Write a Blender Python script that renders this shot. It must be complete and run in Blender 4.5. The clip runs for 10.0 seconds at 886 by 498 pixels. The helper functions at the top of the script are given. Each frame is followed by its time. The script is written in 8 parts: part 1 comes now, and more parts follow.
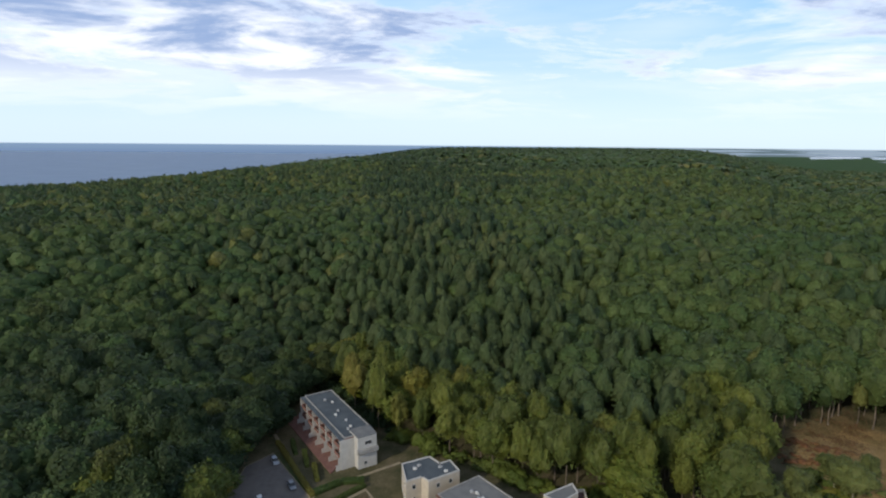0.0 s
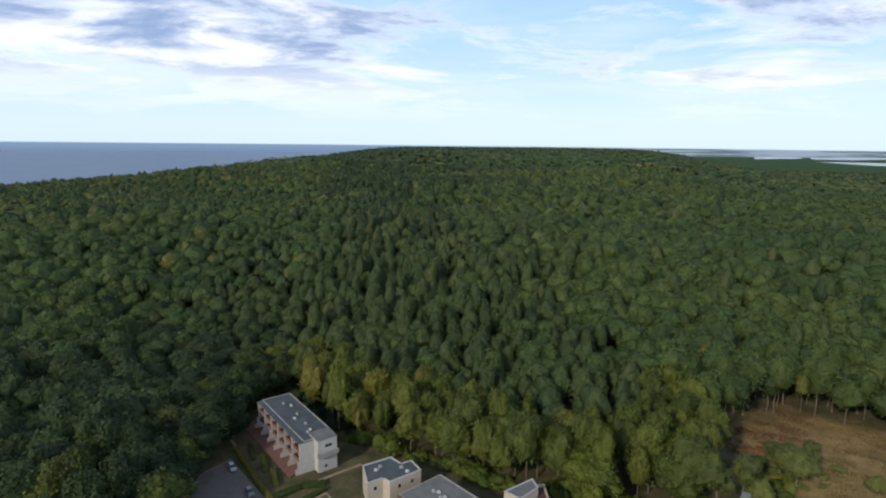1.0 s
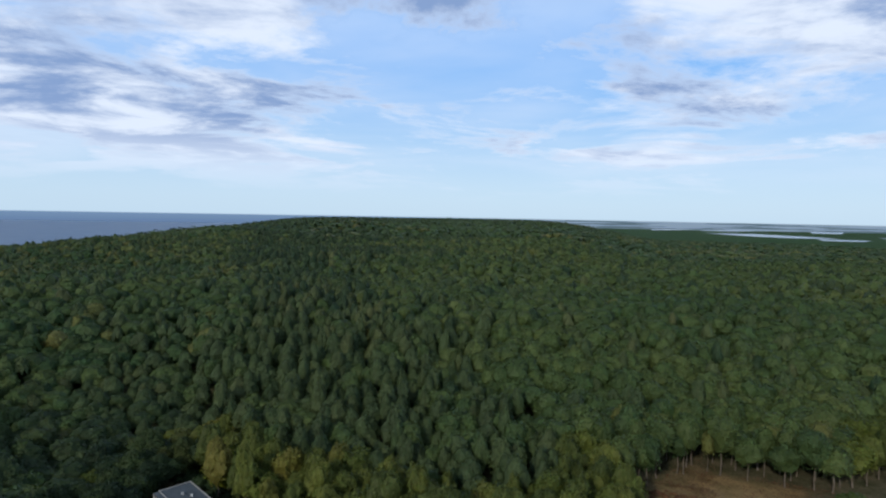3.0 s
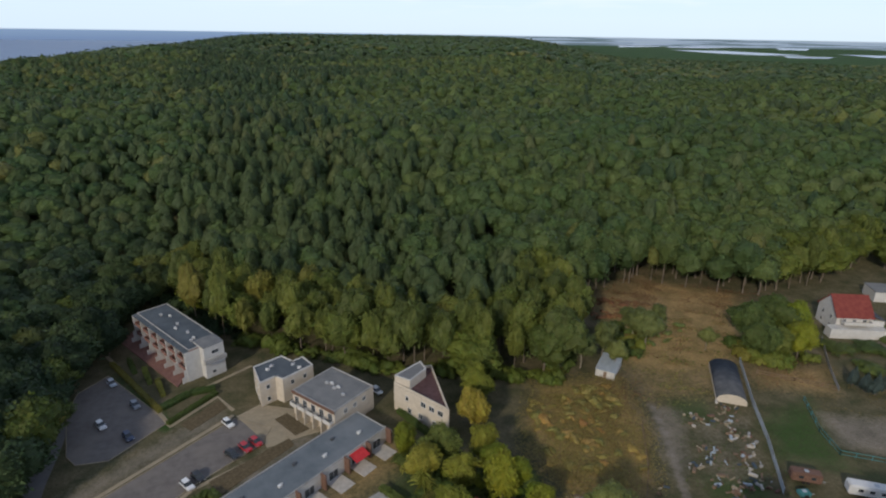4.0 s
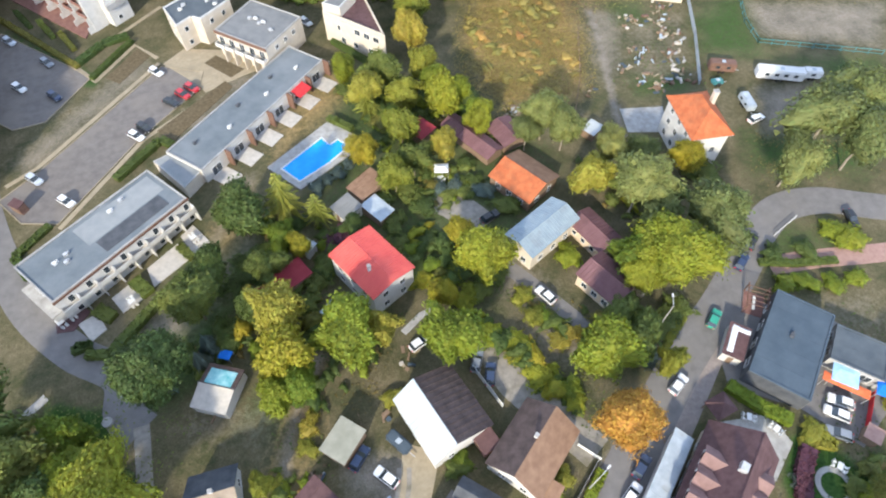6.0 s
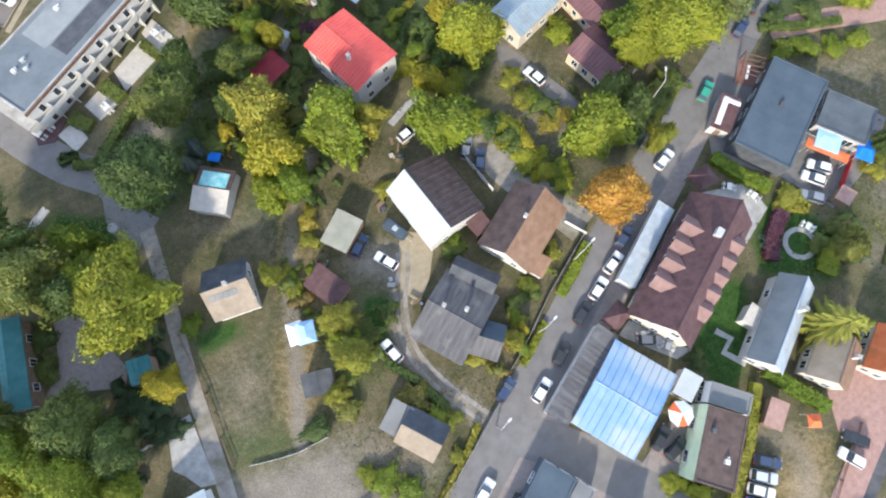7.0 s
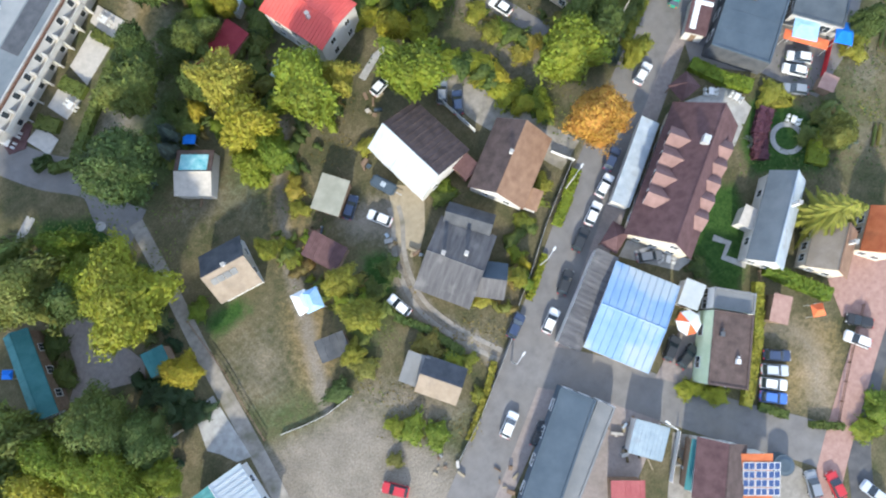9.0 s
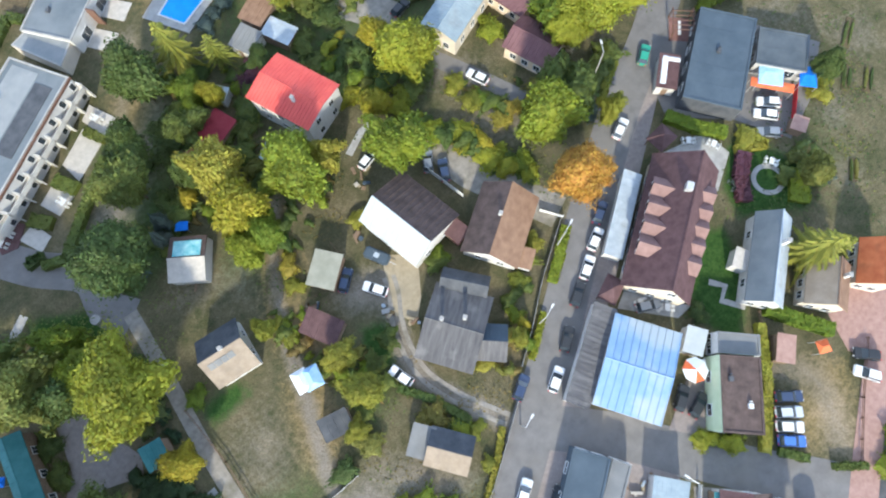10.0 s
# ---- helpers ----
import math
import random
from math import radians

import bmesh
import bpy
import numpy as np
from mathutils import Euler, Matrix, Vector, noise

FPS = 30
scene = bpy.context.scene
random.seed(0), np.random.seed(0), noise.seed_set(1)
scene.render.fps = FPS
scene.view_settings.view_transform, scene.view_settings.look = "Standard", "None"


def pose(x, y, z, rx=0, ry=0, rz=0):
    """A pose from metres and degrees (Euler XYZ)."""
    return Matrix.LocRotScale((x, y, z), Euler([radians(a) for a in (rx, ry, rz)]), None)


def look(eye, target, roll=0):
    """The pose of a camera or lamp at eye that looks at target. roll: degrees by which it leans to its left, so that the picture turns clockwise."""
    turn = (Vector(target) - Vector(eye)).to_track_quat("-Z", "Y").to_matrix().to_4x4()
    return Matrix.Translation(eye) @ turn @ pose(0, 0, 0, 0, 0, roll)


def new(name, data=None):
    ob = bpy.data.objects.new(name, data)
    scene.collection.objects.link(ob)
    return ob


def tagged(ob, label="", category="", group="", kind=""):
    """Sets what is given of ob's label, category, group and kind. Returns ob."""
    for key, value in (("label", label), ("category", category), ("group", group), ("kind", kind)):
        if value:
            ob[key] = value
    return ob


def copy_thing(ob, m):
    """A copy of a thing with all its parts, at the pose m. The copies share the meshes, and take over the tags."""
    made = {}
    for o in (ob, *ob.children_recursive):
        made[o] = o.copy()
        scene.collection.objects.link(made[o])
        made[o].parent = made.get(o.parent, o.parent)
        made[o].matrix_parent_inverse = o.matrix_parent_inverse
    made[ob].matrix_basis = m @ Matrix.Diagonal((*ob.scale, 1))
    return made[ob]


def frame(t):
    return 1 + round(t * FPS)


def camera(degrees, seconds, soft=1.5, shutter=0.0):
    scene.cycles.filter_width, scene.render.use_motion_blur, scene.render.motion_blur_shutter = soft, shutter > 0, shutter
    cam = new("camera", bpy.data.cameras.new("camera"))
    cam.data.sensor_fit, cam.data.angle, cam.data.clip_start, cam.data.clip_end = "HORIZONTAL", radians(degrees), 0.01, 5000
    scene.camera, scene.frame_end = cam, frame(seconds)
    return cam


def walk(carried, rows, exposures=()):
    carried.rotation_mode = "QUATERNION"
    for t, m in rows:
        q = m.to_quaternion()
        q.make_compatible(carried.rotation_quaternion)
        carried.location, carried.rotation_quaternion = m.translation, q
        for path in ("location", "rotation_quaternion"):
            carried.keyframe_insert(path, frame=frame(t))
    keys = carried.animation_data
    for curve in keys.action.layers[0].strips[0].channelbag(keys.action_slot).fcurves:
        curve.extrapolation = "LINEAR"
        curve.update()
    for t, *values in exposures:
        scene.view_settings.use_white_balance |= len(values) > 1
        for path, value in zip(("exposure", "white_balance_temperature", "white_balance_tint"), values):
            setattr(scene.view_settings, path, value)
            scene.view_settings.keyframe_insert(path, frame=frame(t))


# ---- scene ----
cam = camera(74.55, 10.0, soft=2.1)
EYE = 90.0
# seconds, tilt from straight down, lean, heading: the camera hovers and turns
ROWS = (
    (0, 79.68, -0.49, 0.09),
    (0.5, 79.68, -0.65, -1.82),
    (1, 79.68, -0.63, -3.97),
    (1.5, 79.65, -0.57, -5.98),
    (1.6, 79.63, -0.57, -6.40),
    (1.7, 79.02, -0.57, -6.82),
    (1.8, 77.86, -0.57, -7.24),
    (1.9, 77.81, -0.57, -7.66),
    (2, 79.14, -0.56, -8.07),
    (2.1, 80.77, -0.56, -8.48),
    (2.2, 83.41, -0.56, -8.89),
    (3.3, 86.67, -0.54, -13.37),
    (3.4, 84.49, -0.54, -13.78),
    (3.5, 82.73, -0.54, -14.19),
    (3.6, 79.90, -0.61, -14.54),
    (3.7, 78.02, -0.67, -14.89),
    (3.8, 74.71, -0.73, -15.24),
    (3.9, 72.64, -0.80, -15.59),
    (4, 69.53, -0.86, -15.94),
    (4.5, 59.94, -0.74, -17.84),
    (5, 51.16, -0.67, -19.78),
    (5.5, 43.27, -0.42, -21.72),
    (6, 33.77, -0.12, -23.84),
    (6.2, 28.89, -0.06, -24.59),
    (7.3, 10.18, 0.39, -28.41),
    (7.5, 9.20, 0.51, -29.25),
    (8, 8.27, 0.81, -31.45),
    (8.5, 8.10, 1.07, -33.60),
    (9, 7.99, 1.33, -35.86),
    (9.5, 10.67, 1.54, -38.03),
    (10, 14.32, 1.76, -40.41),
)
EXPOSURES = ((0, -1.2, 6050, 10), (2.1, -1.2, 6050, 10), (3.4, -1.65, 5450, 8), (4.0, -1.25, 6000, 13), (4.6, -0.56, 6150, 13), (5.4, 0.47, 6000, 11), (6.2, 0.50, 5900, 11), (8.2, 0.50, 5800, 10), (10, 0.52, 5700, 7))
walk(cam, [(t, pose(0, 0, EYE, a, b, c)) for t, a, b, c in ROWS], EXPOSURES)

# ---- light ----
SUN_FROM = Vector((-0.66, -0.75, 0.0)).normalized()
SUN_EL = radians(27)


def make_world():
    w = bpy.data.worlds.new("world")
    scene.world = w
    w.use_nodes = True
    nt = w.node_tree
    nt.nodes.clear()
    N, L = nt.nodes.new, nt.links.new
    sky = N("ShaderNodeTexSky")
    sky.sky_type, sky.sun_disc = "NISHITA", False
    sky.sun_elevation, sky.sun_rotation = SUN_EL, math.atan2(SUN_FROM.x, SUN_FROM.y)
    sky.air_density, sky.dust_density, sky.ozone_density = 1.0, 0.6, 1.5
    tc = N("ShaderNodeTexCoord")
    sep = N("ShaderNodeSeparateXYZ")
    L(tc.outputs["Generated"], sep.inputs[0])

    def m(op, a, b=None, c=None, clamp=False):
        n = N("ShaderNodeMath")
        n.operation, n.use_clamp = op, clamp
        for i, v in enumerate((a, b, c)):
            if v is None:
                continue
            if isinstance(v, (int, float)):
                n.inputs[i].default_value = v
            else:
                L(v, n.inputs[i])
        return n.outputs[0]

    def ramp(v, lo, hi):
        n = N("ShaderNodeMapRange")
        n.interpolation_type = "SMOOTHSTEP"
        L(v, n.inputs[0])
        n.inputs[1].default_value, n.inputs[2].default_value = lo, hi
        return n.outputs[0]

    def mix(f, a, b):
        n = N("ShaderNodeMix")
        n.data_type = "RGBA"
        L(f, n.inputs[0])
        for i, v in ((6, a), (7, b)):
            if isinstance(v, tuple):
                n.inputs[i].default_value = (*v, 1)
            else:
                L(v, n.inputs[i])
        return n.outputs[2]

    x, y, z = sep.outputs
    zz = m("MAXIMUM", m("ADD", z, 0.11), 0.05)
    flat = N("ShaderNodeCombineXYZ")
    L(m("MULTIPLY", m("DIVIDE", x, zz), 0.85), flat.inputs[0])
    L(m("DIVIDE", y, zz), flat.inputs[1])

    def cloud(scale, detail, rough, off, distort=0.0):
        n = N("ShaderNodeTexNoise")
        n.inputs["Scale"].default_value, n.inputs["Detail"].default_value = scale, detail
        n.inputs["Roughness"].default_value, n.inputs["Distortion"].default_value = rough, distort
        mp = N("ShaderNodeMapping")
        mp.inputs["Location"].default_value = off
        L(flat.outputs[0], mp.inputs[0])
        L(mp.outputs[0], n.inputs["Vector"])
        return n.outputs["Fac"]

    big = cloud(0.95, 10, 0.62, (3.3, 1.7, 0.4), 0.4)
    veil = cloud(0.42, 6, 0.55, (9.1, 4.2, 2.0), 0.4)
    shade = cloud(1.5, 9, 0.6, (3.35, 1.9, 0.55), 0.3)
    az = m("ARCTAN2", x, y)
    west = m("MULTIPLY", ramp(m("MULTIPLY", az, -1.0), -0.20, 0.25), ramp(z, 0.02, 0.09))
    east = m("MULTIPLY", ramp(az, 0.22, 0.62), ramp(z, 0.08, 0.17))
    high = m("MULTIPLY", ramp(z, 0.20, 0.36), 0.6)
    amount = m("MAXIMUM", m("MAXIMUM", west, east), high)
    dense = m("ADD", big, m("MULTIPLY_ADD", amount, 0.17, -0.075))
    cover = ramp(dense, 0.42, 0.58)
    thin = m("MULTIPLY", ramp(veil, 0.40, 0.68), 0.5)
    cover = m("MAXIMUM", cover, thin)
    cover = m("MULTIPLY", cover, ramp(z, 0.015, 0.11))
    belly = m("MULTIPLY", m("MULTIPLY", ramp(dense, 0.45, 0.62), ramp(shade, 0.36, 0.56)), ramp(z, 0.04, 0.16))
    cloud_col = mix(belly, (20.0, 20.0, 20.4), (6.6, 8.6, 12.8))
    base = mix(ramp(z, 0.0, 0.32), (18.0, 21.0, 22.4), (5.4, 12.6, 23.5))
    tinted = N("ShaderNodeMix")
    tinted.data_type = "RGBA"
    tinted.inputs[0].default_value = 0.75
    L(sky.outputs[0], tinted.inputs[6])
    L(base, tinted.inputs[7])
    above = mix(cover, tinted.outputs[2], cloud_col)
    # distance below the skyline: open sea on one side, low land with pale lagoons on the other
    strip = N("ShaderNodeTexNoise")
    strip.inputs["Scale"].default_value, strip.inputs["Detail"].default_value = 1.0, 3
    sv = N("ShaderNodeCombineXYZ")
    L(m("MULTIPLY", az, 9.0), sv.inputs[0])
    L(m("MULTIPLY", z, 420.0), sv.inputs[1])
    L(sv.outputs[0], strip.inputs["Vector"])
    lagoon = m("MULTIPLY", ramp(strip.outputs["Fac"], 0.44, 0.52), ramp(az, 0.28, 0.44))
    sea = mix(ramp(z, -0.022, -0.0035), (4.3, 6.1, 9.2), (5.8, 8.0, 11.2))
    low = mix(lagoon, (3.4, 4.6, 5.2), (8.0, 9.6, 11.2))
    below = mix(ramp(az, 0.15, 0.30), sea, low)
    # brighter haze towards the skyline, deeper blue overhead
    dome = N("ShaderNodeVectorMath")
    dome.operation = "SCALE"
    L(above, dome.inputs[0])
    L(m("MULTIPLY_ADD", ramp(z, 0.3, 0.75), -0.84, 1.25), dome.inputs["Scale"])
    col = mix(ramp(z, -0.0055, -0.0035), below, dome.outputs[0])
    bg = N("ShaderNodeBackground")
    bg.inputs["Strength"].default_value = 0.1
    L(col, bg.inputs["Color"])
    out = N("ShaderNodeOutputWorld")
    L(bg.outputs[0], out.inputs[0])


make_world()
sun_data = bpy.data.lights.new("sun", "SUN")
sun_data.energy, sun_data.angle, sun_data.color = 4.9, radians(3.5), (1.0, 0.868, 0.64)
sun = new("sun", sun_data)
sun.matrix_world = look(Vector((0, 0, 300)) + 100 * (SUN_FROM * math.cos(SUN_EL) + Vector((0, 0, math.sin(SUN_EL)))), (0, 0, 300))
tagged(sun, "low warm afternoon sun", "sun", kind="structure")


# ---- materials ----
def material(name, colors, scale=1.0, rough=0.8, metal=0.0, bump=0.0, bump_scale=None, detail=6, vary=0.0, stretch=(1, 1, 1), spec=0.14, second=None, coords="Object", rand=0.0):
    """Noise between two or three colours; second: (colour, scale, from, to, amount) adds stains; rand: brightness per object."""
    mt = bpy.data.materials.new(name)
    mt.use_nodes = True
    nt = mt.node_tree
    N, L = nt.nodes.new, nt.links.new
    p = nt.nodes["Principled BSDF"]
    p.inputs["Roughness"].default_value, p.inputs["Metallic"].default_value = rough, metal
    p.inputs["Specular IOR Level"].default_value = spec
    tc = N("ShaderNodeTexCoord")
    mp = N("ShaderNodeMapping")
    mp.inputs["Scale"].default_value = stretch
    L(tc.outputs[coords], mp.inputs[0])
    n = N("ShaderNodeTexNoise")
    n.inputs["Scale"].default_value, n.inputs["Detail"].default_value, n.inputs["Roughness"].default_value = scale, detail, 0.62
    L(mp.outputs[0], n.inputs["Vector"])
    r = N("ShaderNodeValToRGB")
    els = r.color_ramp.elements
    els[0].position, els[1].position = 0.33, 0.68
    els[0].color, els[1].color = (*colors[0], 1), (*colors[-1], 1)
    if len(colors) == 3:
        e = els.new(0.5)
        e.color = (*colors[1], 1)
    L(n.outputs["Fac"], r.inputs[0])
    col = r.outputs[0]
    if second:
        c2, s2, lo, hi, amount = second
        n2 = N("ShaderNodeTexNoise")
        n2.inputs["Scale"].default_value, n2.inputs["Detail"].default_value = s2, 5
        L(tc.outputs[coords], n2.inputs["Vector"])
        mr = N("ShaderNodeMapRange")
        L(n2.outputs["Fac"], mr.inputs[0])
        mr.inputs[1].default_value, mr.inputs[2].default_value, mr.inputs[4].default_value = lo, hi, amount
        mx = N("ShaderNodeMix")
        mx.data_type = "RGBA"
        L(mr.outputs[0], mx.inputs[0])
        L(col, mx.inputs[6])
        mx.inputs[7].default_value = (*c2, 1)
        col = mx.outputs[2]
    if rand:
        oi = N("ShaderNodeObjectInfo")
        mr = N("ShaderNodeMapRange")
        L(oi.outputs["Random"], mr.inputs[0])
        mr.inputs[3].default_value, mr.inputs[4].default_value = 1 - rand, 1 + rand
        hs = N("ShaderNodeHueSaturation")
        L(mr.outputs[0], hs.inputs["Value"])
        L(col, hs.inputs["Color"])
        col = hs.outputs[0]
    L(col, p.inputs["Base Color"])
    if bump:
        nb = N("ShaderNodeTexNoise")
        nb.inputs["Scale"].default_value, nb.inputs["Detail"].default_value = bump_scale or scale * 6, 5
        L(mp.outputs[0], nb.inputs["Vector"])
        b = N("ShaderNodeBump")
        b.inputs["Strength"].default_value, b.inputs["Distance"].default_value = min(1, bump), 0.05
        L(nb.outputs["Fac"], b.inputs["Height"])
        L(b.outputs[0], p.inputs["Normal"])
    return mt


def foliage(name, dark, mid, light, warm):
    """Leaves: colour by the tone (in the woods with painted sun and shade), the object's random and each clump's
    random.
    """
    mt = bpy.data.materials.new(name)
    mt.use_nodes = True
    nt = mt.node_tree
    N, L = nt.nodes.new, nt.links.new
    p = nt.nodes["Principled BSDF"]
    p.inputs["Roughness"].default_value, p.inputs["Specular IOR Level"].default_value = 0.62, 0.25
    at = N("ShaderNodeAttribute")
    at.attribute_name = "tone"
    oi = N("ShaderNodeObjectInfo")
    geo = N("ShaderNodeNewGeometry")
    a = N("ShaderNodeMath")
    a.operation = "ADD"
    L(at.outputs["Fac"], a.inputs[0])
    L(oi.outputs["Random"], a.inputs[1])
    fr = N("ShaderNodeMath")
    fr.operation = "FRACT"
    L(a.outputs[0], fr.inputs[0])
    r = N("ShaderNodeValToRGB")
    els = r.color_ramp.elements
    els[0].position, els[1].position = 0.0, 1.0
    els[0].color, els[1].color = (*dark, 1), (*warm, 1)
    for pos, c in ((0.45, mid), (0.86, light)):
        e = els.new(pos)
        e.color = (*c, 1)
    L(fr.outputs[0], r.inputs[0])
    hs = N("ShaderNodeHueSaturation")
    mr = N("ShaderNodeMapRange")
    tc = N("ShaderNodeTexCoord")
    grain = N("ShaderNodeTexNoise")
    grain.inputs["Scale"].default_value, grain.inputs["Detail"].default_value, grain.inputs["Roughness"].default_value = 0.9, 4, 0.7
    L(tc.outputs["Object"], grain.inputs["Vector"])
    L(grain.outputs["Fac"], mr.inputs[0])
    mr.inputs[1].default_value, mr.inputs[2].default_value = 0.3, 0.7
    mr.inputs[3].default_value, mr.inputs[4].default_value = 0.72, 1.22
    relief = N("ShaderNodeBump")
    relief.inputs["Strength"].default_value, relief.inputs["Distance"].default_value = 0.7, 0.5
    L(grain.outputs["Fac"], relief.inputs["Height"])
    L(relief.outputs[0], p.inputs["Normal"])
    bo = N("ShaderNodeAttribute")
    bo.attribute_name = "bough"
    ba = N("ShaderNodeMath")
    ba.operation = "ADD"
    L(mr.outputs[0], ba.inputs[0])
    L(bo.outputs["Fac"], ba.inputs[1])
    L(ba.outputs[0], hs.inputs["Value"])
    mr2 = N("ShaderNodeMapRange")
    L(geo.outputs["Random Per Island"], mr2.inputs[0])
    mr2.inputs[3].default_value, mr2.inputs[4].default_value = 0.515, 0.485
    L(mr2.outputs[0], hs.inputs["Hue"])
    L(r.outputs[0], hs.inputs["Color"])
    tr = N("ShaderNodeBsdfTranslucent")
    L(hs.outputs[0], tr.inputs["Color"])
    L(hs.outputs[0], p.inputs["Base Color"])
    mx = N("ShaderNodeMixShader")
    mx.inputs[0].default_value = 0.14
    L(p.outputs[0], mx.inputs[1])
    L(tr.outputs[0], mx.inputs[2])
    L(mx.outputs[0], nt.nodes["Material Output"].inputs[0])
    return mt


def ground_material():
    """Meadow: dry grass, green lawn, bare earth and forest floor mixed by the ground's cover attribute."""
    mt = bpy.data.materials.new("ground_cover")
    mt.use_nodes = True
    nt = mt.node_tree
    N, L = nt.nodes.new, nt.links.new
    p = nt.nodes["Principled BSDF"]
    p.inputs["Roughness"].default_value, p.inputs["Specular IOR Level"].default_value = 0.95, 0.1
    tc = N("ShaderNodeTexCoord")

    def noise_of(scale, detail=6, rough=0.62):
        n = N("ShaderNodeTexNoise")
        n.inputs["Scale"].default_value, n.inputs["Detail"].default_value, n.inputs["Roughness"].default_value = scale, detail, rough
        L(tc.outputs["Object"], n.inputs["Vector"])
        return n.outputs["Fac"]

    def two(f, a, b, lo=0.35, hi=0.65):
        mr = N("ShaderNodeMapRange")
        L(f, mr.inputs[0])
        mr.inputs[1].default_value, mr.inputs[2].default_value = lo, hi
        mx = N("ShaderNodeMix")
        mx.data_type = "RGBA"
        L(mr.outputs[0], mx.inputs[0])
        for i, v in ((6, a), (7, b)):
            if isinstance(v, tuple):
                mx.inputs[i].default_value = (*v, 1)
            else:
                L(v, mx.inputs[i])
        return mx.outputs[2]

    n1, n2, n3 = noise_of(0.16), noise_of(1.1), noise_of(0.05, 4)
    cov = N("ShaderNodeAttribute")
    cov.attribute_name = "cover"
    sep = N("ShaderNodeSeparateColor")
    L(cov.outputs["Color"], sep.inputs[0])

    def edge(ch):
        j = N("ShaderNodeMath")
        j.operation = "MULTIPLY_ADD"
        L(n2, j.inputs[0])
        j.inputs[1].default_value = 0.9
        L(sep.outputs[ch], j.inputs[2])
        return j.outputs[0]

    meadow = two(n2, two(n1, (0.058, 0.066, 0.030), (0.135, 0.114, 0.066)), two(n1, (0.086, 0.083, 0.042), (0.182, 0.152, 0.094)))
    lawn = two(n2, (0.026, 0.062, 0.014), (0.055, 0.105, 0.026))
    dirt = two(n1, (0.17, 0.148, 0.118), (0.27, 0.235, 0.19), 0.35, 0.65)
    straw = two(n2, two(n1, (0.20, 0.145, 0.066), (0.34, 0.235, 0.105)), two(n1, (0.27, 0.20, 0.085), (0.43, 0.29, 0.13)))
    c = two(edge(1), meadow, lawn, 0.62, 1.2)
    c = two(edge(2), c, straw, 0.62, 1.3)
    c = two(edge(0), c, dirt, 0.62, 1.3)
    tuft = N("ShaderNodeHueSaturation")
    spread = N("ShaderNodeMapRange")
    L(noise_of(3.4, 4, 0.7), spread.inputs[0])
    spread.inputs[1].default_value, spread.inputs[2].default_value = 0.3, 0.7
    spread.inputs[3].default_value, spread.inputs[4].default_value = 0.68, 1.3
    L(spread.outputs[0], tuft.inputs["Value"])
    L(c, tuft.inputs["Color"])
    L(tuft.outputs[0], p.inputs["Base Color"])
    b = N("ShaderNodeBump")
    b.inputs["Strength"].default_value, b.inputs["Distance"].default_value = 0.6, 0.25
    L(noise_of(2.5, 5), b.inputs["Height"])
    L(b.outputs[0], p.inputs["Normal"])
    return mt


def glass_material(name, tint, rough=0.08):
    mt = bpy.data.materials.new(name)
    mt.use_nodes = True
    p = mt.node_tree.nodes["Principled BSDF"]
    p.inputs["Base Color"].default_value, p.inputs["Roughness"].default_value = (*tint, 1), rough
    p.inputs["Specular IOR Level"].default_value = 0.8
    return mt


M = {}
M["ground"] = ground_material()
M["asphalt"] = material("asphalt", ((0.157, 0.149, 0.144), (0.213, 0.202, 0.195)), 0.5, 0.9, bump=0.3, bump_scale=9, second=((0.20, 0.185, 0.17), 0.16, 0.5, 0.68, 0.7), coords="Object")
M["lot"] = material("worn_block_paving", ((0.15, 0.135, 0.126), (0.20, 0.182, 0.168)), 0.6, 0.9, bump=0.3, bump_scale=9, second=((0.23, 0.205, 0.18), 0.14, 0.5, 0.68, 0.6))
M["soil"] = material("dry_soil_bed", ((0.09, 0.07, 0.04), (0.16, 0.125, 0.075)), 1.5, 0.95, bump=0.6)
M["dark_asphalt"] = material("dark_asphalt", ((0.075, 0.075, 0.08), (0.12, 0.117, 0.117)), 0.6, 0.9, bump=0.3, bump_scale=9)
M["gravel"] = material("gravel_lane", ((0.22, 0.20, 0.175), (0.34, 0.31, 0.27)), 0.9, 0.95, bump=0.6, bump_scale=7, second=((0.13, 0.12, 0.075), 0.3, 0.5, 0.7, 0.7))
M["paving"] = material("block_paving", ((0.235, 0.20, 0.185), (0.31, 0.265, 0.245)), 1.4, 0.9, bump=0.4, bump_scale=12, second=((0.19, 0.17, 0.15), 0.2, 0.5, 0.7, 0.6))
M["yellow_paving"] = material("yellow_paving", ((0.30, 0.25, 0.17), (0.39, 0.33, 0.235)), 1.2, 0.9, bump=0.3, second=((0.22, 0.19, 0.14), 0.3, 0.5, 0.7, 0.6))
M["pink_paving"] = material("pink_paving", ((0.30, 0.185, 0.155), (0.40, 0.26, 0.22)), 1.2, 0.9, bump=0.3)
M["concrete"] = material("concrete", ((0.30, 0.29, 0.275), (0.43, 0.42, 0.40)), 0.9, 0.85, bump=0.2, second=((0.2, 0.19, 0.17), 0.4, 0.52, 0.75, 0.6))
M["terrace"] = material("terrace_slabs", ((0.43, 0.40, 0.36), (0.56, 0.52, 0.47)), 1.1, 0.8)
M["white_wall"] = material("white_plaster", ((0.50, 0.487, 0.46), (0.60, 0.587, 0.56)), 0.7, 0.85, bump=0.15, second=((0.5, 0.47, 0.42), 0.35, 0.58, 0.8, 0.5))
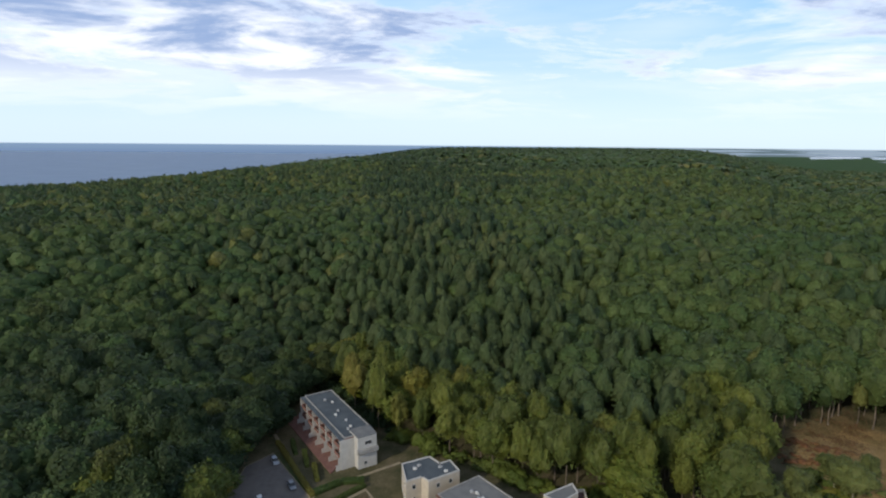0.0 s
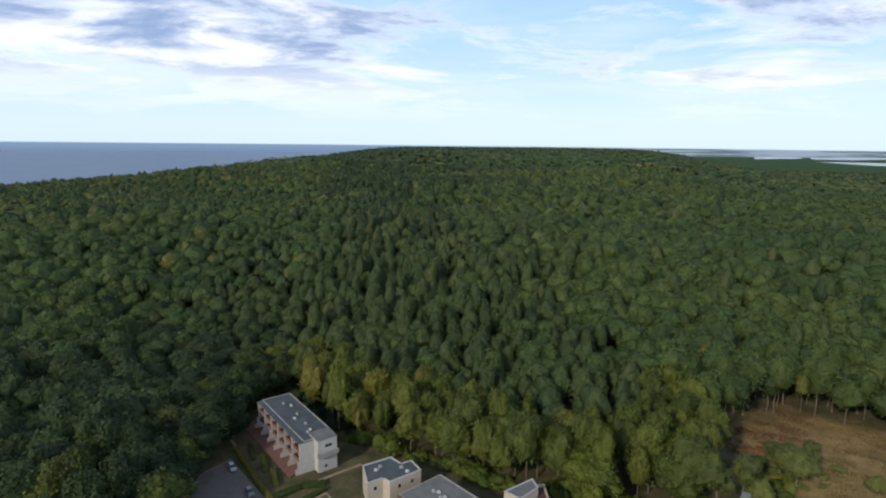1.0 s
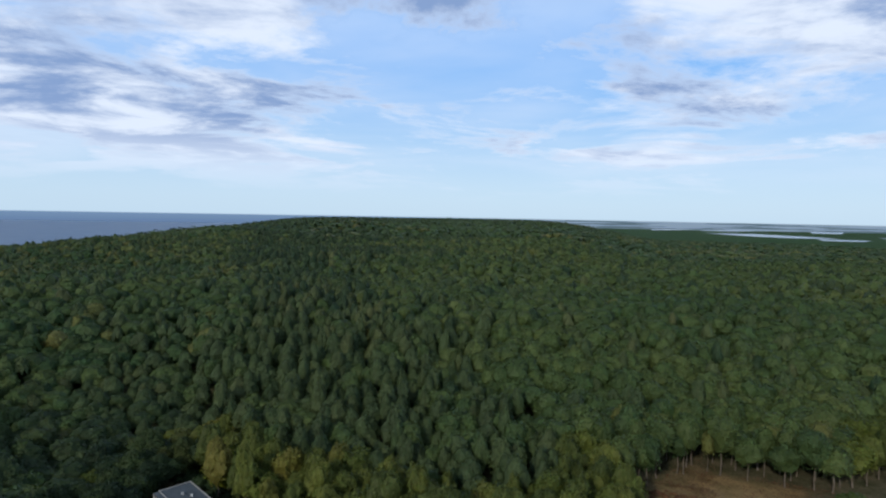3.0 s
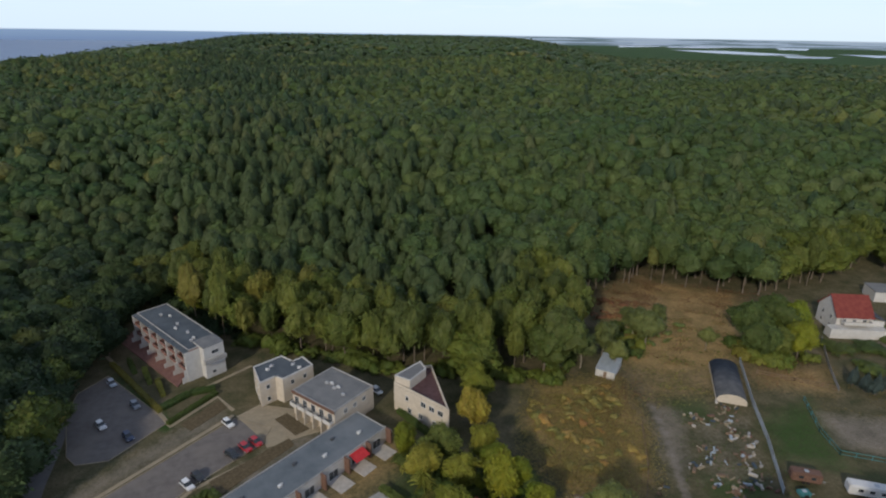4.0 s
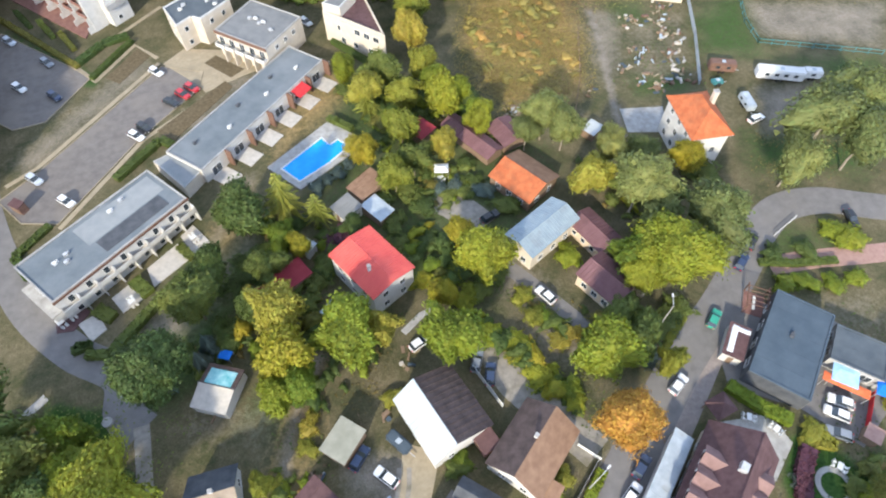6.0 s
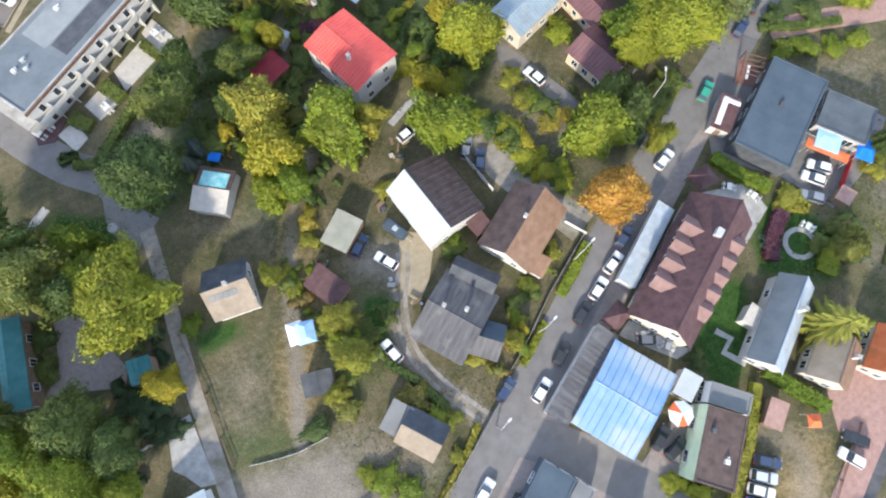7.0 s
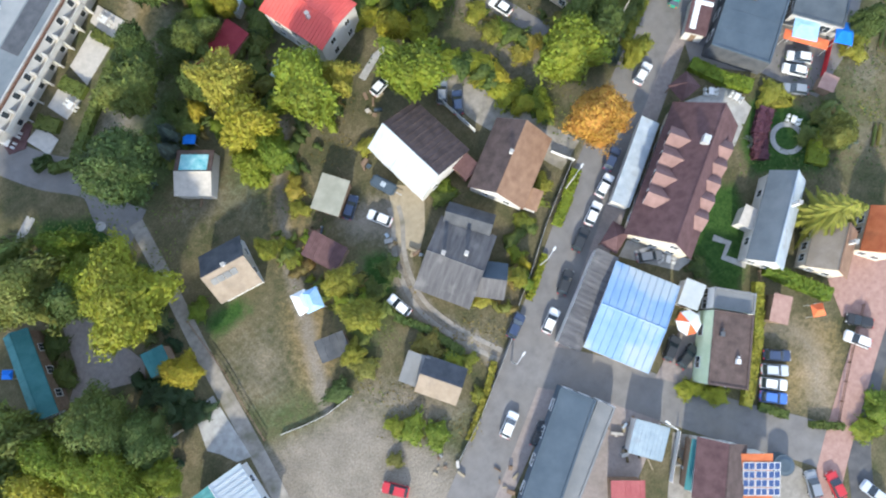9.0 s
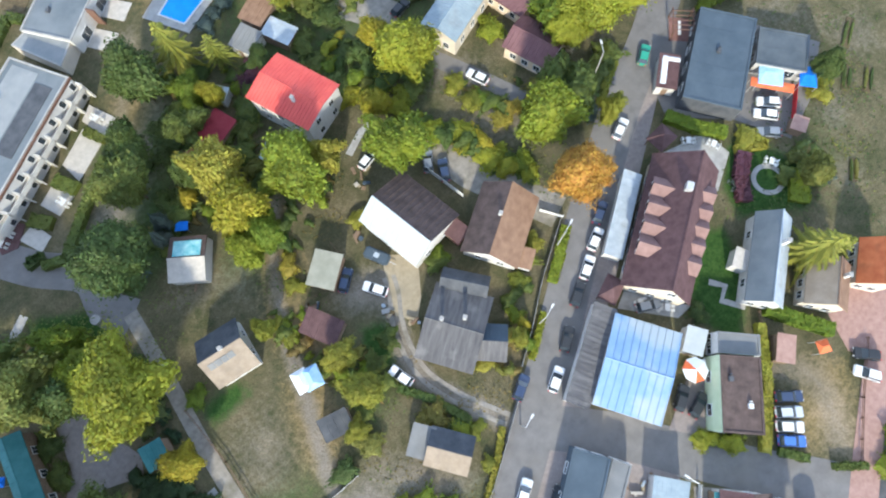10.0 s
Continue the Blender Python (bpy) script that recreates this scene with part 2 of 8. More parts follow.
M["cream_wall"] = material("cream_plaster", ((0.50, 0.44, 0.355), (0.60, 0.535, 0.44)), 0.7, 0.85, bump=0.15, second=((0.5, 0.42, 0.32), 0.35, 0.58, 0.8, 0.5))
M["beige_wall"] = material("beige_plaster", ((0.55, 0.44, 0.31), (0.66, 0.54, 0.40)), 0.7, 0.85, bump=0.15)
M["green_wall"] = material("pale_green_plaster", ((0.46, 0.55, 0.36), (0.56, 0.64, 0.45)), 0.8, 0.85)
M["maroon_plaster"] = material("maroon_plaster", ((0.19, 0.10, 0.085), (0.27, 0.15, 0.125)), 0.8, 0.85)
M["brown_trim"] = material("brown_paint", ((0.13, 0.075, 0.055), (0.2, 0.12, 0.09)), 2.0, 0.6)
M["felt_blue"] = material("blue_grey_roof_felt", ((0.125, 0.145, 0.16), (0.175, 0.197, 0.212)), 0.3, 0.8, bump=0.2, second=((0.25, 0.265, 0.275), 0.12, 0.45, 0.7, 0.5))
M["felt_slate"] = material("slate_blue_roof_felt", ((0.075, 0.09, 0.105), (0.11, 0.128, 0.145)), 0.3, 0.8, bump=0.2, second=((0.15, 0.165, 0.178), 0.12, 0.45, 0.7, 0.5))
M["felt_grey"] = material("grey_roof_felt", ((0.17, 0.175, 0.178), (0.235, 0.235, 0.23)), 0.3, 0.8, bump=0.2, second=((0.14, 0.145, 0.15), 0.25, 0.5, 0.7, 0.6))
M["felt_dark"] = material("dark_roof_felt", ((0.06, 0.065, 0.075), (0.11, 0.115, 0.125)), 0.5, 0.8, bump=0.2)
M["slate_sheet"] = material("slate_grey_metal_sheet", ((0.058, 0.080, 0.104), (0.084, 0.110, 0.138)), 0.3, 0.7, 0.0, spec=0.25)
M["maroon_tile"] = material("maroon_roof_tiles", ((0.085, 0.048, 0.049), (0.135, 0.08, 0.08)), 0.8, 0.7, bump=0.3, bump_scale=8)
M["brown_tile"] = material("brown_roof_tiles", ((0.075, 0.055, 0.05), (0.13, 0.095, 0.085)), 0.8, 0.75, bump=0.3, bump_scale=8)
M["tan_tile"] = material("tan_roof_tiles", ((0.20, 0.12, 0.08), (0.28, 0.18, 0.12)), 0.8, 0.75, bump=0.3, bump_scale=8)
M["orange_tile"] = material("orange_roof_tiles", ((0.36, 0.10, 0.04), (0.50, 0.165, 0.07)), 0.7, 0.7, bump=0.3, bump_scale=8, second=((0.26, 0.10, 0.05), 0.5, 0.5, 0.72, 0.7))
M["red_sheet"] = material("red_metal_roof", ((0.56, 0.095, 0.085), (0.66, 0.135, 0.11)), 0.4, 0.5)
M["crimson_sheet"] = material("crimson_metal_roof", ((0.25, 0.034, 0.048), (0.33, 0.055, 0.068)), 0.5, 0.5)
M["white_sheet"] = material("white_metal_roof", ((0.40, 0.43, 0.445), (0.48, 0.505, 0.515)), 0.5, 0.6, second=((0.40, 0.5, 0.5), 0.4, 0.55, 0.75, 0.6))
M["pale_blue_sheet"] = material("pale_blue_roof_sheet", ((0.19, 0.31, 0.50), (0.27, 0.39, 0.57)), 0.25, 0.6, spec=0.25, second=((0.38, 0.43, 0.46), 0.13, 0.5, 0.62, 0.85))
M["grey_sheet"] = material("galvanised_sheet", ((0.37, 0.42, 0.47), (0.52, 0.57, 0.61)), 0.6, 0.5, 0.2, second=((0.3, 0.27, 0.24), 0.5, 0.55, 0.75, 0.6))
M["eternit"] = material("weathered_fibre_cement", ((0.085, 0.083, 0.088), (0.16, 0.155, 0.158)), 0.5, 0.9, bump=0.3, second=((0.25, 0.24, 0.235), 0.35, 0.55, 0.75, 0.7), stretch=(3, 0.4, 1))
M["olive_felt"] = material("olive_grey_roof_felt", ((0.25, 0.25, 0.20), (0.34, 0.33, 0.27)), 0.5, 0.85)
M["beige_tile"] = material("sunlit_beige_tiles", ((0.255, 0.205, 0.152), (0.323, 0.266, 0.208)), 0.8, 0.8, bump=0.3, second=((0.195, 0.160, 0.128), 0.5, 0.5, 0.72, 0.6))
M["teal_sheet"] = material("teal_metal_roof", ((0.05, 0.17, 0.18), (0.09, 0.24, 0.25)), 0.5, 0.6)
M["wood"] = material("weathered_wood", ((0.16, 0.11, 0.075), (0.28, 0.20, 0.14)), 3.0, 0.8, stretch=(1, 6, 1))
M["bark"] = material("bark", ((0.10, 0.08, 0.06), (0.24, 0.20, 0.16)), 3.0, 0.95, bump=0.5, stretch=(1, 1, 0.3))
M["pale_bark"] = material("pale_bark", ((0.20, 0.17, 0.13), (0.34, 0.30, 0.24)), 3.0, 0.9, bump=0.4, second=((0.1, 0.09, 0.08), 2.0, 0.55, 0.7, 0.8))
# maroon tile lightened to rose: sun on the dormers put into the colour
M["lit_dormer_tile"] = material("sun_lightened_roof_tiles", ((0.19, 0.115, 0.105), (0.27, 0.17, 0.155)), 0.8, 0.6, bump=0.3, bump_scale=8)
M["maroon_sheet"] = material("dusty_maroon_metal_roof", ((0.15, 0.078, 0.085), (0.20, 0.11, 0.115)), 0.6, 0.6, second=((0.12, 0.07, 0.07), 0.4, 0.5, 0.7, 0.6))
M["villa_tile"] = material("dull_red_roof_tiles", ((0.17, 0.040, 0.034), (0.24, 0.065, 0.05)), 0.8, 0.7, bump=0.3, bump_scale=8)
M["faded_red"] = material("faded_red_metal_roof", ((0.26, 0.07, 0.075), (0.34, 0.11, 0.11)), 0.6, 0.65)
M["blue_sheet"] = material("pale_blue_grey_sheet", ((0.24, 0.30, 0.345), (0.33, 0.39, 0.43)), 0.6, 0.5, 0.1, second=((0.22, 0.24, 0.25), 0.5, 0.52, 0.75, 0.6))
M["felt_light"] = material("light_grey_roof_felt", ((0.23, 0.245, 0.25), (0.29, 0.30, 0.30)), 0.4, 0.85, bump=0.2, second=((0.17, 0.19, 0.21), 0.25, 0.5, 0.7, 0.6))
M["pane"] = glass_material("window_glass", (0.035, 0.045, 0.055))
M["metal"] = material("painted_metal", ((0.5, 0.5, 0.5), (0.62, 0.62, 0.62)), 2, 0.5, 0.4)
M["white_paint"] = material("white_paint", ((0.62, 0.62, 0.61), (0.70, 0.70, 0.69)), 1.5, 0.6)
M["rubber"] = material("rubber", ((0.02, 0.02, 0.02), (0.035, 0.035, 0.035)), 4, 0.85)
M["blue_tarp"] = material("blue_tarpaulin", ((0.02, 0.15, 0.66), (0.04, 0.24, 0.82)), 1, 0.55)
M["red_paint"] = material("red_paint", ((0.5, 0.03, 0.04), (0.62, 0.06, 0.06)), 1.5, 0.5)
M["pool_water"] = material("pool_water", ((0.01, 0.30, 0.80), (0.02, 0.38, 0.88)), 0.5, 0.08, spec=0.5)
M["turquoise"] = material("turquoise_glazing", ((0.12, 0.45, 0.52), (0.45, 0.72, 0.76)), 0.9, 0.2)
M["lagoon"] = material("lagoon_water", ((0.28, 0.33, 0.38), (0.34, 0.39, 0.44)), 0.002, 0.25, spec=0.5)
M["sea"] = material("open_sea", ((0.17, 0.25, 0.38), (0.20, 0.285, 0.42)), 0.01, 0.5, spec=0.2, bump=0.1, bump_scale=0.3)
M["leaf_green"] = foliage("broad_leaves", (0.057, 0.090, 0.024), (0.091, 0.124, 0.028), (0.129, 0.155, 0.033), (0.190, 0.167, 0.035))
M["leaf_pine"] = foliage("pine_needles", (0.032, 0.060, 0.025), (0.054, 0.082, 0.032), (0.074, 0.106, 0.038), (0.100, 0.118, 0.042))
M["leaf_wood"] = foliage("woodland_leaves", (0.051, 0.091, 0.030), (0.079, 0.118, 0.034), (0.107, 0.140, 0.039), (0.149, 0.154, 0.041))
M["leaf_straw"] = foliage("rusty_dry_scrub", (0.205, 0.192, 0.056), (0.283, 0.230, 0.067), (0.360, 0.248, 0.074), (0.411, 0.230, 0.074))
M["leaf_rust"] = foliage("rust_brown_bracken", (0.130, 0.076, 0.040), (0.184, 0.102, 0.051), (0.232, 0.117, 0.057), (0.259, 0.112, 0.057))
M["leaf_purple"] = foliage("purple_leaves", (0.06, 0.025, 0.035), (0.09, 0.035, 0.05), (0.11, 0.045, 0.06), (0.12, 0.05, 0.06))
M["leaf_bright"] = foliage("fresh_green_leaves", (0.108, 0.158, 0.016), (0.165, 0.204, 0.018), (0.228, 0.237, 0.020), (0.298, 0.243, 0.021))
M["leaf_yellow"] = foliage("yellowing_leaves", (0.132, 0.160, 0.021), (0.195, 0.206, 0.027), (0.270, 0.259, 0.037), (0.310, 0.248, 0.037))
# pine and edge leaves with sunlight put in: brighter and yellower than the woods
M["leaf_edge_pine"] = foliage("sunlit_pine_needles", (0.068, 0.093, 0.023), (0.098, 0.126, 0.024), (0.128, 0.151, 0.028), (0.173, 0.166, 0.033))
M["leaf_edge"] = foliage("sunlit_edge_leaves", (0.069, 0.096, 0.020), (0.100, 0.131, 0.021), (0.135, 0.160, 0.026), (0.184, 0.165, 0.028))
M["leaf_pale"] = foliage("pale_olive_leaves", (0.112, 0.139, 0.045), (0.149, 0.176, 0.052), (0.186, 0.207, 0.058), (0.229, 0.218, 0.056))
M["leaf_olive"] = foliage("dry_olive_scrub", (0.13, 0.105, 0.035), (0.18, 0.14, 0.045), (0.22, 0.165, 0.055), (0.24, 0.16, 0.06))
M["leaf_orange"] = foliage("orange_autumn_leaves", (0.250, 0.142, 0.023), (0.322, 0.177, 0.030), (0.385, 0.213, 0.035), (0.395, 0.203, 0.035))
# shade put into the leaf colour, for growth that lies in shadow
M["leaf_shaded"] = foliage("shade_darkened_leaves", (0.025, 0.046, 0.019), (0.037, 0.062, 0.023), (0.052, 0.081, 0.026), (0.098, 0.113, 0.029))
M["leaf_spruce"] = foliage("yellow_green_needles", (0.14, 0.16, 0.03), (0.20, 0.215, 0.035), (0.26, 0.26, 0.045), (0.30, 0.28, 0.05))
M["leaf_blue"] = foliage("blue_grey_needles", (0.05, 0.075, 0.07), (0.07, 0.10, 0.09), (0.09, 0.12, 0.105), (0.10, 0.13, 0.11))


# ---- building kit ----
def part(name, bm, mat, parent=None, label="", smooth=False):
    me = bpy.data.meshes.new(name)
    bmesh.ops.recalc_face_normals(bm, faces=bm.faces)
    bm.to_mesh(me)
    bm.free()
    for m in (mat if isinstance(mat, (list, tuple)) else [mat]):
        me.materials.append(m)
    if smooth:
        me.polygons.foreach_set("use_smooth", [True] * len(me.polygons))
    ob = new(name, me)
    if parent is not None:
        ob.parent = parent
    if label:
        tagged(ob, label)
    return ob


def thing(name, label, category, x, y, z=0.0, rot=0.0, group="", kind=""):
    e = new(name)
    e.empty_display_size = 0.2
    e.matrix_basis = pose(x, y, z, 0, 0, rot)
    return tagged(e, label, category, group, kind)


def box(bm, x0, x1, y0, y1, z0, z1, bevel=0.0):
    r = bmesh.ops.create_cube(bm, size=1.0, matrix=Matrix.LocRotScale(((x0 + x1) / 2, (y0 + y1) / 2, (z0 + z1) / 2), None, (abs(x1 - x0), abs(y1 - y0), abs(z1 - z0))))
    if bevel:
        es = {e for v in r["verts"] for e in v.link_edges}
        bmesh.ops.bevel(bm, geom=list(es), offset=bevel, segments=2, affect="EDGES")
    return bm


def new_box(*a, bevel=0.0):
    return box(bmesh.new(), *a, bevel=bevel)


def prism(points, z0, z1, bm=None):
    """A closed outline (x, y) raised from z0 to z1."""
    bm = bm or bmesh.new()
    lo = [bm.verts.new((x, y, z0)) for x, y in points]
    hi = [bm.verts.new((x, y, z1)) for x, y in points]
    bm.faces.new(hi)
    bm.faces.new(lo[::-1])
    n = len(points)
    for i in range(n):
        bm.faces.new((lo[i], lo[(i + 1) % n], hi[(i + 1) % n], hi[i]))
    return bm


def slab(bm, corners, thick):
    """A sloped slab from four upper corners."""
    up = [bm.verts.new(c) for c in corners]
    dn = [bm.verts.new((c[0], c[1], c[2] - thick)) for c in corners]
    bm.faces.new(up)
    bm.faces.new(dn[::-1])
    n = len(up)
    for i in range(n):
        bm.faces.new((dn[i], dn[(i + 1) % n], up[(i + 1) % n], up[i]))
    return bm


def tube(bm, a, b, r0, r1=None, seg=6):
    a, b = Vector(a), Vector(b)
    q = (b - a).to_track_quat("Z", "Y").to_matrix().to_4x4()
    bmesh.ops.create_cone(bm, cap_ends=True, segments=seg, radius1=r0, radius2=r0 if r1 is None else r1, depth=(b - a).length, matrix=Matrix.Translation((a + b) / 2) @ q)
    return bm


def rim(points, width, z0, z1):
    """A low border that follows a closed outline on its inner side."""
    bm = bmesh.new()
    n = len(points)
    cx, cy = sum(p[0] for p in points) / n, sum(p[1] for p in points) / n
    for i in range(n):
        a, b = Vector(points[i]), Vector(points[(i + 1) % n])
        d = (b - a).normalized()
        nn = Vector((-d.y, d.x))
        if nn.dot(Vector((cx, cy)) - a) < 0:
            nn = -nn
        q = [a, b - d * width, b - d * width + nn * width, a + nn * width]
        prism([tuple(v) for v in q], z0, z1, bm)
    return bm


def window_part(house, side, w, d, u, z, ww, wh, mat_frame=None, name="window"):
    """A window with frame, sill and pane on a side (f, b, l, r) of a w by d body; u runs along the side from its middle."""
    m = {"f": pose(u, -d / 2, z), "b": pose(-u, d / 2, z, 0, 0, 180), "l": pose(-w / 2, -u, z, 0, 0, -90), "r": pose(w / 2, u, z, 0, 0, 90)}[side]
    bm = bmesh.new()
    t = 0.09
    box(bm, -ww / 2 - t, -ww / 2, -0.07, 0.02, -wh / 2 - t, wh / 2 + t)
    box(bm, ww / 2, ww / 2 + t, -0.07, 0.02, -wh / 2 - t, wh / 2 + t)
    box(bm, -ww / 2, ww / 2, -0.07, 0.02, wh / 2, wh / 2 + t)
    box(bm, -ww / 2, ww / 2, -0.14, 0.02, -wh / 2 - t, -wh / 2)
    if ww > 0.9:
        box(bm, -0.03, 0.03, -0.06, 0.02, -wh / 2, wh / 2)
    f = part(name, bm, mat_frame or M["white_paint"], house)
    f.matrix_basis = m
    part("pane", new_box(-ww / 2, ww / 2, -0.03, 0.01, -wh / 2, wh / 2), M["pane"], f, "dark reflecting glass")
    return f


def gable_roof(house, w, d, eave, ridge, mats, over=0.4, thick=0.18, name="roof", shift=0.0):
    """Two slopes, ridge along local x; mats: front (-y) and back slope. shift moves the ridge along y."""
    x0, x1 = -w / 2 - over, w / 2 + over
    yr = shift
    dz = (ridge - eave) / (d / 2)
    bmf = slab(bmesh.new(), [(x0, -d / 2 - over, eave - over * dz + thick), (x1, -d / 2 - over, eave - over * dz + thick), (x1, yr, ridge + thick), (x0, yr, ridge + thick)], thick)
    bmb = slab(bmesh.new(), [(x1, d / 2 + over, eave - over * dz + thick), (x0, d / 2 + over, eave - over * dz + thick), (x0, yr, ridge + thick), (x1, yr, ridge + thick)], thick)
    a = part(name, bmf, mats[0], house)
    b = part(name, bmb, mats[1], house)
    bm = bmesh.new()
    tube(bm, (x0, yr, ridge + thick), (x1, yr, ridge + thick), 0.12, seg=6)
    part("ridge", bm, mats[0], house)
    return a, b


def gable_body(house, w, d, eave, ridge, mat, shift=0.0):
    bm = bmesh.new()
    pts = [(-d / 2, 0), (d / 2, 0), (d / 2, eave), (shift, ridge - 0.02), (-d / 2, eave)]
    a = [bm.verts.new((-w / 2, y, z)) for y, z in pts]
    b = [bm.verts.new((w / 2, y, z)) for y, z in pts]
    bm.faces.new(a)
    bm.faces.new(b[::-1])
    for i in range(5):
        bm.faces.new((a[i], b[i], b[(i + 1) % 5], a[(i + 1) % 5]))
    return part("wall", bm, mat, house)


def roof_ribs(parent, w, d, eave, ridge, mat, step, side, over=0.4, thick=0.18, shift=0.0):
    """Raised seams down one slope of a gable roof."""
    dz = (ridge - eave) / (d / 2)
    bm = bmesh.new()
    n = int((w + 2 * over) / step)
    for i in range(n + 1):
        x = -w / 2 - over + i * (w + 2 * over) / n
        s = -1 if side == "f" else 1
        slab(bm, [(x - 0.05, s * (d / 2 + over), eave - over * dz + thick + 0.09), (x + 0.05, s * (d / 2 + over), eave - over * dz + thick + 0.09), (x + 0.05, shift, ridge + thick + 0.09), (x - 0.05, shift, ridge + thick + 0.09)], 0.1)
    return part("seam", bm, mat, parent)


def chimney_part(house, x, y, z0, z1, s=0.5, mat=None):
    bm = new_box(x - s / 2, x + s / 2, y - s / 2, y + s / 2, z0, z1)
    c = part("chimney", bm, mat or M["white_wall"], house)
    part("cap", new_box(x - s * 0.62, x + s * 0.62, y - s * 0.62, y + s * 0.62, z1, z1 + 0.1), M["concrete"], c)
    return c


def even(n, span):
    return [(-span / 2 + span * (i + 0.5) / n) for i in range(n)]


BUILT = []                       # ground kept free of undergrowth (buildings, a driveway): middle, size, turn


def gable_house(label, x, y, w, d, rot, eave, ridge, wall, roofs, over=0.4, windows=(), chimneys=(), name="house", category="house", seams=0, group="", seam_mat=None, shift=0.0):
    h = thing(name, label, category, x, y, 0, rot, group)
    BUILT.append((x, y, w, d, rot))
    gable_body(h, w, d, eave, ridge, M[wall], shift)
    a, b = gable_roof(h, w, d, eave, ridge, (M[roofs[0]], M[roofs[1]]), over, shift=shift)
    if seams:
        roof_ribs(a, w, d, eave, ridge, M[seam_mat or roofs[0]], seams, "f", over, shift=shift)
        roof_ribs(b, w, d, eave, ridge, M[seam_mat or roofs[1]], seams, "b", over, shift=shift)
    for side, n, z, ww, wh in windows:
        span = w if side in "fb" else d
        for u in even(n, span * 0.86):
            window_part(h, side, w, d, u, z, ww, wh)
    for cx, cy, top in chimneys:
        chimney_part(h, cx, cy, eave, top)
    return h


def lean_shed(label, x, y, w, d, rot, lo, hi, wall, roof, over=0.2, name="shed", category="shed", windows=(), seams=0):
    """A shed whose one slope falls towards -y."""
    h = thing(name, label, category, x, y, 0, rot)
    BUILT.append((x, y, w, d, rot))
    bm = bmesh.new()
    pts = [(-d / 2, 0), (d / 2, 0), (d / 2, hi), (-d / 2, lo)]
    a = [bm.verts.new((-w / 2, yy, z)) for yy, z in pts]
    b = [bm.verts.new((w / 2, yy, z)) for yy, z in pts]
    bm.faces.new(a)
    bm.faces.new(b[::-1])
    for i in range(4):
        bm.faces.new((a[i], b[i], b[(i + 1) % 4], a[(i + 1) % 4]))
    part("wall", bm, M[wall], h)
    k = (hi - lo) / d * over
    r = part("roof", slab(bmesh.new(), [(-w / 2 - over, -d / 2 - over, lo - k + 0.1), (w / 2 + over, -d / 2 - over, lo - k + 0.1), (w / 2 + over, d / 2 + over, hi + k + 0.1), (-w / 2 - over, d / 2 + over, hi + k + 0.1)], 0.1), M[roof], h)
    if seams:
        bm = bmesh.new()
        n = max(2, int(w / seams))
        for i in range(n + 1):
            xx = -w / 2 - over + i * (w + 2 * over) / n
            slab(bm, [(xx - 0.03, -d / 2 - over, lo - k + 0.14), (xx + 0.03, -d / 2 - over, lo - k + 0.14), (xx + 0.03, d / 2 + over, hi + k + 0.14), (xx - 0.03, d / 2 + over, hi + k + 0.14)], 0.05)
        part("seam", bm, M[roof], r)
    part("door", new_box(-0.45, 0.45, -d / 2 - 0.05, -d / 2 + 0.02, 0, min(1.95, lo - 0.1)), M["wood"], h)
    for side, n, z, ww, wh in windows:
        for u in even(n, (w if side in "fb" else d) * 0.8):
            window_part(h, side, w, d, u, z, ww, wh)
    return h


def flat_block(house, pts, z0, h, wall, roof, parapet=0.35, cap=None, name="wall"):
    """A flat-roofed volume on any outline: wall, roof sheet, parapet with its coping."""
    part(name, prism(pts, z0, h), M[wall], house)
    r = part("roof", prism([tuple(Vector(p) * 0.998) for p in pts], h + 0.004, h + 0.06), M[roof], house)
    if parapet:
        part("parapet", rim(pts, 0.28, h + 0.002, h + parapet), M[cap or wall], r)
    return r


def rect_pts(x0, x1, y0, y1):
    return [(x0, y0), (x1, y0), (x1, y1), (x0, y1)]


# ---- the lie of the land ----
def ease(a, b, v):
    t = np.clip((v - a) / (b - a), 0, 1)
    return t * t * (3 - 2 * t)


def wave(x, y, s, k):
    return np.sin(x / s + k) * np.cos(y / s * 0.83 + 1.7 * k) + 0.6 * np.sin((x * 0.6 + y) / s * 1.9 + 2.3 * k)


def coast(y):
    """Where the shore runs, left of the wood."""
    return np.interp(y, (0, 740, 1064, 1300, 2600), (-640, -570, -480, -400, -370)) - 16 * np.sin(y / 160.0)


